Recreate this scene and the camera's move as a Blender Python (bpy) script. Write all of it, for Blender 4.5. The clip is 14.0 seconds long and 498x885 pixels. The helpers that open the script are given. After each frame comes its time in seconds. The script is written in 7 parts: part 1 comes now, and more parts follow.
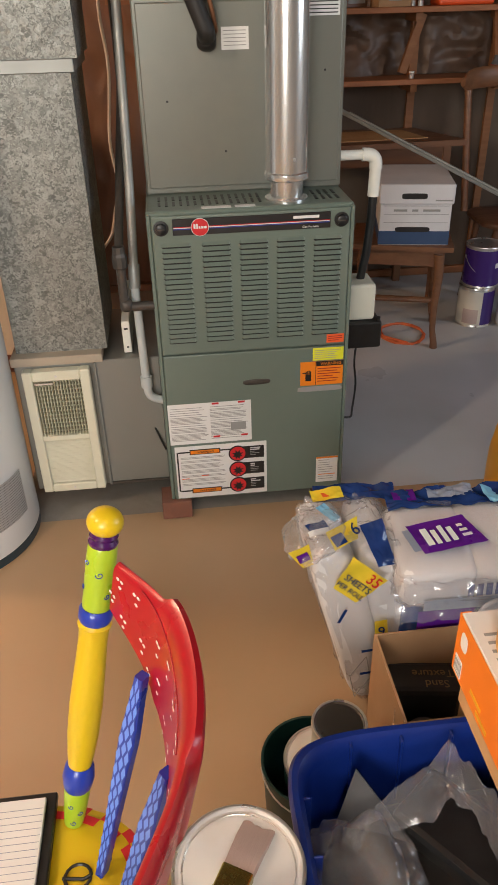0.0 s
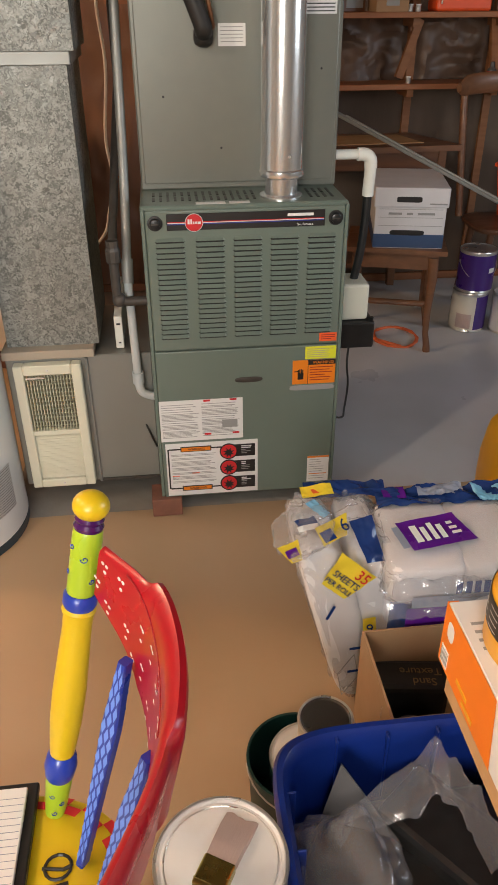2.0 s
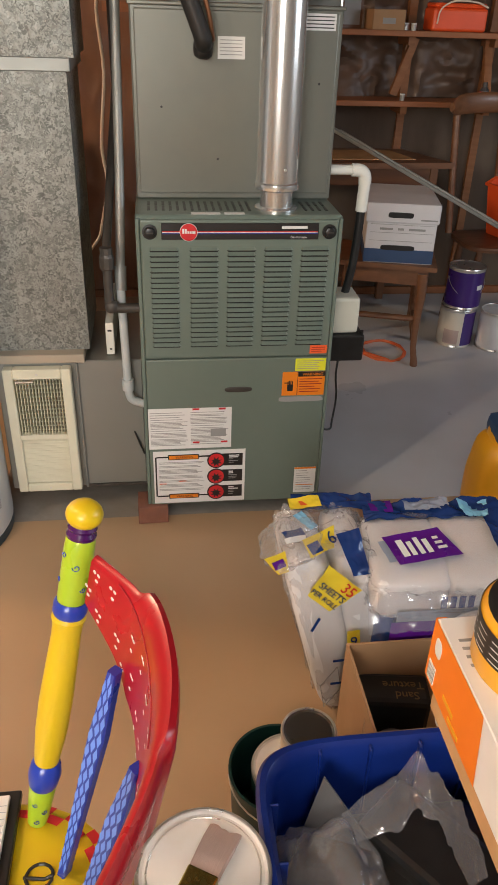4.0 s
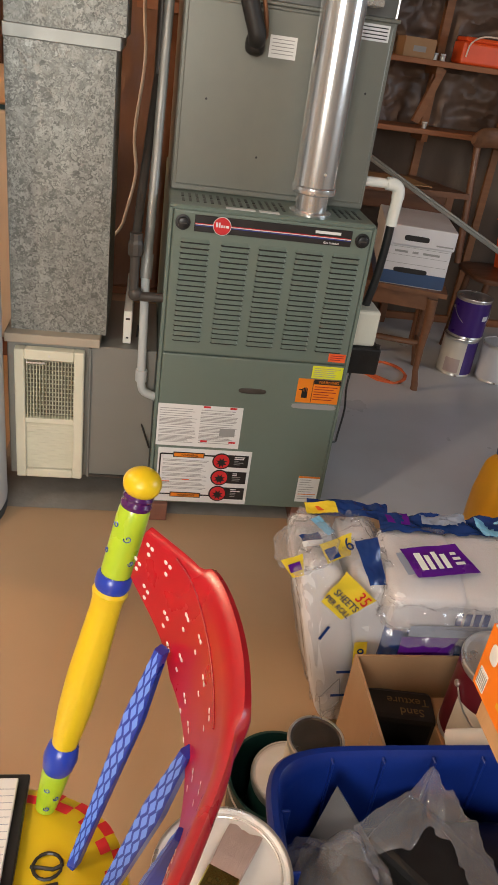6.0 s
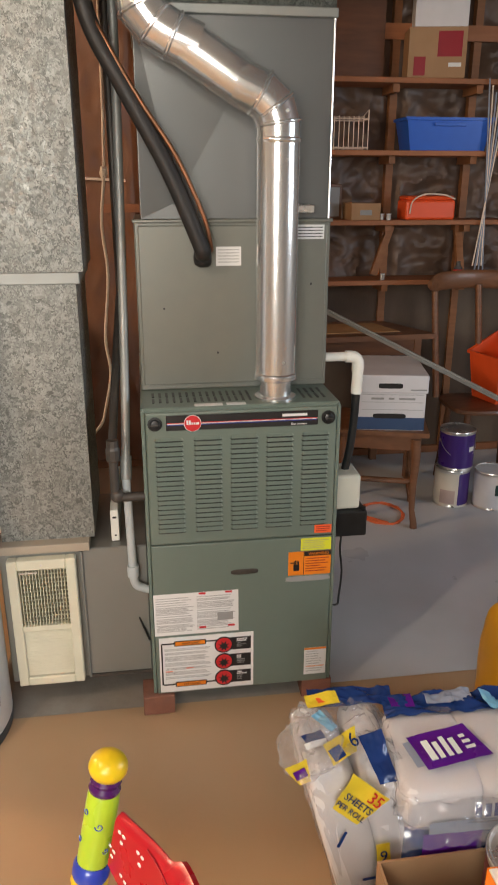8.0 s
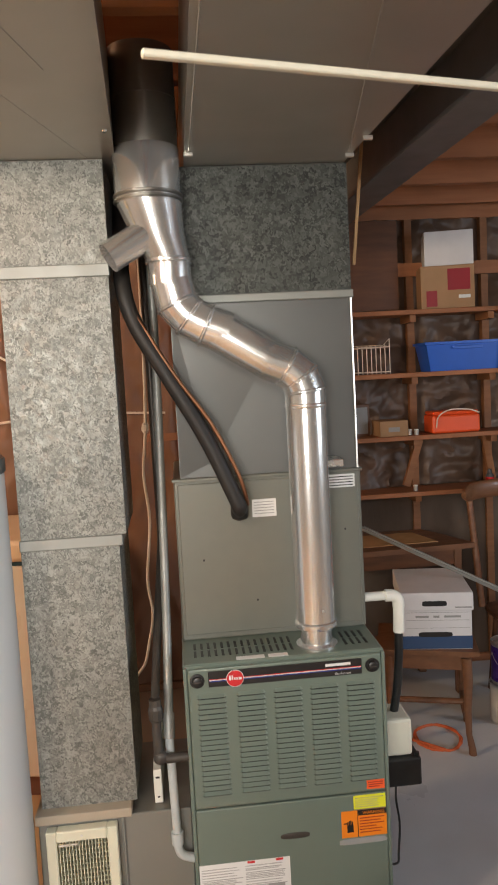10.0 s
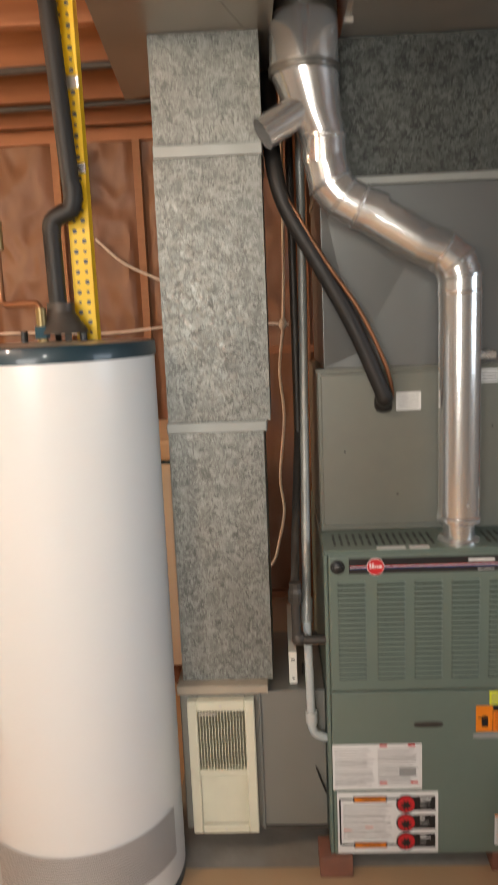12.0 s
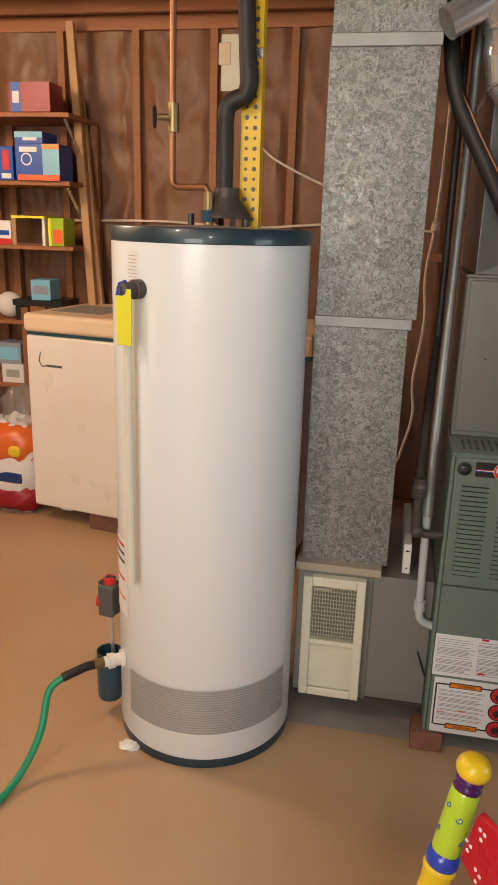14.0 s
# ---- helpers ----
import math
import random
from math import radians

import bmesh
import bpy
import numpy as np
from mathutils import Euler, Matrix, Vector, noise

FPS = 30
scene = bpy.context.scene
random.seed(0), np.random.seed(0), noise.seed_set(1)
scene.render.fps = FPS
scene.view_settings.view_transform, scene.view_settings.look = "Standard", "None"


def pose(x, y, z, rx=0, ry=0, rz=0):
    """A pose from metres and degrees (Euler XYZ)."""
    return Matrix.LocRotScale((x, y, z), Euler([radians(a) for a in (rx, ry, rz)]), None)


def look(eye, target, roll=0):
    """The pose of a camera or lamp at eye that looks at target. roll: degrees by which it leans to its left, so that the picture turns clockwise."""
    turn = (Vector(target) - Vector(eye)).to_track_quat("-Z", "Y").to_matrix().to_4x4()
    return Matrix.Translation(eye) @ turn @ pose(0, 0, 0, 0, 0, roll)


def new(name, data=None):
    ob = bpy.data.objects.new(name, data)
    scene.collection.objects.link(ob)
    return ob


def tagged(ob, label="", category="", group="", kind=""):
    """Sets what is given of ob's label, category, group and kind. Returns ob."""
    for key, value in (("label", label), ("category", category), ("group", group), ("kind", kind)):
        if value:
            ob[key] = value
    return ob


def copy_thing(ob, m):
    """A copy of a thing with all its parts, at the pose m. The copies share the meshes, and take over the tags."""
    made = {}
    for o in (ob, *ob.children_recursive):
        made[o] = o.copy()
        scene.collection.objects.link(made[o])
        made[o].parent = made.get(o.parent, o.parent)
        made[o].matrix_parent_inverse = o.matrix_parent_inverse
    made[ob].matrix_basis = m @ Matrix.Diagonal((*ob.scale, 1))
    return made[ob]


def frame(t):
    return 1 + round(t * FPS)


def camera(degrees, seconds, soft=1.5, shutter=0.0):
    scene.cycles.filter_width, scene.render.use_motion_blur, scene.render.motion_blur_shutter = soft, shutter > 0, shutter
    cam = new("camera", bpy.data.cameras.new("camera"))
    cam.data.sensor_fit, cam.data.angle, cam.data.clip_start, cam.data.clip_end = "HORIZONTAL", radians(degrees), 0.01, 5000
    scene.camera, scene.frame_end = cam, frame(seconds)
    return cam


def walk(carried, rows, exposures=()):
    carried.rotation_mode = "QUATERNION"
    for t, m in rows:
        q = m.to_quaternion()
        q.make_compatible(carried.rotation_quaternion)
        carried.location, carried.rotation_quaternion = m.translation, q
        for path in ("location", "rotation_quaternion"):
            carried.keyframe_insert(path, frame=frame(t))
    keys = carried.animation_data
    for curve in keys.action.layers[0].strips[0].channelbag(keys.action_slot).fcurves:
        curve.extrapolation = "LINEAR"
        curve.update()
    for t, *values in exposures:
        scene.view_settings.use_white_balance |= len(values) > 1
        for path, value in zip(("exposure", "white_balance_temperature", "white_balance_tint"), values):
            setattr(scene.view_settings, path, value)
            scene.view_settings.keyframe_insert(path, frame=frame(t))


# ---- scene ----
cam = camera(37.2, 14.0, soft=1.0, shutter=0.2)
PATH = [
    (0, (-0.21, -1.879, 1.421), (-0.041, -0.185, 0.37), -1.5),
    (0.5, (-0.197, -1.896, 1.416), (-0.007, -0.204, 0.367), -2.1),
    (1, (-0.201, -1.901, 1.409), (-0.01, -0.207, 0.363), -2.2),
    (1.5, (-0.198, -1.899, 1.408), (-0.009, -0.195, 0.378), -1.4),
    (2, (-0.206, -1.887, 1.398), (-0.017, -0.188, 0.361), -0.3),
    (2.5, (-0.206, -1.883, 1.405), (-0.01, -0.194, 0.351), 0.4),
    (3, (-0.204, -1.888, 1.409), (0.008, -0.203, 0.353), 0.9),
    (3.5, (-0.205, -1.888, 1.413), (0.012, -0.193, 0.373), 1.0),
    (6, (-0.323, -1.87, 1.344), (-0.011, -0.149, 0.374), 8.5),
    (6.5, (-0.288, -1.845, 1.399), (0.012, -0.126, 0.422), 5.8),
    (7, (-0.262, -1.852, 1.415), (0.03, -0.132, 0.437), 2.7),
    (7.5, (-0.255, -1.843, 1.46), (0.026, -0.051, 0.616), 1.0),
    (10, (-0.24, -1.854, 1.686), (-0.051, 0.129, 1.503), -3.1),
    (10.5, (-0.318, -1.836, 1.776), (-0.271, 0.16, 1.661), -2.7),
    (11, (-0.338, -1.845, 1.751), (-0.436, 0.153, 1.728), -2.6),
    (11.5, (-0.366, -1.836, 1.722), (-0.466, 0.161, 1.676), -2.5),
    (12, (-0.37, -1.85, 1.56), (-0.453, 0.124, 1.222), -2.4),
    (12.5, (-0.358, -1.79, 1.46), (-0.403, 0.021, 0.614), -1.1),
    (12.8, (-0.351, -1.784, 1.446), (-0.384, 0.002, 0.546), -0.4),
    (13, (-0.368, -1.803, 1.468), (-0.419, -0.012, 0.579), -0.5),
    (13.5, (-0.443, -1.912, 1.536), (-0.716, -0.034, 0.902), 0.6),
    (14, (-0.446, -1.977, 1.525), (-0.808, -0.092, 0.956), 1.7),
]
EXPOSURES = [(0, -0.18), (6.5, -0.18), (7.5, -0.1), (10, 0.0), (11, -0.25), (12, -0.3), (12.5, -0.42), (13, -0.38), (14, -0.62)]
walk(cam, [(t, look(eye, target, roll)) for t, eye, target, roll in PATH], EXPOSURES)

# ---- world and lights ----
world = bpy.data.worlds.new("world")
scene.world = world
world.use_nodes = True
wn = world.node_tree
sky = wn.nodes.new("ShaderNodeTexSky")
sky.sky_type, sky.sun_disc = "NISHITA", False
sky.sun_elevation, sky.sun_rotation = radians(35), radians(100)
wn.links.new(sky.outputs[0], wn.nodes["Background"].inputs[0])
wn.nodes["Background"].inputs[1].default_value = 0.1


def area_lamp(name, place, target, size, power, colour):
    data = bpy.data.lights.new(name, "AREA")
    data.shape, data.size, data.size_y, data.energy, data.color = "RECTANGLE", size[0], size[1], power, colour
    ob = new(name, data)
    ob.matrix_world = look(place, target)
    return ob


def bulb(name, place, power, colour, radius):
    data = bpy.data.lights.new(name, "POINT")
    data.energy, data.color, data.shadow_soft_size = power, colour, radius
    ob = new(name, data)
    ob.location = place
    return ob


# daylight in the east window opening; the south one is an added, unseen fill
area_lamp("window_daylight", (3.58, -1.5, 1.75), (0.3, -0.2, 0.8), (1.7, 1.0), 50, (0.74, 0.86, 1.0))
area_lamp("window_daylight_south", (-1.3, -4.28, 1.65), (-0.8, -0.2, 0.5), (1.4, 1.1), 95, (1.0, 0.96, 0.9))
# a bare warm bulb on the west joists; south and rear are added fills
bulb("ceiling_bulb_light", (-2.75, 0.15, 2.28), 135, (1.0, 0.72, 0.46), 0.18)
# unseen point lights added to lift the floor, heater and furnace front
bulb("ceiling_bulb_light_south", (-1.65, -1.65, 2.40), 80, (1.0, 0.84, 0.66), 0.06)
bulb("ceiling_bulb_light_rear", (-0.32, -2.75, 2.20), 40, (1.0, 0.95, 0.87), 0.07)

# ---- materials ----
def material(name, colour, rough=0.6, metal=0.0, second=None, scale=8.0, amount=0.5, bump=0.0, bump_scale=40.0,
             stretch=(1, 1, 1), piece=0.0, coat=0.0, spec=0.5, stain=None, stain_scale=1.5, rough_var=0.1, trans=0.0, alpha=1.0):
    """Colour with fine grain and a larger stain layer, roughness that varies, and fine relief."""
    m = bpy.data.materials.new(name)
    m.use_nodes = True
    nt = m.node_tree
    n, l = nt.nodes, nt.links
    b = n["Principled BSDF"]
    co = n.new("ShaderNodeTexCoord")
    mp = n.new("ShaderNodeMapping")
    mp.inputs["Scale"].default_value = stretch
    l.new(co.outputs["Object"], mp.inputs[0])
    fine = n.new("ShaderNodeTexNoise")
    fine.inputs["Scale"].default_value, fine.inputs["Detail"].default_value = scale, 6
    l.new(mp.outputs[0], fine.inputs["Vector"])
    ramp = n.new("ShaderNodeValToRGB")
    ramp.color_ramp.elements[0].position, ramp.color_ramp.elements[1].position = 0.5 - 0.25 * amount - 0.05, 0.5 + 0.25 * amount + 0.05
    l.new(fine.outputs[0], ramp.inputs[0])
    mix = n.new("ShaderNodeMix")
    mix.data_type = "RGBA"
    mix.inputs[6].default_value = (*colour, 1)
    mix.inputs[7].default_value = (*(second or [c * 0.82 for c in colour]), 1)
    l.new(ramp.outputs[0], mix.inputs[0])
    out = mix.outputs[2]
    if stain:
        big = n.new("ShaderNodeTexNoise")
        big.inputs["Scale"].default_value, big.inputs["Detail"].default_value = stain_scale, 4
        l.new(co.outputs["Object"], big.inputs["Vector"])
        r2 = n.new("ShaderNodeValToRGB")
        r2.color_ramp.elements[0].position, r2.color_ramp.elements[1].position = 0.45, 0.72
        l.new(big.outputs[0], r2.inputs[0])
        mix2 = n.new("ShaderNodeMix")
        mix2.data_type = "RGBA"
        l.new(out, mix2.inputs[6])
        mix2.inputs[7].default_value = (*stain, 1)
        l.new(r2.outputs[0], mix2.inputs[0])
        out = mix2.outputs[2]
    if piece:
        info = n.new("ShaderNodeObjectInfo")
        hsv = n.new("ShaderNodeHueSaturation")
        mr = n.new("ShaderNodeMapRange")
        mr.inputs[3].default_value, mr.inputs[4].default_value = 1 - piece, 1 + piece
        l.new(info.outputs["Random"], mr.inputs[0])
        l.new(mr.outputs[0], hsv.inputs["Value"])
        l.new(out, hsv.inputs["Color"])
        out = hsv.outputs[0]
    l.new(out, b.inputs["Base Color"])
    rr = n.new("ShaderNodeMapRange")
    rr.inputs[3].default_value, rr.inputs[4].default_value = max(0.02, rough - rough_var), min(1, rough + rough_var)
    l.new(fine.outputs[0], rr.inputs[0])
    l.new(rr.outputs[0], b.inputs["Roughness"])
    b.inputs["Metallic"].default_value = metal
    b.inputs["Specular IOR Level"].default_value = spec
    b.inputs["Coat Weight"].default_value = coat
    b.inputs["Transmission Weight"].default_value = trans
    b.inputs["Alpha"].default_value = alpha
    if bump:
        bn = n.new("ShaderNodeTexNoise")
        bn.inputs["Scale"].default_value, bn.inputs["Detail"].default_value = bump_scale, 5
        l.new(mp.outputs[0], bn.inputs["Vector"])
        bp = n.new("ShaderNodeBump")
        bp.inputs["Strength"].default_value, bp.inputs["Distance"].default_value = bump, 0.004
        l.new(bn.outputs[0], bp.inputs["Height"])
        l.new(bp.outputs[0], b.inputs["Normal"])
    return m


def galvanised(name, light, dark, scale, rough=0.42, metal=0.85, spread=0.68):
    """Zinc coat with crystal spangle."""
    m = material(name, light, rough, metal, dark, 3.0, 1.0, bump=0.15, bump_scale=9, rough_var=0.08)
    nt = m.node_tree
    n, l = nt.nodes, nt.links
    b = n["Principled BSDF"]
    vor = n.new("ShaderNodeTexVoronoi")
    vor.inputs["Scale"].default_value = scale
    vor.inputs["Randomness"].default_value = 1
    co = n["Texture Coordinate"]
    warp = n.new("ShaderNodeTexNoise")
    warp.inputs["Scale"].default_value, warp.inputs["Detail"].default_value = scale * 0.7, 4
    add = n.new("ShaderNodeMix")
    add.data_type, add.inputs[0].default_value = "VECTOR", 0.06
    l.new(co.outputs["Object"], warp.inputs["Vector"])
    l.new(co.outputs["Object"], add.inputs[4])
    l.new(warp.outputs["Color"], add.inputs[5])
    l.new(add.outputs[1], vor.inputs["Vector"])
    bw = n.new("ShaderNodeSeparateColor")
    l.new(vor.outputs["Color"], bw.inputs[0])
    hsv = n.new("ShaderNodeHueSaturation")
    mr = n.new("ShaderNodeMapRange")
    mr.inputs[3].default_value, mr.inputs[4].default_value = spread, 2 - spread
    l.new(bw.outputs[0], mr.inputs[0])
    l.new(mr.outputs[0], hsv.inputs["Value"])
    old = b.inputs["Base Color"].links[0].from_socket
    l.new(old, hsv.inputs["Color"])
    l.new(hsv.outputs[0], b.inputs["Base Color"])
    mr2 = n.new("ShaderNodeMapRange")
    mr2.inputs[3].default_value, mr2.inputs[4].default_value = rough - 0.14, rough + 0.16
    l.new(bw.outputs[1], mr2.inputs[0])
    l.new(mr2.outputs[0], b.inputs["Roughness"])
    return m


M = dict(
    floor=material("floor_paint", (0.475, 0.315, 0.18), 0.36, 0, (0.505, 0.34, 0.2), 5, 1, bump=0.05, bump_scale=60, stain=(0.43, 0.29, 0.17), stain_scale=0.9, rough_var=0.08),
    floor_grey=material("floor_grey_glare", (0.60, 0.61, 0.63), 0.3, 0, (0.55, 0.56, 0.575), 4, 1, bump=0.05, bump_scale=60, stain=(0.5, 0.5, 0.5), rough_var=0.08),
    concrete=material("concrete", (0.36, 0.34, 0.30), 0.85, 0, (0.26, 0.24, 0.21), 14, 1, bump=0.4, bump_scale=50, stain=(0.24, 0.2, 0.16)),
    plaster=material("wall_paint", (0.40, 0.385, 0.36), 0.85, 0, (0.35, 0.335, 0.31), 12, 1, bump=0.2),
    wood=material("pine", (0.34, 0.145, 0.055), 0.6, 0, (0.23, 0.09, 0.032), 5, 0.9, bump=0.2, bump_scale=30, stretch=(1, 1, 9), stain=(0.26, 0.105, 0.04), stain_scale=2.5, piece=0.2),
    wood_x=material("pine_long", (0.40, 0.155, 0.062), 0.6, 0, (0.28, 0.105, 0.04), 5, 0.9, bump=0.2, bump_scale=30, stretch=(0.6, 9, 9), stain=(0.26, 0.1, 0.036), stain_scale=2.5, piece=0.2),
    board=material("pale_lumber", (0.58, 0.36, 0.17), 0.6, 0, (0.44, 0.24, 0.1), 6, 0.8, bump=0.15, bump_scale=40, stretch=(2, 2, 0.5), piece=0.1),
    darkwood=material("dark_stained_wood", (0.17, 0.07, 0.03), 0.4, 0, (0.1, 0.04, 0.018), 7, 0.9, bump=0.1, stretch=(1, 6, 6), coat=0.2),
    oak=material("worn_table_wood", (0.22, 0.098, 0.045), 0.42, 0, (0.14, 0.058, 0.025), 7, 0.9, bump=0.1, stretch=(1, 7, 7), coat=0.15, stain=(0.17, 0.073, 0.034)),
    kraft=material("kraft_paper_facing", (0.25, 0.112, 0.052), 0.5, 0, (0.19, 0.084, 0.039), 6, 1, bump=0.6, bump_scale=14, stain=(0.22, 0.10, 0.05), stain_scale=3),
    poly=material("plastic_vapour_sheet", (0.17, 0.105, 0.072), 0.46, 0, (0.085, 0.052, 0.036), 5, 1, bump=0.45, bump_scale=13, stain=(0.07, 0.042, 0.028), stain_scale=4, stretch=(1.6, 1, 0.5), spec=0.5),
    sheath=material("subfloor_boards", (0.40, 0.19, 0.075), 0.65, 0, (0.3, 0.13, 0.05), 3, 1, bump=0.2, stretch=(0.6, 8, 8)),
    furnace=material("grey_green_enamel", (0.145, 0.186, 0.155), 0.34, 0.0, (0.137, 0.177, 0.147), 30, 1, bump=0.04, bump_scale=300, stain=(0.152, 0.19, 0.16), rough_var=0.05, coat=0.1),
    cabinet=material("grey_coil_enamel", (0.20, 0.205, 0.175), 0.33, 0.25, (0.185, 0.19, 0.165), 20, 1, bump=0.04, bump_scale=200, rough_var=0.06, stain=(0.18, 0.185, 0.158)),
    sheet=material("plain_sheet_steel", (0.26, 0.265, 0.245), 0.42, 0.45, (0.22, 0.225, 0.208), 2.5, 1, bump=0.12, bump_scale=4, stain=(0.2, 0.2, 0.19), rough_var=0.07),
    trunk=material("dull_trunk_steel", (0.46, 0.435, 0.39), 0.37, 0.65, (0.39, 0.37, 0.33), 2.0, 1, bump=0.05, bump_scale=3, stain=(0.38, 0.355, 0.31), stain_scale=2, rough_var=0.09),
    galv=galvanised("galvanised_spangle", (0.24, 0.245, 0.222), (0.19, 0.195, 0.178), 120, 0.5, 0.32, 0.5),
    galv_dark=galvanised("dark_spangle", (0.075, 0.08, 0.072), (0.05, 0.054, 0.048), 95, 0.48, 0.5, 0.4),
    flue=material("bright_vent_steel", (0.78, 0.79, 0.79), 0.2, 0.82, (0.7, 0.705, 0.7), 3, 1, stretch=(1, 1, 6), bump=0.06, bump_scale=6, rough_var=0.06, stain=(0.62, 0.62, 0.6), stain_scale=3),
    flue_old=material("dull_shaded_vent_steel", (0.27, 0.26, 0.24), 0.42, 0.9, (0.22, 0.212, 0.195), 4, 1, bump=0.06, bump_scale=6, stain=(0.19, 0.18, 0.16), stain_scale=5),
    conduit=material("galvanised_conduit", (0.33, 0.335, 0.315), 0.5, 0.5, (0.27, 0.275, 0.255), 20, 1, bump=0.1),
    iron=material("black_iron", (0.055, 0.046, 0.038), 0.5, 0.4, (0.09, 0.08, 0.07), 30, 1, bump=0.2),
    rubber=material("black_foam_rubber", (0.013, 0.012, 0.011), 0.55, 0, (0.022, 0.019, 0.017), 30, 1, bump=0.2, bump_scale=90, spec=0.5),
    black=material("black_plastic_and_slot_shade", (0.009, 0.009, 0.009), 0.36, 0, (0.02, 0.02, 0.02), 30, 1),
    copper=material("copper", (0.40, 0.19, 0.10), 0.48, 0.9, (0.26, 0.125, 0.065), 12, 1, stain=(0.16, 0.09, 0.055), stain_scale=4),
    brass=material("brass", (0.36, 0.27, 0.13), 0.45, 1.0, (0.26, 0.19, 0.09), 14, 1),
    pvc=material("white_pvc", (0.78, 0.78, 0.72), 0.35, 0, (0.7, 0.7, 0.63), 10, 1),
    white=material("white_enamel", (0.82, 0.855, 0.86), 0.26, 0, (0.81, 0.845, 0.85), 6, 1, bump=0.01, bump_scale=20, rough_var=0.015),
    cream=material("cream_enamel", (0.80, 0.76, 0.69), 0.3, 0, (0.77, 0.73, 0.66), 6, 1, stain=(0.76, 0.7, 0.6), stain_scale=4),
    lid=material("cream_plastic", (0.76, 0.60, 0.42), 0.45, 0, (0.7, 0.54, 0.37), 8, 1),
    grille=material("ivory_grille_enamel", (0.70, 0.68, 0.53), 0.45, 0, (0.64, 0.62, 0.48), 20, 1, stain=(0.5, 0.48, 0.36)),
    teal=material("dark_teal_plastic", (0.012, 0.032, 0.045), 0.38, 0, (0.015, 0.042, 0.058), 10, 1, coat=0.3),
    paper=material("white_paper", (0.76, 0.76, 0.74), 0.6, 0, (0.72, 0.72, 0.70), 20, 1),
    ink=material("grey_print", (0.32, 0.32, 0.31), 0.6, 0, (0.28, 0.28, 0.27), 30, 1),
    blackink=material("black_print", (0.015, 0.013, 0.013), 0.4, 0, (0.02, 0.018, 0.018), 30, 1),
    red=material("red_print", (0.62, 0.025, 0.03), 0.4, 0, (0.55, 0.02, 0.025), 20, 1),
    orange=material("orange_print", (0.85, 0.25, 0.015), 0.45, 0, (0.8, 0.22, 0.012), 20, 1),
    redorange=material("red_orange_print", (0.85, 0.13, 0.03), 0.45, 0, (0.8, 0.12, 0.03), 20, 1),
    yellow=material("yellow_print", (0.75, 0.78, 0.03), 0.45, 0, (0.7, 0.72, 0.03), 20, 1),
    blueline=material("blue_print", (0.03, 0.06, 0.35), 0.4, 0, (0.03, 0.05, 0.3), 20, 1),
    brick=material("red_brick", (0.24, 0.10, 0.062), 0.85, 0, (0.16, 0.065, 0.042), 25, 1, bump=0.5, bump_scale=60, stain=(0.2, 0.1, 0.07), stain_scale=12, piece=0.12),
    panel=material("stained_panel", (0.105, 0.068, 0.043), 0.7, 0, (0.06, 0.036, 0.022), 3, 1, bump=0.2, stretch=(3, 3, 0.6), stain=(0.15, 0.11, 0.075), stain_scale=2),
    plenum=material("grey_plenum_steel", (0.16, 0.165, 0.16), 0.38, 0.6, (0.14, 0.145, 0.14), 2.5, 1, bump=0.12, bump_scale=4, stain=(0.13, 0.13, 0.125), rough_var=0.07),
    beam=material("grey_beam_paint", (0.145, 0.138, 0.132), 0.5, 0.1, (0.12, 0.113, 0.107), 10, 1, bump=0.1),
    card=material("brown_cardboard", (0.40, 0.24, 0.125), 0.75, 0, (0.36, 0.21, 0.105), 12, 1, bump=0.1, bump_scale=60, stain=(0.33, 0.19, 0.095), stain_scale=3),
    bluebin=material("royal_blue_plastic", (0.007, 0.028, 0.22), 0.33, 0, (0.006, 0.024, 0.19), 18, 1, bump=0.05, bump_scale=150, stain=(0.009, 0.032, 0.2)),
)


def tint(name, colour, rough=0.5, metal=0.0, spread=0.9, **more):
    """A named coat of one colour with slight wear, kept in M."""
    M[name] = material(name, colour, rough, metal, [c * spread for c in colour], 14, 1, **more)


tint("chair_yellow", (0.70, 0.49, 0.012), 0.36, spread=0.95, coat=0.1)
tint("chair_green", (0.40, 0.58, 0.03), 0.3, coat=0.3)
tint("chair_blue", (0.018, 0.05, 0.42), 0.3, coat=0.3)
tint("chair_light_blue", (0.17, 0.33, 0.9), 0.5)
tint("chair_red", (0.42, 0.006, 0.016), 0.3, spread=0.94, coat=0.04)
tint("chair_purple", (0.06, 0.008, 0.09), 0.28, coat=0.3)
tint("chair_white", (0.8, 0.74, 0.7), 0.4)
tint("film_blue", (0.014, 0.042, 0.17), 0.2)
tint("film_purple", (0.10, 0.012, 0.24), 0.25)
tint("film_yellow", (0.80, 0.60, 0.04), 0.3)
tint("film_grey", (0.28, 0.32, 0.40), 0.3)
tint("tissue", (0.76, 0.74, 0.73), 0.85, bump=0.4, bump_scale=90)
tint("can_steel", (0.70, 0.68, 0.64), 0.3, 0.8, bump=0.05)
tint("can_lid_dark", (0.17, 0.155, 0.14), 0.26, 0.85, stain=(0.12, 0.105, 0.095), stain_scale=12)
tint("lid_white", (0.78, 0.77, 0.75), 0.35, 0.0, stain=(0.70, 0.66, 0.6), stain_scale=14)
tint("can_label", (0.68, 0.62, 0.52), 0.5)
tint("can_purple", (0.05, 0.014, 0.17), 0.3, coat=0.2)
tint("can_maroon", (0.10, 0.008, 0.014), 0.35)
tint("can_green", (0.006, 0.035, 0.03), 0.4)
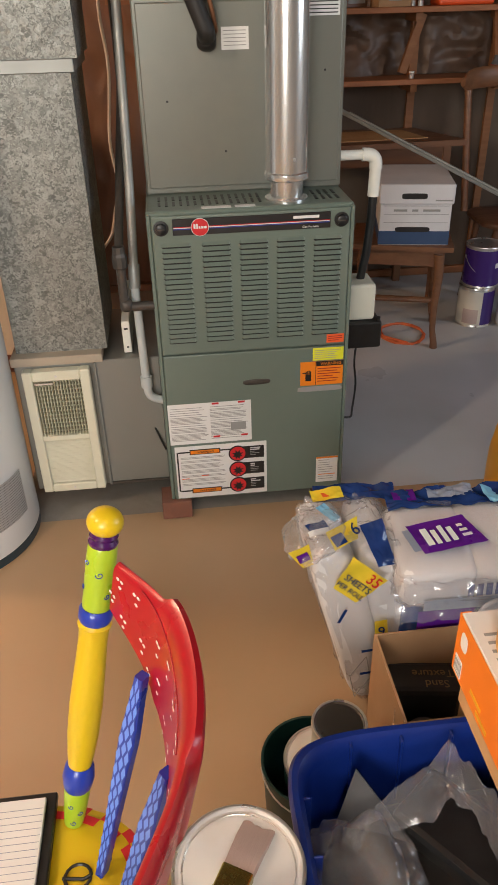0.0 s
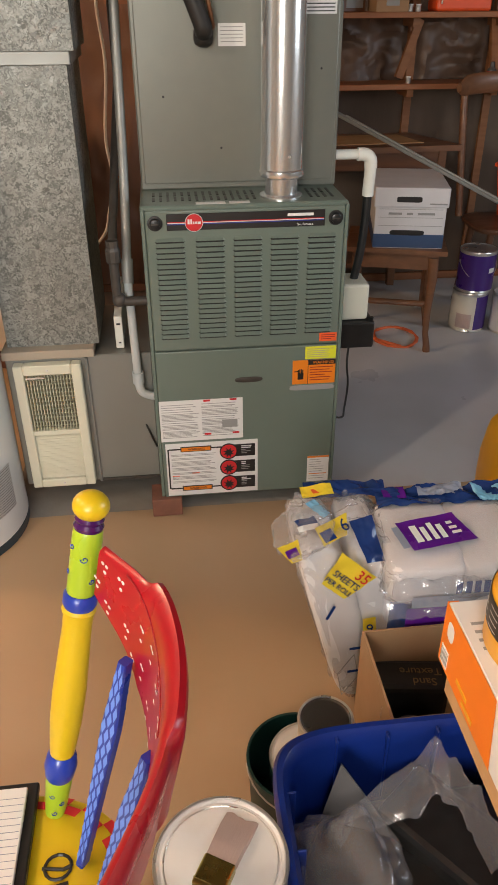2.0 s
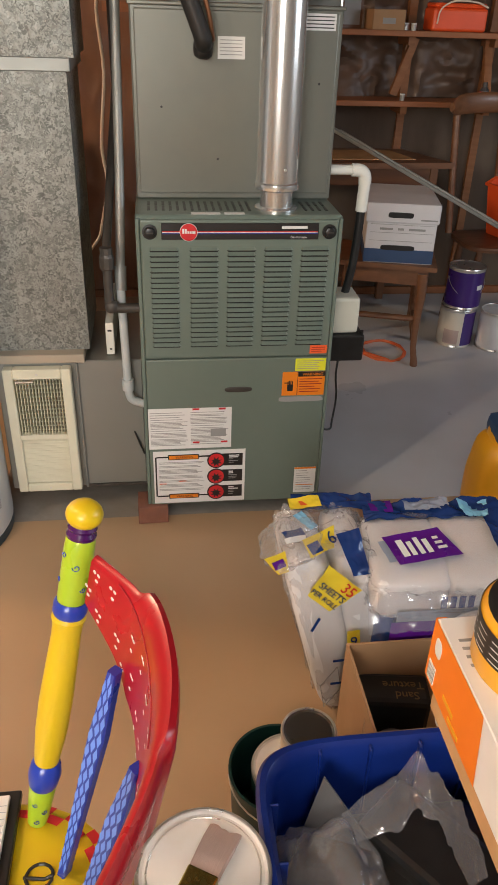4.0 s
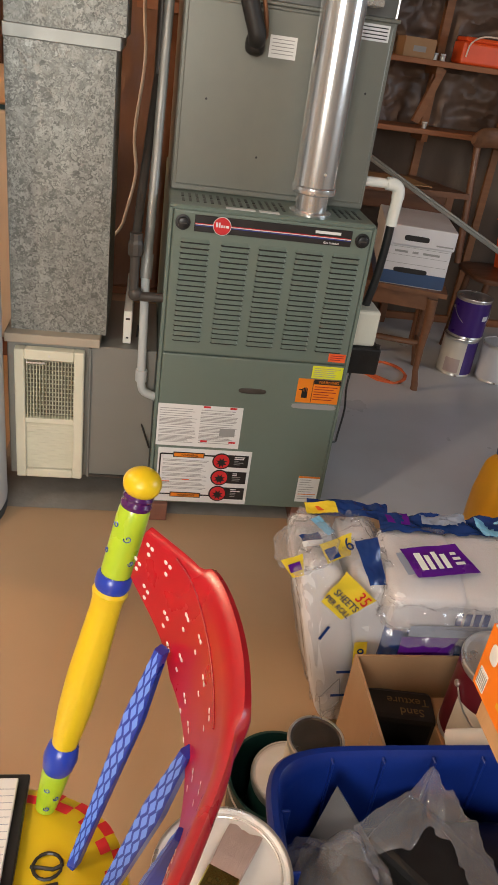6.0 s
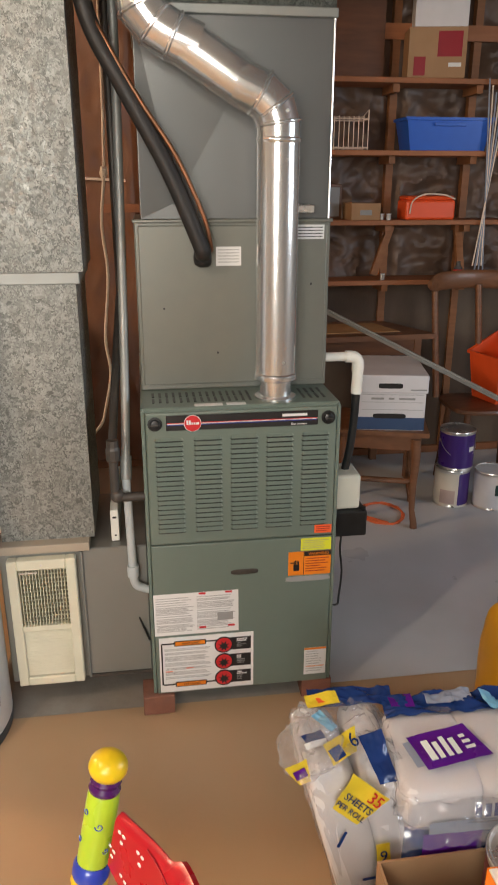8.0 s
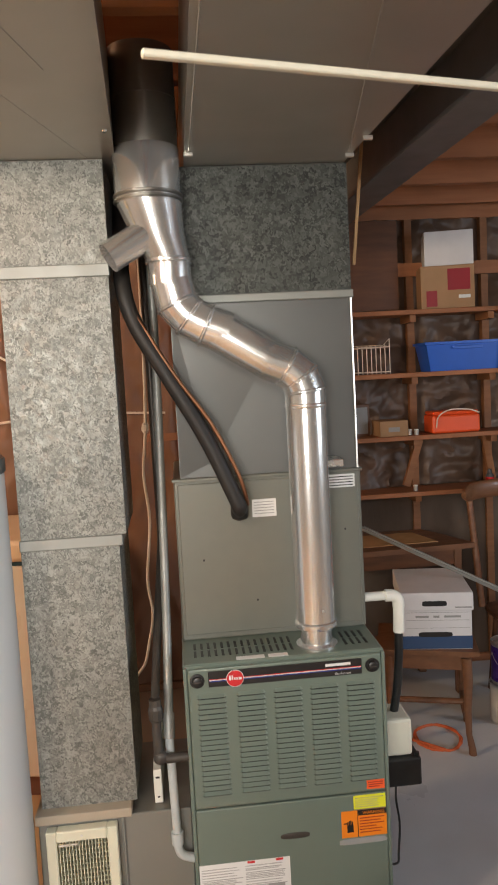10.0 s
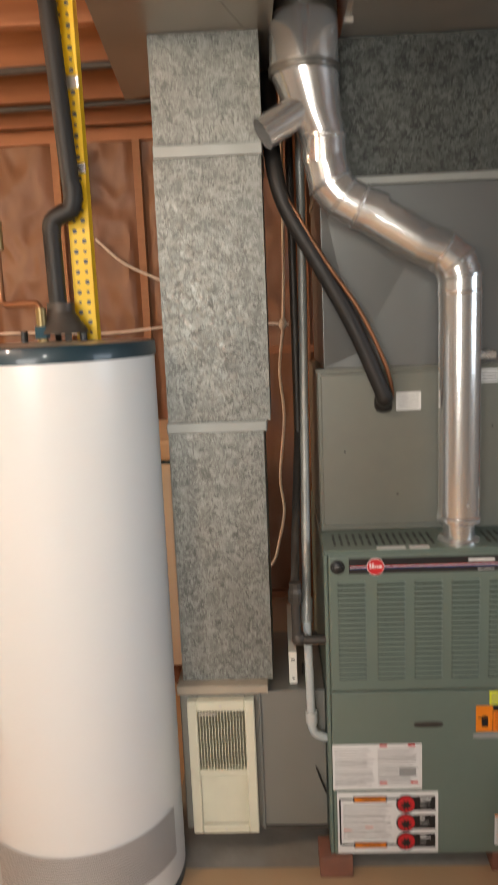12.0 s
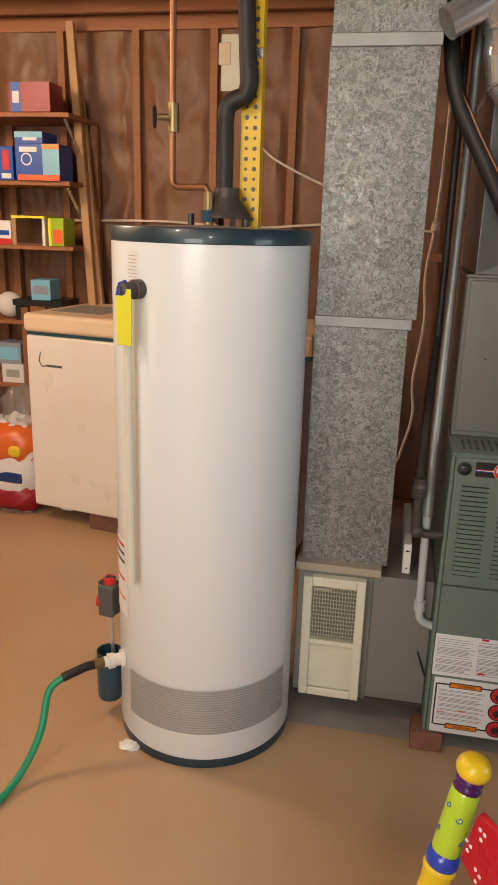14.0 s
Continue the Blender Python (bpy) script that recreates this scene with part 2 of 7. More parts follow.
tint("bristle", (0.52, 0.40, 0.36), 0.9, bump=0.6, bump_scale=30, stretch=(40, 1, 1))
tint("ferrule", (0.42, 0.33, 0.10), 0.28, 1.0, bump=0.3, bump_scale=25)
tint("box_orange", (0.90, 0.22, 0.008), 0.35)
tint("box_white", (0.78, 0.76, 0.73), 0.45)
tint("jug_yellow", (0.85, 0.42, 0.02), 0.35)
tint("file_blue", (0.035, 0.075, 0.17), 0.5)
tint("file_white", (0.70, 0.69, 0.70), 0.6)
tint("bin_blue", (0.02, 0.12, 0.60), 0.35)
tint("toolbox_red", (0.85, 0.10, 0.02), 0.4)
tint("box_blue", (0.008, 0.08, 0.42), 0.4)
tint("box_red", (0.30, 0.009, 0.02), 0.4)
tint("box_cyan", (0.22, 0.52, 0.72), 0.4)
tint("hose_green", (0.01, 0.30, 0.14), 0.35)
tint("cord_orange", (0.75, 0.16, 0.05), 0.5)
tint("tag_yellow", (0.85, 0.80, 0.04), 0.45)
tint("rack_yellow", (0.85, 0.55, 0.01), 0.4)
tint("wire_white", (0.78, 0.64, 0.52), 0.5)
tint("ivory", (0.72, 0.70, 0.58), 0.45)
tint("perforated", (0.56, 0.56, 0.555), 0.45, 0.4)
tint("grey_board", (0.10, 0.098, 0.1), 0.5)
tint("grille_back", (0.24, 0.23, 0.17), 0.6)
tint("conduit_plastic", (0.50, 0.54, 0.54), 0.4)
tint("cleat_steel", (0.28, 0.285, 0.265), 0.45, 0.5)
tint("flange_tan", (0.40, 0.34, 0.26), 0.55)
tint("bag_orange", (0.75, 0.16, 0.03), 0.3)
tint("cup_teal", (0.02, 0.07, 0.10), 0.35)
def clear_film(name, tone, body, bump, bump_scale):
    """Thin clear plastic: see-through, faintly milky, with a gloss that grows at grazing angles."""
    m = bpy.data.materials.new(name)
    m.use_nodes = True
    n, l = m.node_tree.nodes, m.node_tree.links
    n.remove(n["Principled BSDF"])
    co = n.new("ShaderNodeTexCoord")
    cr = n.new("ShaderNodeTexNoise")
    cr.inputs["Scale"].default_value, cr.inputs["Detail"].default_value = bump_scale, 3
    cr.noise_type = "RIDGED_MULTIFRACTAL"
    l.new(co.outputs["Object"], cr.inputs["Vector"])
    bp = n.new("ShaderNodeBump")
    bp.inputs["Strength"].default_value, bp.inputs["Distance"].default_value = bump, 0.004
    l.new(cr.outputs[0], bp.inputs["Height"])
    clear, milk, gloss, fr = (n.new("ShaderNode" + k) for k in ("BsdfTransparent", "BsdfDiffuse", "BsdfGlossy", "LayerWeight"))
    clear.inputs["Color"].default_value = (0.97, 0.97, 0.98, 1)
    milk.inputs["Color"].default_value = (*tone, 1)
    gloss.inputs["Roughness"].default_value = 0.14
    for node in (milk, gloss):
        l.new(bp.outputs[0], node.inputs["Normal"])
    a, b = n.new("ShaderNodeMixShader"), n.new("ShaderNodeMixShader")
    a.inputs[0].default_value = body
    l.new(clear.outputs[0], a.inputs[1])
    l.new(milk.outputs[0], a.inputs[2])
    power, gain = n.new("ShaderNodeMath"), n.new("ShaderNodeMapRange")
    power.operation = "POWER"
    power.inputs[1].default_value = 4
    gain.inputs[3].default_value, gain.inputs[4].default_value = 0.075, 0.6
    l.new(fr.outputs["Facing"], power.inputs[0])
    l.new(power.outputs[0], gain.inputs[0])
    l.new(gain.outputs[0], b.inputs[0])
    l.new(a.outputs[0], b.inputs[1])
    l.new(gloss.outputs[0], b.inputs[2])
    l.new(b.outputs[0], n["Material Output"].inputs["Surface"])
    return m


M["bag"] = clear_film("translucent_bag", (0.74, 0.72, 0.74), 0.15, 0.25, 14)
M["film"] = clear_film("clear_plastic_film", (0.85, 0.85, 0.87), 0.12, 0.22, 16)

# ---- building helpers ----
def part(name, bm, mat, parent=None, label="", smooth=False):
    """Links a bmesh as one mesh object, under a thing or a part where one is given."""
    me = bpy.data.meshes.new(name)
    bmesh.ops.recalc_face_normals(bm, faces=bm.faces[:])
    top = parent
    while top is not None and top.parent is not None:
        top = top.parent
    if top is not None and top.name in BASES:
        bmesh.ops.transform(bm, matrix=top.matrix_basis.inverted(), verts=bm.verts[:])
    bm.to_mesh(me)
    bm.free()
    for one in (mat if isinstance(mat, (list, tuple)) else [mat]):
        me.materials.append(M[one] if isinstance(one, str) else one)
    if smooth:
        me.shade_smooth()
        me.set_sharp_from_angle(angle=radians(40))
    ob = new(name, me)
    if parent:
        ob.parent = parent
    if label:
        ob["label"] = label
    return ob


BASES = set()


def based(name, label, category, at, group=""):
    """A thing whose parts are written in room coordinates; its origin lies at its base."""
    ob = thing(name, label, category, group, at=at)
    BASES.add(ob.name)
    return ob


def words(name, text, size, mat, parent, m, label="", deep=0.0004):
    """Lettering as a thin mesh, its baseline centre at the pose m."""
    data = bpy.data.curves.new(name, "FONT")
    data.body, data.size, data.align_x, data.extrude = text, size, "CENTER", deep
    data.resolution_u = 3
    temp = new(name, data)
    me = bpy.data.meshes.new_from_object(temp.evaluated_get(bpy.context.evaluated_depsgraph_get()))
    bpy.data.objects.remove(temp)
    me.materials.clear()
    me.materials.append(M[mat] if isinstance(mat, str) else mat)
    ob = new(name, me)
    ob.parent = parent
    top = parent
    while top is not None and top.parent is not None:
        top = top.parent
    ob.matrix_basis = (top.matrix_basis.inverted() @ m) if top is not None and top.name in BASES else m
    if label:
        ob["label"] = label
    return ob


def again(ob, name, m=None, parent=None, label=""):
    """Another object on the same mesh."""
    o = new(name, ob.data)
    o.parent = parent if parent else ob.parent
    if m is not None:
        o.matrix_basis = m
    if label:
        o["label"] = label
    return o


def thing(name, label, category, group="", kind="", at=(0, 0, 0), turn=0.0):
    ob = new(name)
    ob.empty_display_size = 0.05
    ob.matrix_basis = pose(*at, 0, 0, turn)
    return tagged(ob, label, category, group, kind)


def box(x0, x1, y0, y1, z0, z1, bevel=0.0, seg=1, bm=None, m=None):
    bm = bm or bmesh.new()
    vs = [bm.verts.new((x, y, z)) for x in (x0, x1) for y in (y0, y1) for z in (z0, z1)]
    idx = [(0, 1, 3, 2), (4, 6, 7, 5), (0, 4, 5, 1), (2, 3, 7, 6), (0, 2, 6, 4), (1, 5, 7, 3)]
    fs = [bm.faces.new([vs[i] for i in f]) for f in idx]
    if bevel:
        es = list({e for f in fs for e in f.edges})
        r = bmesh.ops.bevel(bm, geom=es, offset=bevel, segments=seg, affect="EDGES", profile=0.5)
        vs = list({v for f in r["faces"] for v in f.verts})
    if m is not None:
        bmesh.ops.transform(bm, matrix=m, verts=vs if not bevel else bm.verts[:])
    return bm


def ring(bm, centre, u, v, r, seg):
    return [bm.verts.new(centre + u * (r * math.cos(2 * math.pi * i / seg)) + v * (r * math.sin(2 * math.pi * i / seg))) for i in range(seg)]


def bridge(bm, a, b):
    n = len(a)
    for i in range(n):
        bm.faces.new((a[i], a[(i + 1) % n], b[(i + 1) % n], b[i]))


def lathe(profile, seg=32, bm=None, at=(0, 0, 0), axis=(0, 0, 1), caps=True):
    """Turns a profile of (radius, height) round an axis."""
    bm = bm or bmesh.new()
    ax = Vector(axis).normalized()
    u = ax.orthogonal().normalized() if abs(ax.z) < 0.999 else Vector((1, 0, 0))
    v = ax.cross(u)
    rows = [ring(bm, Vector(at) + ax * h, u, v, max(r, 0.0004), seg) for r, h in profile]
    for a, b in zip(rows, rows[1:]):
        bridge(bm, a, b)
    if caps:
        bm.faces.new(rows[0])
        bm.faces.new(rows[-1])
    return bm


def smooth_path(points, steps=6):
    """Catmull-Rom through the points."""
    p = [Vector(q) for q in points]
    p = [2 * p[0] - p[1]] + p + [2 * p[-1] - p[-2]]
    out = []
    for a, b, c, d in zip(p, p[1:], p[2:], p[3:]):
        for i in range(steps):
            t = i / steps
            out.append(0.5 * ((2 * b) + (c - a) * t + (2 * a - 5 * b + 4 * c - d) * t * t + (3 * b - a - 3 * c + d) * t ** 3))
    return out + [p[-2]]


def tube(points, r, seg=12, bm=None, steps=0, caps=True):
    """A round bar along points; r is one radius or one for each end."""
    bm = bm or bmesh.new()
    p = smooth_path(points, steps) if steps else [Vector(q) for q in points]
    r0, r1 = r if isinstance(r, (tuple, list)) else (r, r)
    up, rows = None, []
    for i, q in enumerate(p):
        d = (p[min(i + 1, len(p) - 1)] - p[max(i - 1, 0)]).normalized()
        up = d.orthogonal().normalized() if up is None else (up - d * up.dot(d)).normalized()
        k = i / (len(p) - 1)
        scale = 1.0
        if 0 < i < len(p) - 1 and not steps:
            c = (p[i] - p[i - 1]).normalized().dot((p[i + 1] - p[i]).normalized())
            scale = 1 / max(0.5, math.sqrt((1 + c) / 2))
        rows.append(ring(bm, q, up, d.cross(up), (r0 + (r1 - r0) * k) * (1 if scale == 1 else (1 + (scale - 1) * 0.5)), seg))
    for a, b in zip(rows, rows[1:]):
        bridge(bm, a, b)
    if caps:
        bm.faces.new(rows[0])
        bm.faces.new(rows[-1])
    return bm


def grid(nx, ny, f, bm=None):
    """A sheet of nx by ny cells; f(u, v) gives each corner."""
    bm = bm or bmesh.new()
    vs = [[bm.verts.new(f(i / nx, j / ny)) for i in range(nx + 1)] for j in range(ny + 1)]
    for j in range(ny):
        for i in range(nx):
            bm.faces.new((vs[j][i], vs[j][i + 1], vs[j + 1][i + 1], vs[j + 1][i]))
    return bm


def prism(outline, z0, z1, bm=None):
    """An upright prism over a plan outline."""
    bm = bm or bmesh.new()
    a = [bm.verts.new((x, y, z0)) for x, y in outline]
    b = [bm.verts.new((x, y, z1)) for x, y in outline]
    bridge(bm, a, b)
    bm.faces.new(a)
    bm.faces.new(b)
    return bm


def lump(centre, half, power=4.0, nu=28, nv=18, rough=0.0, freq=6.0, seed=0.0, m=None):
    """A rounded block (superellipsoid) with a crumpled skin."""
    bm = bmesh.new()
    e = 2.0 / power
    sp = lambda c: math.copysign(abs(c) ** e, c)
    rows = []
    for j in range(nv + 1):
        v = -math.pi / 2 + math.pi * j / nv
        row = []
        for i in range(nu):
            u = 2 * math.pi * i / nu
            d = Vector((sp(math.cos(v)) * sp(math.cos(u)), sp(math.cos(v)) * sp(math.sin(u)), sp(math.sin(v))))
            k = 1 + rough * (noise.noise(d * freq + Vector((seed, 0, 0))) + 0.6 * abs(noise.noise(d * freq * 2.3 + Vector((0, seed, 0)))))
            q = Vector((d.x * half[0], d.y * half[1], d.z * half[2])) * k
            row.append(bm.verts.new((m @ q if m is not None else q) + Vector(centre)))
        rows.append(row)
    for a, b in zip(rows, rows[1:]):
        bridge(bm, a, b)
    bmesh.ops.remove_doubles(bm, verts=bm.verts[:], dist=0.00001)
    return bm


def structure(name, bm, mat, label, category, smooth=False):
    return tagged(part(name, bm, mat, None, "", smooth), label, category, kind="structure")


# ---- the room ----
WALL_Y, CEIL = 2.16, 2.74
structure("floor", grid(40, 40, lambda u, v: (-4.6 + 8.3 * u, -4.4 + 6.7 * v, 0.0)), "floor", "smooth tan painted concrete basement floor", "floor")
# grey sheet paints the window's glare onto the tan floor
bm = grid(12, 12, lambda u, v: (0.28 + 3.3 * u, 0.06 + 2.0 * v, 0.004))
structure("floor_grey", bm, "floor_grey", "stretch of concrete floor coloured grey for window glare", "floor")
structure("floor_bare", grid(6, 6, lambda u, v: (-0.74 + 1.01 * u, 0.03 + 0.9 * v, 0.003)), "concrete", "bare concrete under the furnace and duct", "floor")
structure("wall_north", box(-4.8, 3.8, WALL_Y + 0.03, WALL_Y + 0.2, 0, CEIL), "concrete", "bare concrete foundation wall behind the studs", "wall")
structure("wall_west", box(-4.8, -4.6, -4.6, WALL_Y + 0.03, 0, CEIL), "plaster", "plain painted basement wall", "wall")
# east and south walls with high window openings; the south one is added, unseen
bm = box(3.6, 3.8, -4.6, -2.3, 0, CEIL)
box(3.6, 3.8, -0.7, WALL_Y + 0.03, 0, CEIL, bm=bm)
box(3.6, 3.8, -2.3, -0.7, 0, 1.25, bm=bm)
box(3.6, 3.8, -2.3, -0.7, 2.25, CEIL, bm=bm)
structure("wall_east", bm, "plaster", "unseen plain painted basement wall with a high opening for daylight", "wall")
bm = box(-4.6, -2.05, -4.6, -4.4, 0, CEIL)
box(-0.55, 3.6, -4.6, -4.4, 0, CEIL, bm=bm)
box(-2.05, -0.55, -4.6, -4.4, 0, 1.05, bm=bm)
box(-2.05, -0.55, -4.6, -4.4, 2.25, CEIL, bm=bm)
structure("wall_south", bm, "plaster", "unseen plain painted basement wall with a high opening for daylight", "wall")
# ceiling: subfloor boards over joists that run east to west
bm = box(-4.6, 3.6, -4.4, WALL_Y + 0.03, CEIL, CEIL + 0.05)
y = -4.2
while y < WALL_Y - 0.05:
    box(-4.6, 3.6, y, y + 0.04, 2.50, CEIL - 0.002, bm=bm)
    y += 0.406
structure("ceiling", bm, "wood_x", "open basement ceiling of orange pine joists and subfloor", "ceiling")

# stud wall along the north side, with paper-faced insulation between the studs
framing = thing("stud_framing", "reddish pine stud wall framing against the foundation", "wall framing", kind="structure")
STUD_Y = WALL_Y - 0.09
stud = part("stud", box(-0.019, 0.019, 0, 0.088, 0.04, 2.46), "wood", framing)
stud.matrix_basis = pose(-4.39, STUD_Y, 0)
xs = [-4.39 + 0.418 * i for i in range(1, 20)]
for x in xs:
    again(stud, "stud", pose(x, STUD_Y, 0))
part("top_plate", box(-4.6, 3.6, STUD_Y - 0.004, WALL_Y + 0.03, 2.46, 2.53), "wood_x", framing)
part("bottom_plate", box(-4.6, 3.6, STUD_Y - 0.002, WALL_Y + 0.03, 0.004, 0.042), "wood_x", framing)
for z, a, b in ((1.36, -0.42, 0.1),):
    part("blocking", box(a, b, STUD_Y + 0.004, STUD_Y + 0.08, z, z + 0.04), "wood_x", framing)


def batt(x0, x1, z0, z1, seed, deep=0.042, fold=7.0):
    def f(u, v):
        p = Vector((u * 1.8, v * fold, seed))
        w = noise.noise(p) * 0.6 + (0.5 - abs(noise.noise(p * 2.3)) * 1.4) * 0.5 + (0.4 - abs(noise.noise(p * 4.3))) * 0.16 + noise.noise(p * 11) * 0.03
        edge = min(1, 8 * min(u, 1 - u))
        return (x0 + (x1 - x0) * u, STUD_Y + 0.045 - edge * deep * (0.35 + w) - 0.004, z0 + (z1 - z0) * v)
    return grid(26, 110, f)


for i, x in enumerate([-4.39] + xs[:-1]):
    mat = "kraft" if x < 0.3 else "poly"
    low = 0.045 if x < 0.3 else 1.03
    tagged(part("insulation_batt", batt(x + 0.019, x + 0.399, low, 2.46, i * 3.7, *((0.042, 7.0) if x < 0.3 else (0.07, 9.0))), mat, None, "", True),
           "crinkled brown paper-faced insulation batt between studs" if x < 0.3 else "dark crinkled insulation under plastic between studs", "insulation", "insulation batts")
structure("wall_panel", box(0.3, 3.6, STUD_Y + 0.02, STUD_Y + 0.04, 0.042, 1.02), "panel", "stained bare panel on the lower wall under the shelves", "wall panel")

# ---- furnace ----
FX, FT = 0.2665, 0.945
furnace = thing("furnace", "grey-green enamelled gas furnace with louvred upper door, standing on bricks", "furnace")
cab = part("cabinet", box(-FX, FX, 0.012, 0.71, 0.066, FT, 0.004), "furnace", furnace)
upper = part("upper_door", box(-FX + 0.011, FX - 0.011, 0.0, 0.0125, 0.5565, FT - 0.009, 0.005, 2), "furnace", furnace)
lower = part("lower_door", box(-FX + 0.011, FX - 0.011, 0.0, 0.0125, 0.067, 0.5525, 0.003, 2), "furnace", furnace)
for sx in (-1, 1):
    part("corner_trim", box(sx * (FX - 0.005) - 0.005, sx * (FX - 0.005) + 0.005, 0.002, 0.0118, 0.068, FT - 0.006, 0.002), "furnace", furnace)


def louvre_mesh():
    bm = bmesh.new()
    w, h, d = 0.039, 0.0092, 0.0072
    a = [bm.verts.new(p) for p in ((-w + 0.006, 0, h), (w - 0.006, 0, h), (w, 0, 0.001), (-w, 0, 0.001), (w - 0.006, -d, 0.0016), (-w + 0.006, -d, 0.0016))]
    for f in ((0, 1, 4, 5), (1, 2, 4), (0, 5, 3)):
        bm.faces.new([a[i] for i in f])
    # black underside and strip paint in the slot's opening and its shade
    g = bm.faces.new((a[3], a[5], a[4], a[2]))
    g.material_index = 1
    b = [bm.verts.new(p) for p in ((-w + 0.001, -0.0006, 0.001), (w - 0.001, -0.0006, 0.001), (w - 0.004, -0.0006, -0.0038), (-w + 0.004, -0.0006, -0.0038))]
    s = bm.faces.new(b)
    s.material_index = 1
    return bm


first = None
for cx in (-0.196, -0.0935, 0.0035, 0.100, 0.197):
    for k in range(20):
        m = pose(cx, 0.0, 0.594 + 0.0139 * k)
        if first is None:
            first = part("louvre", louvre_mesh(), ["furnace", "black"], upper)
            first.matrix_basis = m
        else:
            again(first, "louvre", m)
# brand strip: black plate with pinstripes, a round badge and blank name bars
plate = part("name_strip", box(-0.202, 0.202, -0.004, 0.0, 0.887, 0.928, 0.001), "blackink", upper, "black name strip with pink and blue pinstripes")
for z, mt in ((0.9065, "red"), (0.9045, "paper"), (0.9015, "blueline")):
    part("pinstripe", box(-0.2, 0.2, -0.0048, -0.0042, z, z + 0.0018), mt, plate)
part("badge", lathe([(0.0215, 0), (0.0215, 0.0015), (0.02, 0.0022)], 28, at=(-0.133, -0.0042, 0.906), axis=(0, -1, 0)), "red", plate, "round red badge")
part("badge_rim", lathe([(0.0228, 0), (0.0228, 0.0009)], 28, at=(-0.133, -0.0041, 0.906), axis=(0, -1, 0)), "paper", plate)
for i, (x0, x1) in enumerate(((-0.149, -0.144), (-0.142, -0.138), (-0.136, -0.132), (-0.130, -0.126), (-0.124, -0.116))):
    part("letter_bar", box(x0, x1, -0.0072, -0.0066, 0.903, 0.909 + (0.006 if i < 2 else 0)), "paper", plate)
part("letter_bar", box(0.105, 0.172, -0.0055, -0.0047, 0.9145, 0.9215), "paper", plate)
words("lettering", "Gas Furnace", 0.0085, "paper", plate, pose(0.15, -0.0056, 0.8905, 90))
for sx in (-0.231, 0.231):
    knob = part("knob", lathe([(0.019, 0), (0.019, 0.003), (0.0135, 0.0035), (0.0125, 0.011), (0.010, 0.0125)], 28, at=(sx, 0, 0.906), axis=(0, -1, 0)), "black", upper, "black round door knob", True)
    part("slot", box(sx - 0.009, sx + 0.009, -0.0138, -0.0124, 0.9047, 0.9073), "iron", knob)
# top vents and rating stickers on the exposed shelf of the cabinet
for i in range(26):
    x = -0.235 + 0.0186 * i
    if abs(x - 0.10) > 0.07:
        for y0 in (0.06, 0.115):
            part("top_slot", box(x, x + 0.007, y0, y0 + 0.042, FT - 0.001, FT + 0.0012), "black", cab)
part("sticker", box(-0.125, -0.05, 0.018, 0.04, FT, FT + 0.0008), "paper", cab)
part("sticker", box(-0.04, 0.012, 0.018, 0.04, FT, FT + 0.0008), "paper", cab)
# lower door: recessed handle and labels
hb = lump((0.004, -0.0005, 0.457), (0.04, 0.0022, 0.0085), 3, 20, 8)
part("handle_recess", hb, "iron", lower, "dark recessed pull handle", True)
YL = -0.0008
sheet1 = part("instruction_label", box(-0.256, -0.014, YL, 0.0, 0.266, 0.401), "paper", lower, "white printed instruction label")
rr = random.Random(5)
for cx0, cx1 in ((-0.25, -0.142), (-0.134, -0.022)):
    z = 0.386
    while z > 0.275:
        part("print_line", box(cx0, cx1 - rr.random() * 0.025, YL - 0.0005, YL, z, z + 0.0016), "ink", sheet1)
        z -= rr.choice((0.004, 0.0046, 0.0075))
for x0, z in ((-0.128, 0.394), (-0.052, 0.394), (-0.128, 0.283), (-0.045, 0.283)):
    part("red_tab", box(x0, x0 + 0.02, YL - 0.0007, YL, z, z + 0.006), "red", sheet1)
part("diagram", box(-0.075, -0.03, YL - 0.0006, YL, 0.305, 0.33), "ink", sheet1)
sheet2 = part("warning_label", box(-0.246, 0.030, YL - 0.0006, 0.0, 0.072, 0.258), "paper", lower, "white warning label with three red hazard discs")
part("frame_line", box(-0.241, -0.2365, YL - 0.0013, YL - 0.0006, 0.098, 0.238), "blackink", sheet2)
for z in (0.2365, 0.0965):
    part("frame_line", box(-0.2365, -0.06, YL - 0.0013, YL - 0.0006, z - 0.001, z + 0.0035), "blackink", sheet2)
for z in (0.228, 0.088):
    tab = part("tab", box(-0.202, -0.11, YL - 0.002, YL - 0.0006, z, z + 0.018, 0.0006), "blackink", sheet2)
    part("tab_face", box(-0.199, -0.113, YL - 0.0026, YL - 0.0019, z + 0.003, z + 0.015), "orange", sheet2)
    words("lettering", "WARNING", 0.0105, "blackink", sheet2, pose(-0.154, YL - 0.0032, z + 0.0055, 90))
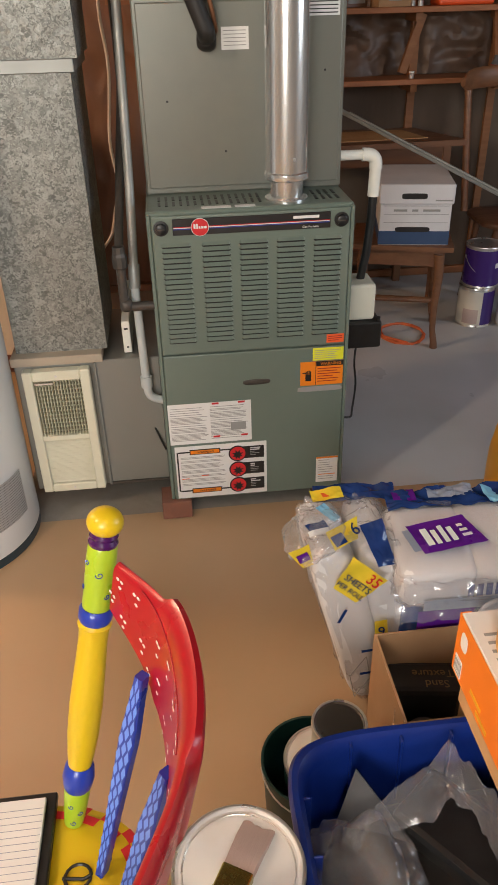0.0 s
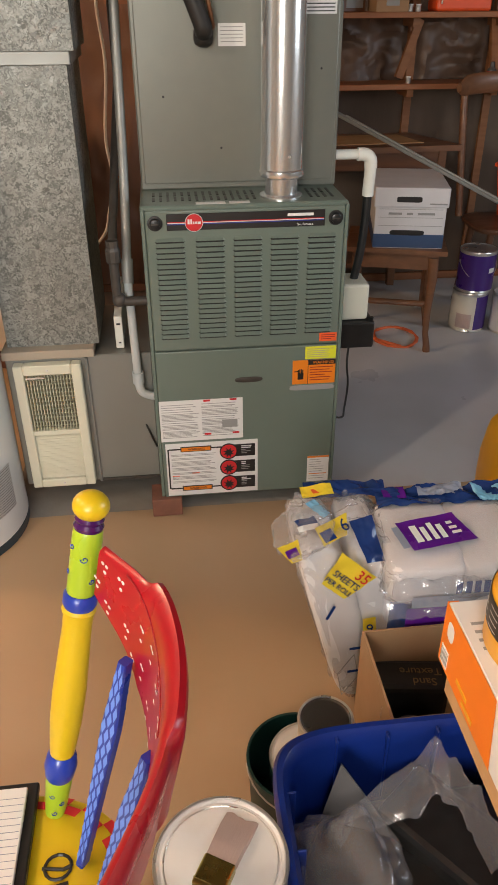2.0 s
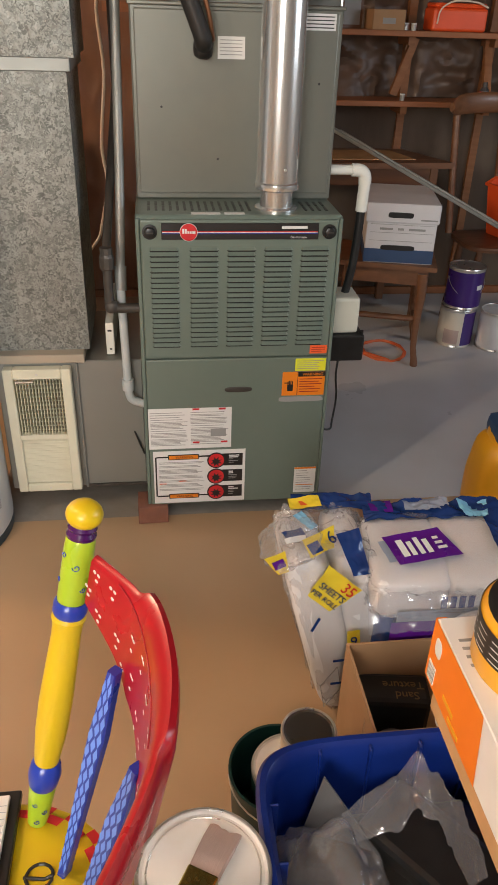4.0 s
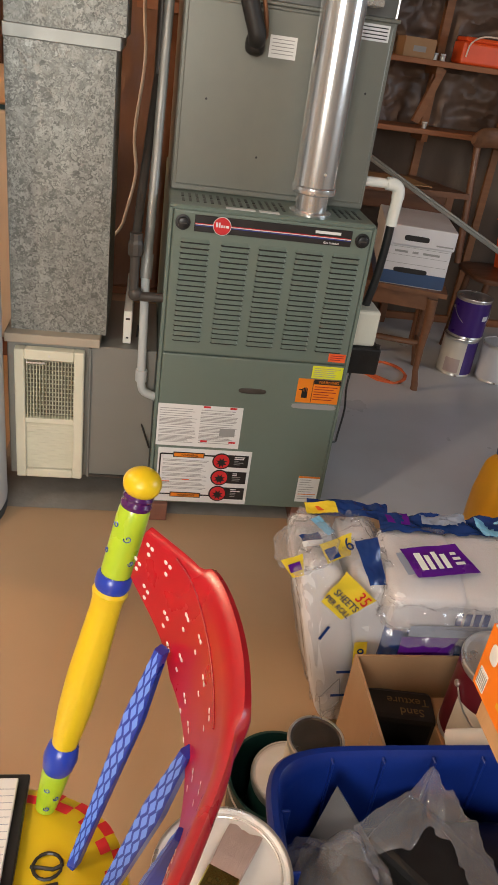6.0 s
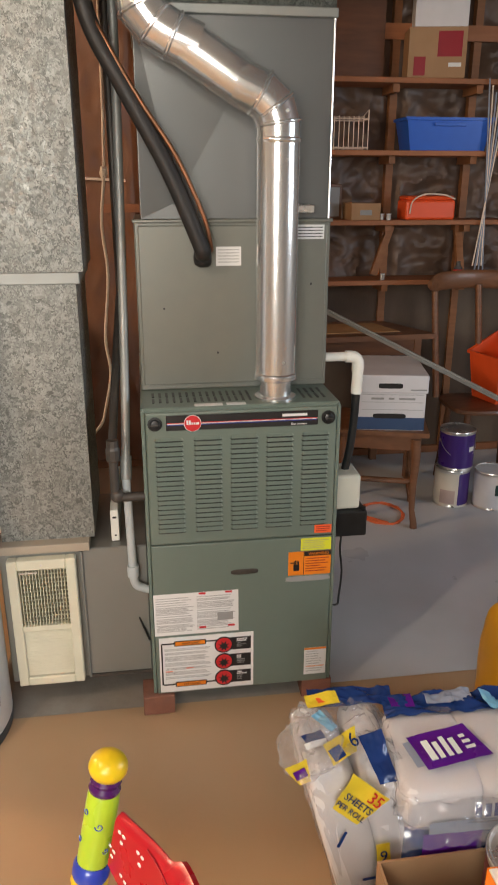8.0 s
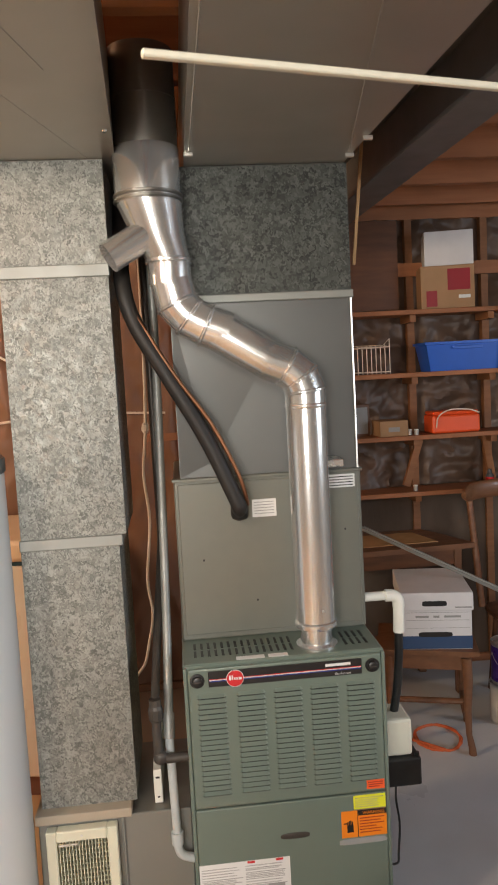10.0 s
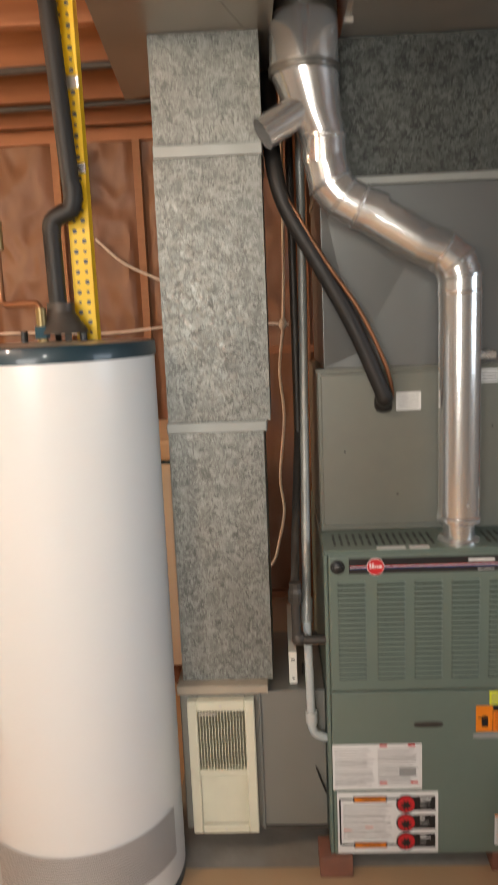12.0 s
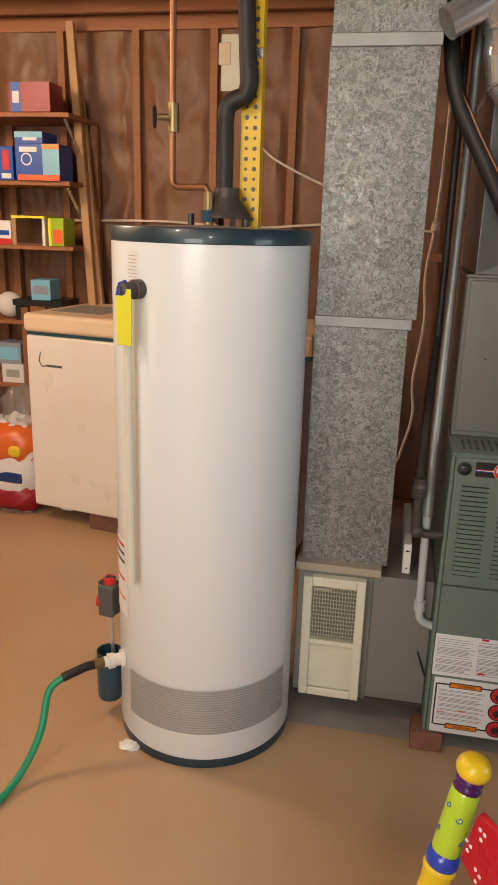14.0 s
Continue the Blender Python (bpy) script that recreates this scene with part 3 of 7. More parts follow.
for z in (0.222, 0.165, 0.108):
    part("black_panel", box(-0.05, 0.022, YL - 0.0014, YL - 0.0006, z - 0.02, z + 0.022), "blackink", sheet2)
    for k in range(5):
        part("print_line", box(-0.02, 0.012 - rr.random() * 0.02, YL - 0.002, YL - 0.0013, z + 0.014 - k * 0.006, z + (0.0172 if k < 2 else 0.0158) - k * 0.006), "paper" if k < 2 else "ink", sheet2)
    part("hazard_disc", lathe([(0.0275, 0), (0.0275, 0.0012)], 28, at=(-0.058, YL - 0.0016, z), axis=(0, -1, 0)), "blackink", sheet2)
    part("hazard_disc_face", lathe([(0.0235, 0), (0.0235, 0.001)], 28, at=(-0.058, YL - 0.0024, z), axis=(0, -1, 0)), "red", sheet2)
    bm = bmesh.new()
    pts = []
    for k in range(16):
        r = (0.0185 if k % 2 else 0.009)
        pts.append(bm.verts.new((-0.058 + r * math.sin(k * math.pi / 8), YL - 0.0037, z - 0.004 + r * math.cos(k * math.pi / 8))))
    bm.faces.new(pts)
    part("flame_mark", bm, "blackink", sheet2)
z = 0.218
while z > 0.115:
    part("print_line", box(-0.23, -0.095 - rr.random() * 0.03, YL - 0.0011, YL - 0.0006, z, z + 0.0016), "ink", sheet2)
    z -= rr.choice((0.0042, 0.0042, 0.009))
for x0, z0 in ((-0.23, 0.142), (-0.17, 0.15)):
    part("red_rule", box(x0, x0 + 0.022, YL - 0.0014, YL - 0.0006, z0, z0 + 0.0022), "redorange", sheet2)
small = part("tag_label", box(0.203, 0.252, YL, 0.0, 0.564, 0.589), "redorange", upper, "small red-orange label")
for k in range(3):
    part("print_line", box(0.208, 0.247 - 0.01 * (k == 2), YL - 0.0005, YL, 0.582 - k * 0.006, 0.5838 - k * 0.006), "box_red", small)
yl = part("yellow_label", box(0.165, 0.253, YL, 0.0, 0.511, 0.549), "yellow", lower, "yellow printed label")
for k in range(5):
    part("print_line", box(0.17, 0.248 - 0.02 * rr.random(), YL - 0.0005, YL, 0.541 - k * 0.006, 0.5425 - k * 0.006), "ink", yl)
wl = part("orange_warning_label", box(0.130, 0.254, YL, 0.0, 0.433, 0.508), "orange", lower, "orange shock warning label with hand symbol")
part("black_band", box(0.176, 0.254, YL - 0.0006, YL, 0.493, 0.508), "blackink", wl)
words("lettering", "WARNING", 0.0125, "orange", wl, pose(0.218, YL - 0.0012, 0.496, 90))
for k in range(6):
    part("print_line", box(0.18, 0.25 - 0.03 * rr.random(), YL - 0.0005, YL, 0.484 - k * 0.008, 0.4862 - k * 0.008), "box_red", wl)
part("divider", box(0.174, 0.1755, YL - 0.0006, YL, 0.433, 0.508), "blackink", wl)
bm = box(0.145, 0.162, YL - 0.0008, YL, 0.448, 0.468)
for k in range(4):
    box(0.1455 + 0.0042 * k, 0.1485 + 0.0042 * k, YL - 0.0008, YL, 0.467, 0.478 + 0.003 * math.sin(k), bm=bm)
box(0.136, 0.148, YL - 0.0008, YL, 0.472, 0.475, bm=bm)
part("symbol", bm, "blackink", wl)
part("worn_patch", lump((0.188, -0.0004, 0.421), (0.064, 0.0006, 0.008), 5, 24, 8, 0.12, 5), "ink", lower, "scraped remains of an old label")
dl = part("data_label", box(0.184, 0.251, YL, 0.0, 0.091, 0.184), "paper", lower, "white data label")
part("orange_rule", box(0.184, 0.251, YL - 0.0006, YL, 0.178, 0.184), "orange", dl)
part("orange_rule", box(0.19, 0.245, YL - 0.0006, YL, 0.118, 0.1205), "orange", dl)
for k in range(9):
    part("print_line", box(0.19, 0.245 - 0.02 * rr.random(), YL - 0.0005, YL, 0.17 - k * 0.0085, 0.1715 - k * 0.0085), "ink", dl)

brick = tagged(part("brick", box(-0.046, 0.046, 0, 0.092, 0.004, 0.0655, 0.003, 2), "brick"), "red clay brick under the furnace", "brick", "bricks under the furnace")
brick.matrix_basis = pose(-0.252, -0.012, 0, 0, 0, 1)
for x, y, a in ((0.226, 0.004, -2), (-0.25, 0.5, 2), (0.225, 0.5, 0)):
    copy_thing(brick, pose(x, y, 0, 0, 0, a))

# ---- return drop on the west side ----
DX0, DX1, DY = -0.664, -0.396, 0.09
drop = thing("return_duct", "spangled galvanised return air drop with drive-cleat bands", "duct")


def crossbroken(x0, x1, y0, y1, z0, z1, rise=0.004):
    """A duct length whose front face is creased corner to corner."""
    bm = box(x0, x1, y0, y1, z0, z1)
    bm.faces.ensure_lookup_table()
    f = min(bm.faces, key=lambda q: q.calc_center_median().y)
    c = f.calc_center_median()
    r = bmesh.ops.poke(bm, faces=[f])
    r["verts"][0].co = c + Vector((0, -rise, 0))
    return bm


part("lower_section", crossbroken(DX0 - 0.002, DX1 - 0.016, DY, 0.42, 0.552, 1.257), "galv", drop)
part("middle_section", crossbroken(DX0, DX1 + 0.004, DY, 0.42, 1.287, 1.955), "galv", drop)
part("upper_section", crossbroken(DX0 + 0.004, DX1 + 0.008, DY, 0.42, 1.987, 2.245), "galv", drop)
part("cleat", box(DX0 - 0.004, DX1 - 0.006, DY - 0.006, 0.425, 1.257, 1.287, 0.002), "cleat_steel", drop)
part("cleat", box(DX0 + 0.002, DX1 + 0.008, DY - 0.006, 0.425, 1.955, 1.987, 0.002), "cleat_steel", drop)
part("flange", box(DX0 - 0.016, DX1 - 0.03, 0.052, 0.43, 0.527, 0.552, 0.002), "flange_tan", drop, "dusty tan sheet-metal flange")
boot = part("boot", box(-0.675, -0.268, 0.066, 0.46, 0.104, 0.527, 0.003), "sheet", drop, "dull grey sheet-metal return boot")
part("side_seam", box(-0.455, -0.447, 0.058, 0.066, 0.104, 0.523, 0.002), "sheet", boot)
part("bottom_seam", box(-0.447, -0.27, 0.06, 0.066, 0.104, 0.112), "iron", boot)
part("foot", box(-0.6, -0.33, 0.3, 0.44, 0.004, 0.104), "brick", drop)
grille = thing("return_grille", "ivory louvred return air grille on the duct boot", "vent grille")
GX0, GX1, GZ0, GZ1, GY = -0.652, -0.466, 0.110, 0.516, 0.034
bm = box(GX0, GX0 + 0.027, GY, 0.066, GZ0, GZ1, 0.003)
for q in ((GX1 - 0.027, GX1, GZ0, GZ1), (GX0 + 0.027, GX1 - 0.027, GZ1 - 0.03, GZ1), (GX0 + 0.027, GX1 - 0.027, GZ0, GZ0 + 0.027)):
    b2 = box(q[0], q[1], GY, 0.066, q[2], q[3], 0.003)
    me = bpy.data.meshes.new("t")
    b2.to_mesh(me)
    b2.free()
    bm.from_mesh(me)
    bpy.data.meshes.remove(me)
part("frame", bm, "grille", grille)
part("back", box(GX0 + 0.02, GX1 - 0.02, 0.062, 0.0655, GZ0 + 0.02, GZ1 - 0.02), "grille_back", grille)
part("middle_bar", box(GX0 + 0.027, GX1 - 0.027, GY + 0.003, 0.06, 0.292, 0.306), "grille", grille)
for i in range(15):
    x = GX0 + 0.032 + 0.0085 * i
    part("fin", box(x, x + 0.0016, GY + 0.006, 0.056, 0.306, GZ1 - 0.03), "grille", grille)
for i in range(13):
    z = 0.312 + 0.0135 * i
    part("cross_fin", box(GX0 + 0.027, GX1 - 0.027, 0.056, 0.061, z, z + 0.0016), "grille", grille)
for i in range(18):
    z = GZ0 + 0.029 + 0.0085 * i
    part("slat", box(-0.066, 0.066, -0.004, 0.004, -0.0007, 0.0007, m=pose(-0.559, GY + 0.012, z + 0.003, 40)), "grille", grille)
for z in (GZ0 + 0.013, GZ1 - 0.015):
    part("screw", lathe([(0.0035, 0), (0.003, 0.0015)], 10, at=(-0.559, GY, z), axis=(0, -1, 0)), "can_steel", grille)
part("lever", box(-0.62, -0.57, GY - 0.004, GY, 0.478, 0.483), "can_steel", grille)

# ---- main trunks under the joists ----
trunk_w = thing("return_trunk_duct", "wide dull sheet-metal return trunk duct under the joists", "duct")
LEFT = lambda y: -0.768 - 0.083 * y
RIGHT = lambda y: -0.352 - 0.040 * y
for y0, y1, dz in ((-0.86, 0.62, 0.0), (-2.4, -0.875, 0.004), (-4.2, -2.42, 0.008)):
    part("section", prism([(LEFT(y0), y0), (RIGHT(y0), y0), (RIGHT(min(y1, 0.44)), min(y1, 0.44)), (LEFT(y1), y1)], 2.247 + dz, 2.48), "trunk", trunk_w)
for y in (-0.885, -2.425):
    part("seam", prism([(LEFT(y) - 0.004, y), (RIGHT(y) + 0.004, y), (RIGHT(y) + 0.004, y + 0.012), (LEFT(y) - 0.004, y + 0.012)], 2.2455, 2.482), "trunk", trunk_w)
for x0, y0, x1, y1 in ((-0.68, -0.85, -0.42, 0.1), (-0.53, -0.85, -0.44, -0.45), (-0.66, -1.5, -0.56, -0.89)):
    part("crease", tube([(x0, y0, 2.2475), (x1, y1, 2.2475)], 0.0022, 8), "trunk", trunk_w)
for p in ((-0.735, -0.43), (-0.362, -0.12)):
    part("rivet", lathe([(0.006, 0), (0.004, 0.004)], 12, at=(p[0], p[1], 2.247), axis=(0, 0, -1)), "can_steel", trunk_w)
trunk_e = thing("supply_trunk_duct", "wide dark sheet-metal supply trunk duct under the joists", "duct")
SR = lambda y: 0.262 - 0.042 * y
for y0, y1 in ((-1.3, 0.70), (-4.2, -1.32)):
    part("section", prism([(-0.184, y0), (SR(y0), y0), (SR(y1), y1), (-0.180, y1)], 2.247, 2.48), "trunk", trunk_e)
part("seam", prism([(-0.19, -1.325), (SR(-1.3) + 0.006, -1.325), (SR(-1.3) + 0.006, -1.297), (-0.19, -1.297)], 2.238, 2.482), "trunk", trunk_e)
part("crease", tube([(-0.17, 0.1, 2.2475), (-0.165, -1.2, 2.2475)], 0.002, 8), "trunk", trunk_e)
part("crease", tube([(0.245, 0.08, 2.2475), (0.08, -0.9, 2.2475)], 0.002, 8), "trunk", trunk_e)
for p in ((-0.172, 0.06), (0.25, 0.1), (0.262, -0.04)):
    part("hanger_clip", box(p[0] - 0.012, p[0] + 0.012, p[1] - 0.005, p[1] + 0.005, 2.236, 2.247, 0.002), "can_steel", trunk_e)
strip = based("plastic_strip", "long ivory plastic strip hung under the supply trunk", "strip", (0.2, -0.75, 2.1))
part("rail", box(0, 0.96, -0.0065, 0.0065, -0.005, 0.005, 0.002, m=pose(-0.256, -0.864, 2.1, 0, 0, 14.1)), "ivory", strip)
for x in (0.40, 0.64):
    y = -0.864 + (x + 0.256) * 0.2512
    part("hook", tube([(x, y, 2.104), (x, y, 2.297 if x > 0.5 else 2.249)], 0.0016, 8), "can_steel", strip)

# ---- coil cabinet and plenum ----
coil = thing("coil_cabinet", "grey enamelled evaporator coil cabinet on top of the furnace", "coil cabinet")
part("body", box(-0.262, 0.267, 0.19, 0.70, 0.9455, 1.402, 0.004), "cabinet", coil)
front = part("front_panel", box(-0.252, 0.257, 0.184, 0.1905, 0.962, 1.392, 0.003, 2), "cabinet", coil)
for x, z in ((-0.19, 1.175), (-0.045, 1.05), (0.215, 1.235)):
    part("screw_hole", lathe([(0.003, 0), (0.003, 0.0008)], 10, at=(x, 0.184, z), axis=(0, -1, 0)), "black", front)
st = part("sticker", box(-0.047, 0.021, 0.1828, 0.184, 1.287, 1.337), "paper", front, "small white printed sticker")
for k in range(5):
    part("print_line", box(-0.041, 0.014, 0.1824, 0.1828, 1.328 - k * 0.008, 1.3298 - k * 0.008), "ink", st)
st = part("sticker", box(0.165, 0.248, 0.1828, 0.184, 1.355, 1.392), "paper", front, "white notice label with black print")
for k in range(4):
    part("print_line", box(0.171, 0.243, 0.1822, 0.1828, 1.384 - k * 0.008, 1.3865 - k * 0.008), "blackink", st)
part("top_lip", box(-0.266, 0.271, 0.18, 0.2, 1.399, 1.408, 0.002), "cabinet", coil)
plenum = thing("supply_plenum", "sheet-metal supply plenum with a creased lower face above the coil cabinet", "duct")
bm = box(-0.242, 0.258, 0.185, 0.69, 1.409, 1.885)
part("lower_section", bm, "plenum", plenum)
# the lower face is folded out along one diagonal crease
bm = bmesh.new()
vs = [bm.verts.new(p) for p in ((-0.240, 0.171, 1.875), (0.055, 0.1835, 1.80), (-0.15, 0.1835, 1.45), (-0.240, 0.174, 1.412))]
bm.faces.new(vs[:3])
bm.faces.new((vs[0], vs[2], vs[3]))
part("creased_gusset", bm, "plenum", plenum)
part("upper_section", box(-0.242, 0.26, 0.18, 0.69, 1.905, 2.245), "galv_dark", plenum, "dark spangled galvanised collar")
part("cleat", box(-0.246, 0.264, 0.172, 0.694, 1.883, 1.905, 0.002), "cleat_steel", plenum)
part("corner_bead", tube([(0.258, 0.184, 1.409), (0.258, 0.184, 1.885)], 0.003, 8), "can_steel", plenum)
part("pipe_strap", box(0.155, 0.2, 0.10, 0.184, 1.425, 1.445, 0.002), "can_steel", plenum)

# ---- flue ----
vent = based("flue_pipe", "shiny round metal flue pipe rising from the furnace to the stack", "flue pipe", (0.101, 0.085, 0.945))
FLX, FLY = 0.101, 0.085
part("collar", lathe([(0.056, 0.945), (0.056, 0.95), (0.043, 0.953), (0.043, 1.0)], 40, at=(FLX, FLY, 0)), "flue", vent, "", True)
part("bead", lathe([(0.05, 0.994), (0.0575, 0.998), (0.0585, 1.004), (0.0575, 1.012), (0.053, 1.016)], 40, at=(FLX, FLY, 0)), "flue", vent, "", True)
part("riser", lathe([(0.0535, 1.012), (0.0535, 1.595)], 48, at=(FLX, FLY, 0)), "flue", vent, "", True)
part("band", lathe([(0.0545, 1.59), (0.0565, 1.593), (0.0565, 1.6), (0.0545, 1.603)], 40, at=(FLX, FLY, 0)), "flue", vent, "", True)


def elbow(points, r, parent, mat):
    """Gored elbow: short straight lengths with a raised bead at each joint."""
    for a, b in zip(points, points[1:]):
        va, vb = Vector(a), Vector(b)
        d = (vb - va).normalized()
        part("gore", tube([va - d * 0.006, vb + d * 0.006], r, 40), mat, parent, "", True)
    for i, q in enumerate(points[1:-1], 1):
        d = (Vector(points[i + 1]) - Vector(points[i - 1])).normalized()
        part("joint_bead", lathe([(r + 0.0005, -0.005), (r + 0.0045, -0.0015), (r + 0.0045, 0.0015), (r + 0.0005, 0.005)], 40, at=q, axis=d), mat, parent, "", True)


elbow([(FLX, FLY, 1.58), (FLX, FLY, 1.635), (FLX - 0.012, FLY, 1.672), (FLX - 0.046, FLY, 1.702), (FLX - 0.10, FLY, 1.724)], 0.0535, vent, "flue")
part("slanted_pipe", tube([(FLX - 0.09, FLY, 1.720), (-0.135, 0.09, 1.812)], 0.0525, 40), "flue", vent, "", True)
elbow([(-0.10, 0.09, 1.798), (-0.15, 0.09, 1.818), (-0.192, 0.09, 1.842), (-0.222, 0.09, 1.878), (-0.232, 0.09, 1.93)], 0.0545, vent, "flue")
part("tee", lathe([(0.055, 1.925), (0.0555, 1.985)], 40, at=(-0.236, 0.09, 0)), "flue", vent, "", True)
bm = bmesh.new()
ra = ring(bm, Vector((-0.236, 0.09, 1.985)), Vector((1, 0, 0)), Vector((0, 1, 0)), 0.056, 40)
rb = ring(bm, Vector((-0.258, 0.09, 2.045)), Vector((1, 0, 0)), Vector((0, 1, 0)), 0.066, 40)
rc = ring(bm, Vector((-0.278, 0.09, 2.135)), Vector((1, 0, 0)), Vector((0, 1, 0)), 0.083, 40)
bridge(bm, ra, rb)
bridge(bm, rb, rc)
part("increaser", bm, "flue", vent, "", True)
part("joint_bead", lathe([(0.056, 1.978), (0.061, 1.982), (0.061, 1.988), (0.056, 1.992)], 40, at=(-0.236, 0.09, 0)), "flue", vent, "", True)
for dz in (0, 0.012):
    part("joint_bead", lathe([(0.083, 2.13 + dz), (0.088, 2.134 + dz), (0.088, 2.138 + dz), (0.083, 2.142 + dz)], 40, at=(-0.279, 0.09, 0)), "flue_old", vent, "", True)
bm = tube([(-0.245, 0.08, 2.08), (-0.385, 0.042, 1.992)], 0.039, 32, caps=False)
part("branch", bm, "flue", vent, "open stub branch of the tee", True)
# one stack: lit foot and shade between the trunks painted as two steels
part("sleeve", lathe([(0.0842, 2.13), (0.0842, 2.262), (0.0832, 2.264)], 48, at=(-0.279, 0.09, 0), caps=False), "flue", vent, "lower stack length coloured bright as its lit part", True)
part("vertical_pipe", lathe([(0.083, 2.13), (0.083, 2.5)], 48, at=(-0.279, 0.09, 0)), "flue_old", vent, "dull galvanised vent stack, darkened for shade between the trunks", True)
for z, r in ((2.38, 0.0845),):
    part("band", lathe([(r, z), (r, z + 0.006)], 40, at=(-0.279, 0.09, 0)), "flue_old", vent, "", True)
for z in (1.66, 1.55, 1.05):
    part("screw", lathe([(0.004, 0), (0.003, 0.003)], 8, at=(FLX + 0.012, FLY - 0.0525, z), axis=(0, -1, 0)), "can_steel", vent)

# ---- refrigerant lines, gas pipe, conduit, drain ----
line = based("refrigerant_line", "black foam-insulated refrigerant line with a bare copper line beside it", "pipe", (-0.085, 0.17, 1.31))
part("insulation", tube([(-0.086, 0.19, 1.315), (-0.086, 0.13, 1.325), (-0.098, 0.12, 1.36), (-0.17, 0.12, 1.53), (-0.262, 0.12, 1.70), (-0.335, 0.13, 1.835), (-0.362, 0.15, 1.95), (-0.366, 0.3, 2.12), (-0.37, 0.5, 2.3)], 0.0215, 18, steps=6), "rubber", line, "", True)
part("boot_end", lump((-0.085, 0.165, 1.312), (0.024, 0.035, 0.026), 2.5, 16, 10, 0.1, 4), "rubber", line, "", True)
part("copper_line", tube([(-0.062, 0.19, 1.325), (-0.064, 0.14, 1.34), (-0.085, 0.118, 1.42), (-0.15, 0.11, 1.56), (-0.23, 0.105, 1.68), (-0.30, 0.115, 1.80), (-0.345, 0.14, 1.90), (-0.35, 0.3, 2.1)], 0.0055, 10, steps=6), "copper", line, "", True)
cond = based("conduit", "galvanised electrical conduit dropping beside the furnace", "conduit", (-0.303, 0.26, 0.33))
part("riser", tube([(-0.288, 0.27, 2.3), (-0.291, 0.27, 1.7), (-0.304, 0.17, 1.05), (-0.311, 0.07, 0.82), (-0.3135, 0.04, 0.75)], 0.0122, 14, steps=4), "conduit", cond, "", True)
part("coupling", tube([(-0.3115, 0.062, 0.80), (-0.3135, 0.04, 0.74)], 0.0155, 14), "conduit", cond, "", True)
part("lower_run", tube([(-0.3135, 0.04, 0.75), (-0.3085, 0.038, 0.455)], 0.0118, 14), "conduit_plastic", cond, "pale grey plastic conduit", True)
part("collar", tube([(-0.3085, 0.038, 0.48), (-0.3083, 0.038, 0.447)], 0.0165, 16), "conduit_plastic", cond, "", True)
part("elbow", tube([(-0.3083, 0.038, 0.452), (-0.3065, 0.038, 0.432), (-0.297, 0.04, 0.412), (-0.266, 0.045, 0.396)], 0.012, 14, steps=4), "conduit_plastic", cond, "", True)
part("connector", tube([(-0.309, 0.2, 0.385), (-0.309, 0.2, 0.345)], 0.0185, 14), "pvc", cond, "", True)
part("elbow", tube([(-0.309, 0.2, 0.35), (-0.305, 0.195, 0.325), (-0.29, 0.19, 0.305), (-0.264, 0.19, 0.295)], 0.0125, 12, steps=3), "pvc", cond, "", True)
part("thin_cable", tube([(-0.325, 0.17, 0.56), (-0.33, 0.14, 0.45), (-0.315, 0.09, 0.34), (-0.29, 0.06, 0.27), (-0.272, 0.055, 0.22)], 0.003, 8, steps=5), "black", cond)
gas = based("gas_pipe", "black iron gas pipe with a union and elbow", "pipe", (-0.338, 0.26, 0.5))
part("riser", tube([(-0.316, 0.42, 2.6), (-0.312, 0.42, 1.2), (-0.338, 0.12, 0.92), (-0.343, 0.01, 0.85)], 0.0115, 12), "iron", gas, "", True)
part("union", lathe([(0.017, 0.808), (0.019, 0.812), (0.019, 0.84), (0.016, 0.848), (0.016, 0.865)], 10, at=(-0.343, 0.008, 0)), "iron", gas)
part("drop", tube([(-0.343, 0.01, 0.86), (-0.343, 0.008, 0.80), (-0.343, 0.008, 0.722), (-0.338, 0.008, 0.708), (-0.318, 0.008, 0.702), (-0.266, 0.012, 0.702)], 0.0125, 12), "iron", gas, "", True)
part("elbow", lump((-0.338, 0.008, 0.708), (0.018, 0.018, 0.018), 2.4, 14, 10), "iron", gas, "", True)
bracket = tagged(part("white_bracket", box(-0.366, -0.343, 0.10, 0.45, 0.529, 0.625, 0.002), "pvc"), "white painted metal bracket standing on the return boot", "bracket")
part("slot", box(-0.36, -0.349, 0.0985, 0.1, 0.6, 0.605), "black", bracket)
part("slot", box(-0.357, -0.351, 0.0985, 0.1, 0.545, 0.549), "black", bracket)
wire = based("loose_wire", "loose thin pale cable hanging between duct and furnace", "cable", (-0.345, 0.55, 0.7))
part("cable", tube([(-0.33, 0.6, 2.745), (-0.335, 0.6, 1.9), (-0.345, 0.6, 1.55), (-0.362, 0.6, 1.38), (-0.352, 0.6, 1.22), (-0.372, 0.6, 1.02), (-0.362, 0.6, 0.90), (-0.386, 0.6, 0.78), (-0.40, 0.6, 0.73), (-0.43, 0.6, 0.69)], 0.005, 8, steps=5), "wire_white", wire)
part("knot", lump((-0.347, 0.6, 1.53), (0.012, 0.012, 0.018), 2, 10, 8, 0.3, 4), "wire_white", wire)

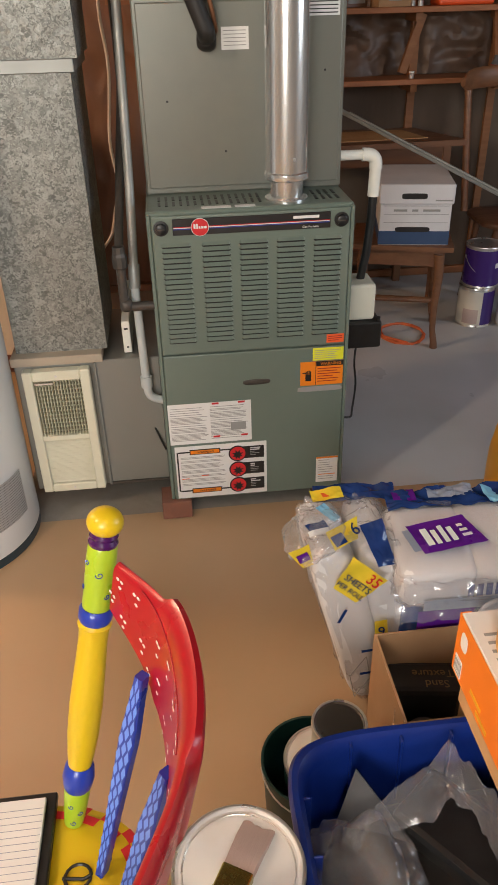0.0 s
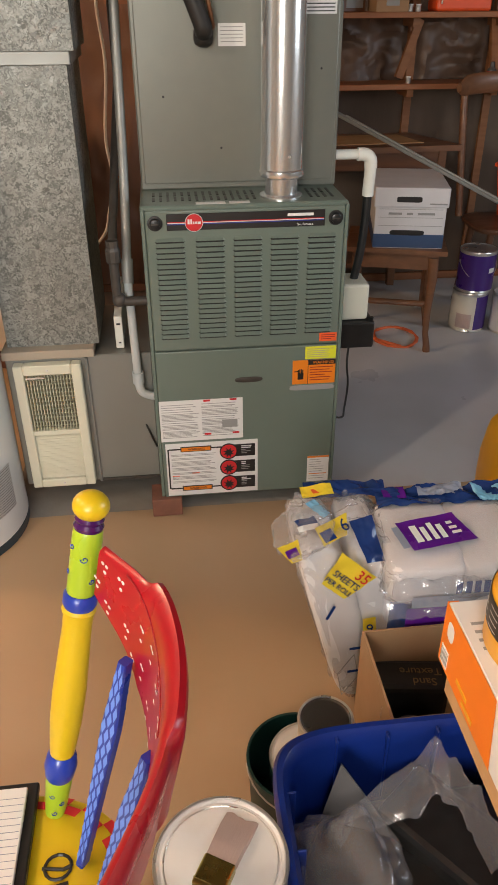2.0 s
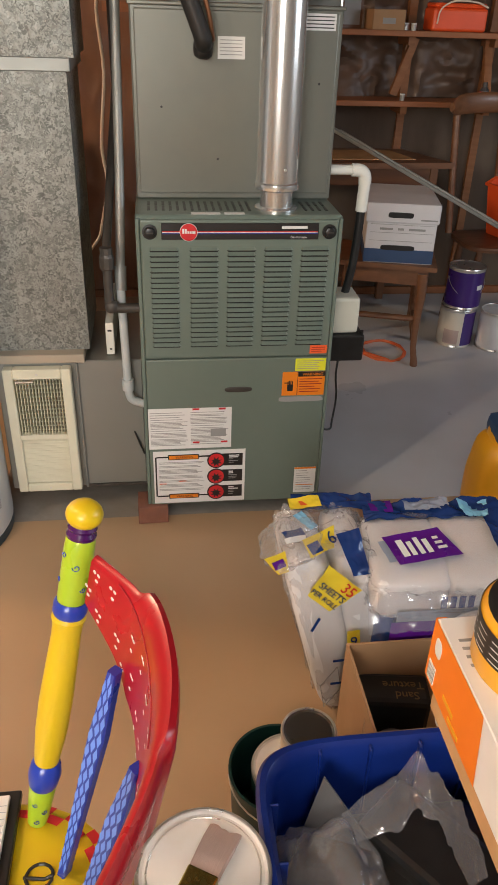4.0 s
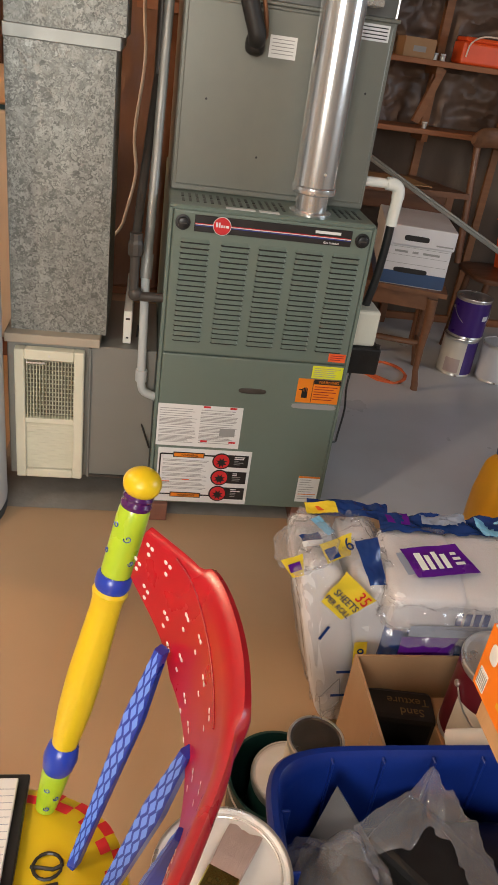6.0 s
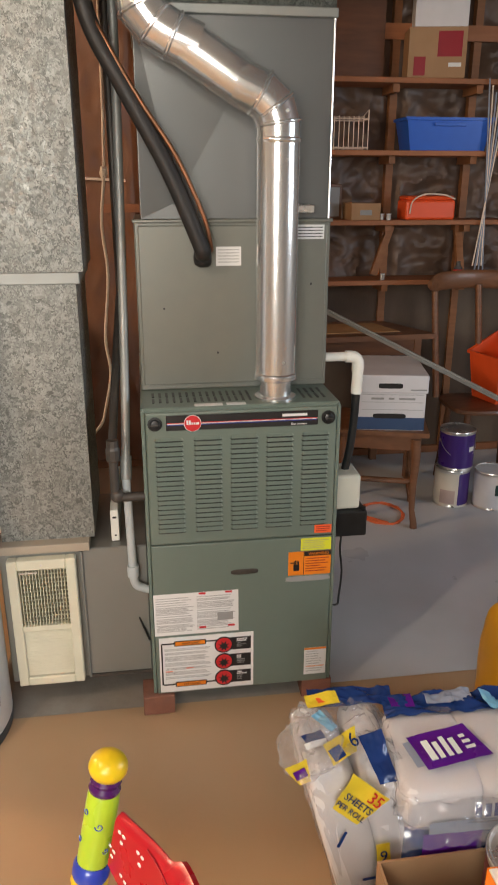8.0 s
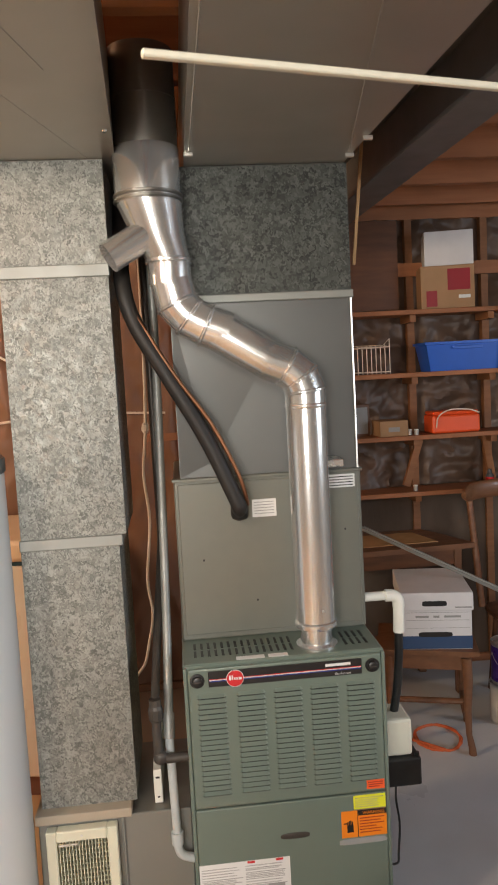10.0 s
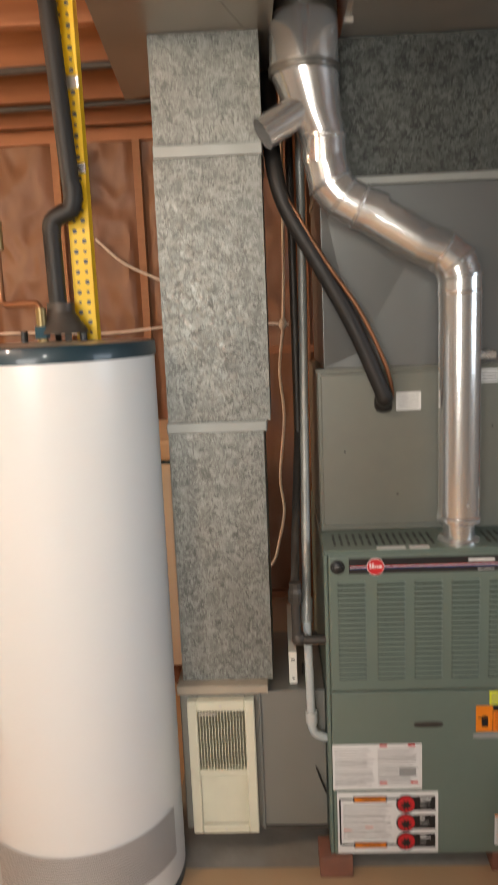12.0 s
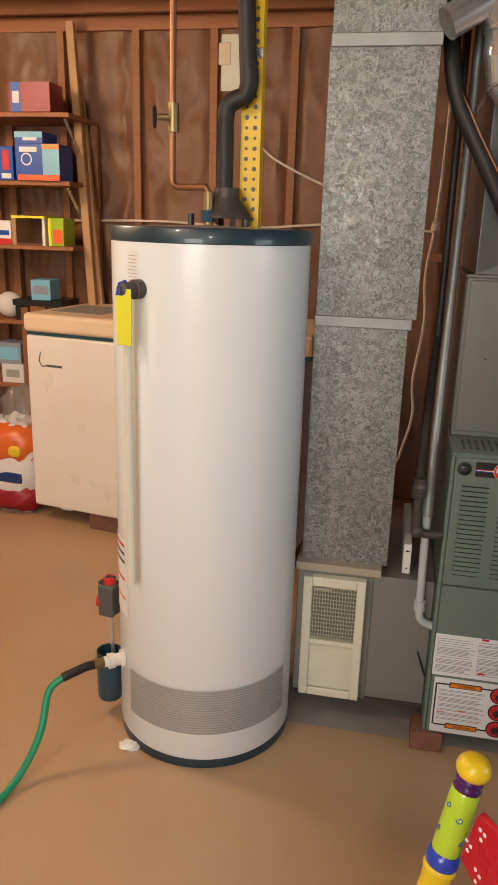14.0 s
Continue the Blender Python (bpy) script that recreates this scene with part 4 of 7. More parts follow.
drain = based("condensate_drain", "white plastic condensate drain elbow with a black hose", "pipe", (0.36, 0.23, 0.6))
part("stub", tube([(0.262, 0.225, 1.018), (0.35, 0.225, 1.018)], 0.0135, 16), "pvc", drain, "", True)
part("elbow", tube([(0.335, 0.225, 1.018), (0.358, 0.225, 1.016), (0.372, 0.225, 1.004), (0.375, 0.225, 0.98)], 0.018, 16, steps=3), "pvc", drain, "", True)
part("nipple", tube([(0.375, 0.225, 0.99), (0.372, 0.225, 0.905)], 0.0165, 16), "pvc", drain, "", True)
part("hose", tube([(0.372, 0.225, 0.915), (0.37, 0.225, 0.84), (0.362, 0.225, 0.74), (0.347, 0.225, 0.65), (0.338, 0.225, 0.54)], 0.0125, 14, steps=5), "black", drain, "black rubber drain hose", True)
pump = based("condensate_pump", "condensate pump with white cover and black tank", "pump", (0.375, 0.22, 0.44))
part("tank", box(0.27, 0.405, 0.15, 0.29, 0.468, 0.552, 0.006, 2), "black", pump)
part("cover", box(0.285, 0.385, 0.165, 0.28, 0.553, 0.665, 0.01, 2), "ivory", pump, "off-white motor cover")
part("cap", lathe([(0.008, 0.552), (0.008, 0.562)], 10, at=(0.395, 0.165, 0)), "black", pump)
part("mount", box(0.2665, 0.272, 0.15, 0.28, 0.46, 0.6), "can_steel", pump)
part("cord", tube([(0.365, 0.27, 0.47), (0.352, 0.25, 0.38), (0.358, 0.24, 0.30), (0.346, 0.22, 0.22), (0.335, 0.2, 0.20), (0.29, 0.19, 0.21)], 0.0035, 8, steps=4), "black", pump)

# ---- water heater ----
WX, WY, WR = -0.948, 0.022, 0.266
heater = thing("water_heater", "tall white cylindrical gas water heater with a dark top rim", "water heater", at=(WX, WY, 0))
tank = part("tank", lathe([(WR - 0.004, 0.028), (WR, 0.034), (WR, 1.476)], 128), "white", heater, "", True)
part("base_ring", lathe([(WR - 0.012, 0.0), (WR - 0.001, 0.002), (WR - 0.001, 0.028), (WR - 0.01, 0.03)], 96), "teal", heater, "dark teal base ring", True)
cap = part("top_cap", lathe([(WR + 0.002, 1.474), (WR + 0.004, 1.476), (WR + 0.004, 1.507), (WR + 0.001, 1.511), (WR - 0.012, 1.512)], 128, caps=False), "teal", heater, "dark teal top rim", True)
part("top_plate", lathe([(WR - 0.01, 1.504), (WR - 0.012, 1.511), (0.0, 1.517)], 96), "trunk", heater, "dusty metal top plate", True)


def on_tank(a, z, out=0.0):
    """A point on the tank's skin; a in degrees from the south, to the east."""
    return ((WR + out) * math.sin(radians(a)), -(WR + out) * math.cos(radians(a)), z)


def skin(a0, a1, z0, z1, out, n=24):
    return grid(n, 2, lambda u, v: on_tank(a0 + (a1 - a0) * u, z0 + (z1 - z0) * v, out))


# perforated air screen: a grey band with rows of small dark holes
screen = part("air_screen", skin(-42, 74, 0.118, 0.262, 0.0022, 48), "perforated", heater, "grey perforated air intake screen", True)
bm = bmesh.new()
for j in range(17):
    z = 0.124 + 0.0082 * j
    for i in range(108):
        a = -41 + 1.06 * i + (0.55 if j % 2 else 0)
        vs = [bm.verts.new(on_tank(a + 0.46 * math.cos(k * 1.0472), z + 0.0022 * math.sin(k * 1.0472), 0.0034)) for k in range(6)]
        bm.faces.new(vs)
tagged(part("screen_holes", bm, "ink", heater), kind="stuff")
spec = part("spec_label", skin(-37, -28, 1.345, 1.455, 0.0012, 6), "paper", heater, "pale printed specification label")
for k in range(11):
    part("print_line", skin(-36, -29.5, 1.355 + 0.0085 * k, 1.3565 + 0.0085 * k, 0.002, 4), "ink", spec)
wl = part("caution_label", skin(-70, -44, 0.42, 0.66, 0.0012, 8), "paper", heater, "white caution label with red and orange bars")
for z, mt in ((0.635, "red"), (0.61, "blackink"), (0.585, "blackink"), (0.53, "red"), (0.47, "orange")):
    part("label_bar", skin(-68, -47, z, z + 0.009, 0.002, 4), mt, wl)
# relief valve, tag and discharge tubes
rv = Vector(on_tank(-27, 1.362))
d = Vector((math.sin(radians(-27)), -math.cos(radians(-27)), 0))
valve = part("relief_valve", lathe([(0.024, 0.0), (0.024, 0.022), (0.019, 0.024), (0.019, 0.06), (0.012, 0.066)], 20, at=rv, axis=d), "iron", heater, "dark relief valve body", True)
e = rv + d * 0.045
part("lever", tube([e + Vector((0.0, 0, 0.018)), e + Vector((-0.01, -0.01, 0.014)), e + Vector((-0.014, -0.018, -0.012))], 0.007, 10), "chair_blue", valve, "blue test lever")
part("tag", box(-0.021, 0.021, -0.001, 0.001, -0.135, 0.0, 0.0006, m=pose(*(e + Vector((0.0, -0.02, 0.004))), 0, 0, -12)), "tag_yellow", valve, "yellow plastic warning tag")
part("discharge_tube", tube([e + Vector((-0.004, 0.012, -0.01)), e + Vector((-0.004, 0.012, -0.79))], 0.0118, 18), "ivory", heater, "ivory plastic discharge tube", True)
# drain cock, gas valve, burner cup
dv = Vector(on_tank(-54, 0.262))
dd = Vector((math.sin(radians(-54)), -math.cos(radians(-54)), 0))
cock = part("drain_cock", lathe([(0.028, 0.0), (0.028, 0.008), (0.019, 0.01), (0.019, 0.028), (0.023, 0.03), (0.023, 0.048), (0.016, 0.05), (0.016, 0.06)], 14, at=dv, axis=dd), "pvc", heater, "white plastic drain cock")
part("hose_fitting", lathe([(0.0145, 0.06), (0.0155, 0.07), (0.0155, 0.09)], 12, at=dv, axis=dd), "brass", cock)
gv = Vector(on_tank(-80, 0.40, 0.035))
ctrl = part("gas_control", box(-0.026, 0.026, -0.03, 0.03, -0.055, 0.05, 0.006, 2, m=pose(*gv, 0, 0, -10)), "grey_board", heater, "grey gas control valve with red knobs")
part("knob", lathe([(0.02, 0), (0.02, 0.02), (0.012, 0.026)], 16, at=gv + Vector((0, 0, 0.048))), "red", ctrl, "red control knob")
part("knob", lathe([(0.017, 0), (0.017, 0.012)], 16, at=gv + Vector((-0.026, -0.01, -0.01)), axis=(-1, -0.2, 0)), "red", ctrl)
part("handle", tube([gv + Vector((-0.03, -0.01, 0.05)), gv + Vector((0.0, -0.01, 0.075)), gv + Vector((0.02, 0, 0.07))], 0.005, 8), "iron", ctrl)
part("burner_tube", tube([gv + Vector((0, 0, -0.05)), gv + Vector((0.004, 0, -0.16)), gv + Vector((0.01, 0, -0.25))], 0.007, 10), "can_steel", heater, "thin steel burner tube", True)
cup = Vector(on_tank(-78, 0.055, 0.04))
part("cup", lathe([(0.036, 0.0), (0.04, 0.012), (0.04, 0.165), (0.036, 0.165), (0.036, 0.02)], 24, at=cup), "cup_teal", heater, "dark teal plastic cup on the side", True)
# fittings on the top
hood = part("draft_hood", lathe([(0.066, 1.535), (0.061, 1.548), (0.036, 1.585), (0.034, 1.592), (0.034, 1.612)], 24, at=(0.035, 0.02, 0), caps=False), "iron", heater, "black metal draft hood on legs", True)
for k in range(4):
    a = k * 1.571 + 0.5
    part("leg", box(-0.008, 0.008, -0.002, 0.002, 0, 0.03, m=pose(0.035 + 0.058 * math.cos(a), 0.02 + 0.058 * math.sin(a), 1.509, 0, 0, math.degrees(a) + 90)), "iron", hood)
part("nipple", tube([(-0.005, -0.02, 1.51), (-0.005, -0.02, 1.6)], 0.013, 14), "brass", heater, "", True)
part("union", lathe([(0.019, 1.525), (0.019, 1.555)], 8, at=(-0.005, -0.02, 0)), "cup_teal", heater)
for x, y in ((-0.055, -0.01), (0.085, 0.03)):
    part("outlet_stub", lathe([(0.009, 1.51), (0.009, 1.545)], 10, at=(x, y, 0)), "black", heater)

riser = based("insulated_pipe", "black foam-insulated water pipe with a jog above the heater", "pipe", (-0.92, 0.05, 1.6))
part("lower_run", tube([(-0.921, 0.05, 1.592), (-0.923, 0.05, 1.80)], 0.0225, 18), "rubber", riser, "", True)
part("jog", tube([(-0.923, 0.05, 1.785), (-0.918, 0.05, 1.812), (-0.895, 0.05, 1.828), (-0.872, 0.05, 1.838), (-0.862, 0.05, 1.868), (-0.863, 0.05, 1.9)], 0.0235, 18, steps=3), "rubber", riser, "", True)
part("upper_run", tube([(-0.864, 0.05, 1.87), (-0.889, 0.05, 2.335)], 0.0225, 18), "rubber", riser, "", True)
part("bare_end", tube([(-0.889, 0.05, 2.33), (-0.893, 0.05, 2.5)], 0.009, 12), "copper", riser, "", True)
cu = based("copper_pipe", "copper cold water pipe with a gate valve", "pipe", (-0.953, 0.0, 1.6))
part("run", tube([(-0.953, 0.002, 1.575), (-0.953, 0.002, 1.602), (-0.962, 0.005, 1.612), (-1.05, 0.04, 1.612), (-1.063, 0.045, 1.62), (-1.066, 0.05, 1.64), (-1.06, 0.05, 2.5)], 0.0085, 12), "copper", cu, "", True)
gvp = Vector((-1.063, 0.05, 1.785))
gate = part("gate_valve", tube([gvp + Vector((0, 0, -0.035)), gvp + Vector((0, 0, 0.035))], 0.0145, 10), "brass", cu, "brass gate valve", True)
part("stem", tube([gvp, gvp + Vector((-0.04, -0.01, 0))], 0.008, 10), "brass", gate)
bm = lathe([(0.0, 0.0), (0.008, 0.001), (0.008, 0.006), (0.0, 0.008)], 10, at=gvp + Vector((-0.045, -0.011, 0)), axis=(-1, -0.25, 0))
c = gvp + Vector((-0.048, -0.012, 0))
ax = Vector((-1, -0.25, 0)).normalized()
u = ax.orthogonal().normalized()
v = ax.cross(u)
tube([c + u * 0.024 * math.cos(k * math.pi / 10) + v * 0.024 * math.sin(k * math.pi / 10) for k in range(21)], 0.0045, 8, bm=bm)
for k in range(4):
    tube([c, c + u * 0.023 * math.cos(k * 1.571) + v * 0.023 * math.sin(k * 1.571)], 0.0035, 6, bm=bm)
part("hand_wheel", bm, "black", gate, "black spoked hand wheel", True)

# yellow slotted post standing on the heater top against the joists
post = based("slotted_post", "yellow slotted steel angle post standing on the heater", "post", (-0.858, 0.085, 1.484))
pm = pose(-0.862, 0.085, 0, 0, 0, -4)
part("flange", box(-0.0265, 0.0265, -0.0012, 0.0012, 1.4865, 2.496, m=pm), "rack_yellow", post)
part("side_flange", box(0.025, 0.0275, 0.0, 0.03, 1.4865, 2.496, m=pm), "rack_yellow", post)
for k in range(34):
    z = 1.51 + 0.0255 * k
    for x, w, hh in (((-0.011, 0.006, 0.005), (0.012, 0.0042, 0.0042)) if k % 2 else ((-0.011, 0.0042, 0.0042), (0.012, 0.006, 0.0065))):
        part("slot", lathe([(w, 0), (w, 0.0006)], 12, at=pm @ Vector((x, -0.0013, z)), axis=(0, -1, 0)), "grey_board", post)
part("clamp", box(-0.029, 0.029, -0.0035, 0.004, 1.93, 1.955, 0.001, m=pm), "can_steel", post)
part("clamp", box(-0.029, 0.029, -0.0035, 0.004, 2.13, 2.16, 0.001, m=pm), "can_steel", post)

hose = based("garden_hose", "green garden hose running from the heater drain across the floor", "hose", (-1.35, -0.4, 0))
h0 = Vector((WX, WY, 0)) + dv + dd * 0.085
part("cuff", tube([h0, h0 + dd * 0.03 + Vector((0, 0, -0.002)), h0 + dd * 0.085 + Vector((-0.01, -0.01, -0.02))], 0.0135, 14), "black", hose, "black hose cuff", True)
h1 = h0 + dd * 0.08 + Vector((-0.01, -0.01, -0.018))
part("hose_run", tube([h1, h1 + Vector((-0.035, -0.03, -0.035)), (-1.345, -0.33, 0.11), (-1.37, -0.42, 0.03), (-1.40, -0.55, 0.012), (-1.45, -0.75, 0.011), (-1.62, -1.05, 0.011), (-1.95, -1.2, 0.011)], 0.0105, 14, steps=7), "hose_green", hose, "", True)
tagged(part("plaster_crumbs", lump((-1.125, -0.2, 0.008), (0.028, 0.02, 0.01), 2.2, 16, 8, 0.5, 5), "paper"), "white plaster crumbs beside the heater base", "debris")

# ---- freezer and its surroundings ----
freezer = thing("chest_freezer", "cream chest freezer standing on wooden blocks", "freezer", at=(-2.212, 1.353, 0), turn=-10)
body = part("body", box(0, 1.42, 0, 0.58, 0.088, 0.975, 0.012, 2), "cream", freezer)
part("gasket", box(0.006, 1.454, 0.004, 0.57, 0.975, 0.99), "cup_teal", freezer, "pale blue-green lid gasket")
lid = part("lid", box(-0.006, 1.466, -0.012, 0.585, 0.99, 1.08, 0.02, 3), "lid", freezer, "cream plastic lid")
for i, (x0, x1, y0, y1) in enumerate(((0.06, 0.36, 0.12, 0.42), (0.42, 0.72, 0.15, 0.45))):
    part("lid_print", box(x0, x1, y0, y1, 1.0802, 1.081), "ink", lid)
bar = part("emblem", tube([(0.085, -0.001, 0.895), (0.075, -0.001, 0.855), (0.09, -0.001, 0.825), (0.12, -0.001, 0.832)], 0.0028, 8, steps=4), "grey_board", body, "dark script emblem drawn as plain strokes")
part("emblem", box(0.118, 0.205, -0.002, 0.0, 0.824, 0.836), "grey_board", body)
part("foot", box(0.14, 0.2, 0.03, 0.1, 0.07, 0.09), "pvc", freezer)
block = tagged(part("wood_block", box(0, 0.165, 0, 0.3, 0.001, 0.0875, 0.003), "brick"), "dark wooden block under the freezer", "block", "freezer blocks")
block.matrix_basis = pose(-1.897, 1.225 + 0.09, 0, 0, 0, -10)
copy_thing(block, pose(-1.0, 1.16, 0, 0, 0, -10))
copy_thing(block, pose(-2.16, 1.55, 0, 0, 0, -10))

lumber = tagged(part("leaning_board", box(-0.021, 0.021, -0.019, 0.019, 0.0, 2.5, 0.002), "board"), "pale pine stud leaning against the wall", "board", "leaning boards")
lumber.matrix_basis = Matrix.Translation((-1.94, 1.70, 0.01)) @ pose(0, 0, 0, -6.5, -6.0, 0)
copy_thing(lumber, Matrix.Translation((-1.885, 1.72, 0.01)) @ pose(0, 0, 0, -7.5, -7.5, 0) @ Matrix.Diagonal((0.8, 0.9, 0.9, 1)))

west = based("west_shelving", "rough pine wall shelves loaded with boxes and groceries", "shelf", (-2.6, 1.8, 0))
for z, x1 in ((2.02, -2.10), (1.70, -2.11), (1.382, -2.10), (0.99, -2.39), (0.64, -2.39)):
    part("shelf_board", box(-3.6, x1, 1.70, 2.065, z - 0.022, z, 0.002), "wood_x", west)
for z in (2.0, 1.68):
    part("bracket", tube([(-2.14, 1.74, z - 0.005), (-2.14, 2.06, z - 0.3)], 0.008, 8), "can_steel", west, "thin diagonal metal bracket")
part("upright", box(-2.42, -2.38, 1.71, 1.75, 0.0, 1.06), "wood", west)
part("upright", box(-3.55, -3.51, 1.71, 1.75, 0.0, 2.0), "wood", west)
part("upright", box(-2.13, -2.09, 2.03, 2.065, 0.9, 2.0), "wood", west)
part("upright", box(-2.62, -2.58, 2.03, 2.065, 0.0, 2.0), "wood", west)


def carton(name, label, x0, x1, y0, y1, z0, z1, mat, panels=(), turn=0, category="box", group=""):
    """A printed carton: body, closed flap line and coloured front panels (x0, x1, z0, z1, material) as fractions."""
    ob = thing(name, label, category, group, at=((x0 + x1) / 2, (y0 + y1) / 2, z0), turn=turn)
    w, d2, hh = (x1 - x0) / 2, (y1 - y0) / 2, z1 - z0
    part("carton", box(-w, w, -d2, d2, 0, hh, 0.0015), mat, ob)
    part("flap", box(-w + 0.002, w - 0.002, -d2 + 0.002, -0.001, hh, hh + 0.0012), mat, ob)
    part("flap", box(-w + 0.002, w - 0.002, 0.001, d2 - 0.002, hh, hh + 0.0012), mat, ob)
    for k, (a, b, c2, d3, mt) in enumerate(panels):
        part("printed_panel", box(-w + 2 * w * a, -w + 2 * w * b, -d2 - 0.001 - 0.0012 * k, -d2, hh * c2, hh * d3), mt, ob)
    return ob


carton("bag_carton", "red and blue carton of storage bags on the shelf", -2.41, -2.19, 1.69, 1.84, 2.02, 2.155, "box_red", ((0.06, 0.3, 0, 1, "box_blue"), (0.1, 0.26, 0.3, 0.7, "paper")))
carton("bag_carton", "blue carton of storage bags lying on another", -2.39, -2.24, 1.69, 1.86, 1.875, 1.93, "box_blue", ((0, 1, 0.5, 1, "box_cyan"), (0.3, 0.8, 0.25, 0.5, "paper")))
c1 = carton("bag_carton", "blue and white carton of storage bags on the shelf", -2.385, -2.15, 1.68, 1.84, 1.70, 1.872, "box_blue", ((0.62, 1, 0, 1, "box_cyan"), (0.62, 1, 0.86, 1, "box_orange"), (0.1, 0.5, 0.78, 0.92, "paper"), (0.05, 1, 0, 0.16, "redorange")))
part("round_emblem", lathe([(0.03, 0), (0.03, 0.0012)], 24, at=(-0.055, -0.0855, 0.1), axis=(0, -1, 0)), "paper", c1)
part("round_emblem", lathe([(0.023, 0), (0.023, 0.0012)], 24, at=(-0.055, -0.0868, 0.1), axis=(0, -1, 0)), "box_blue", c1)
carton("bag_carton", "narrow blue carton with red lettering bars", -2.55, -2.405, 1.69, 1.82, 1.70, 1.86, "box_blue", ((0.6, 0.85, 0.3, 0.9, "red"), (0.55, 0.9, 0.05, 0.2, "paper")))
ob = thing("open_crate", "open dark box with yellow trim on the shelf", "box", at=(-2.33, 1.78, 1.382))
part("side", box(-0.11, -0.085, -0.08, 0.1, 0, 0.135), "card", ob)
part("side", box(0.06, 0.075, -0.08, 0.1, 0, 0.135), "paper", ob)
part("back", box(-0.085, 0.06, 0.09, 0.1, 0, 0.135), "darkwood", ob)
part("trim", box(-0.11, 0.075, -0.082, 0.1, 0.135, 0.147), "tag_yellow", ob)
part("base", box(-0.085, 0.06, -0.08, 0.09, 0, 0.012), "darkwood", ob)
carton("snack_carton", "green and orange snack carton on the shelf", -2.245, -2.16, 1.72, 1.86, 1.382, 1.52, "chair_green", ((0.3, 0.9, 0.1, 0.6, "redorange"), (0, 0.2, 0, 1, "tag_yellow")))
carton("snack_carton", "white snack carton with red base on the shelf", -2.56, -2.455, 1.72, 1.86, 1.382, 1.5, "paper", ((0, 1, 0, 0.25, "red"), (0.4, 0.9, 0.4, 0.6, "box_blue")))
carton("tissue_carton", "blue cloud-patterned tissue carton", -2.36, -2.25, 1.72, 1.84, 1.10, 1.205, "box_cyan", ((0.1, 0.9, 0.3, 0.7, "film_grey"),))
ob = thing("wooden_step", "dark stained wooden step holding a tissue carton", "step", at=(-2.33, 1.8, 0.99))
part("tread", box(-0.13, 0.15, -0.1, 0.12, 0.08, 0.11), "black", ob)
part("leg", box(-0.035, 0.05, -0.09, -0.06, 0, 0.08), "wood", ob)
part("leg", box(-0.12, -0.09, -0.09, 0.1, 0, 0.08), "black", ob)
part("leg", box(0.1, 0.14, -0.09, 0.1, 0, 0.08), "black", ob)
carton("tissue_carton", "pale blue tissue carton on the low shelf", -2.58, -2.44, 1.72, 1.86, 0.745, 0.86, "film_grey", ((0.1, 0.9, 0.2, 0.8, "box_cyan"),))
carton("tissue_carton", "pale grey carton on the low shelf", -2.56, -2.43, 1.72, 1.86, 0.64, 0.744, "file_white", ((0.2, 0.8, 0.3, 0.7, "ink"),))
ball = tagged(part("ball", lathe([(0.07 * math.sin(k * math.pi / 12), 0.07 - 0.07 * math.cos(k * math.pi / 12)) for k in range(13)], 24, at=(-2.53, 1.8, 0.99), caps=False), "tissue", None, "", True), "pale round bundle on the shelf", "bundle")
bagt = based("laundry_bag", "orange and clear plastic bag of cleaning supplies on the floor", "bag", (-2.4, 1.5, 0))
part("bag", lump((-2.38, 1.52, 0.25), (0.17, 0.15, 0.255), 2.6, 30, 20, 0.16, 3.2, 2.0), "paper", bagt, "", True)
part("clear_top", lump((-2.34, 1.52, 0.54), (0.1, 0.1, 0.13), 2.2, 26, 16, 0.25, 3.2, 5.0), "film", bagt, "clear crumpled plastic top", True)
part("printed_patch", lump((-2.375, 1.51, 0.37), (0.165, 0.148, 0.12), 2.6, 26, 14, 0.16, 3.2, 2.0), "bag_orange", bagt, "orange printed upper part", True)
part("printed_patch", lump((-2.375, 1.513, 0.09), (0.168, 0.15, 0.085), 2.6, 26, 14, 0.14, 3.2, 2.0), "box_red", bagt, "red printed lower part", True)
part("printed_patch", lump((-2.36, 1.385, 0.21), (0.07, 0.02, 0.03), 4, 20, 10, 0.12, 4), "film_blue", bagt, "dark blue printed patch", True)
part("printed_patch", lump((-2.32, 1.37, 0.36), (0.035, 0.014, 0.03), 2.5, 18, 10, 0.1, 4), "film_yellow", bagt, "yellow printed patch", True)

# cable stapled along the studs, junction box
cab2 = based("wall_cable", "thin pale electrical cable stapled across the studs", "cable", (-1.5, 2.05, 1.5))
part("cable", tube([(-2.6, 2.058, 1.50), (-2.1, 2.06, 1.515), (-1.7, 2.055, 1.52), (-1.25, 2.055, 1.50), (-0.8, 2.058, 1.53), (-0.3, 2.06, 1.51)], 0.0065, 8, steps=5), "wire_white", cab2)
part("branch_cable", tube([(-1.28, 2.055, 1.98), (-1.15, 2.05, 1.86), (-1.0, 2.05, 1.78), (-0.86, 2.05, 1.72)], 0.0065, 8, steps=5), "wire_white", cab2)
jb = tagged(part("junction_box", box(-1.41, -1.305, 2.0, 2.066, 2.16, 2.42, 0.006, 2), "ivory"), "cream plastic junction box on a stud", "junction box")
part("cover", box(-1.422, -1.36, 1.996, 2.0, 2.28, 2.38, 0.002), "lid", jb)
part("knockout", lathe([(0.014, 0), (0.014, 0.002)], 16, at=(-1.39, 2.0, 2.20), axis=(0, -1, 0)), "ivory", jb)
pipe2 = based("overhead_pipe", "thin dark pipe running under the west joists", "pipe", (-1.9, 1.2, 2.46))
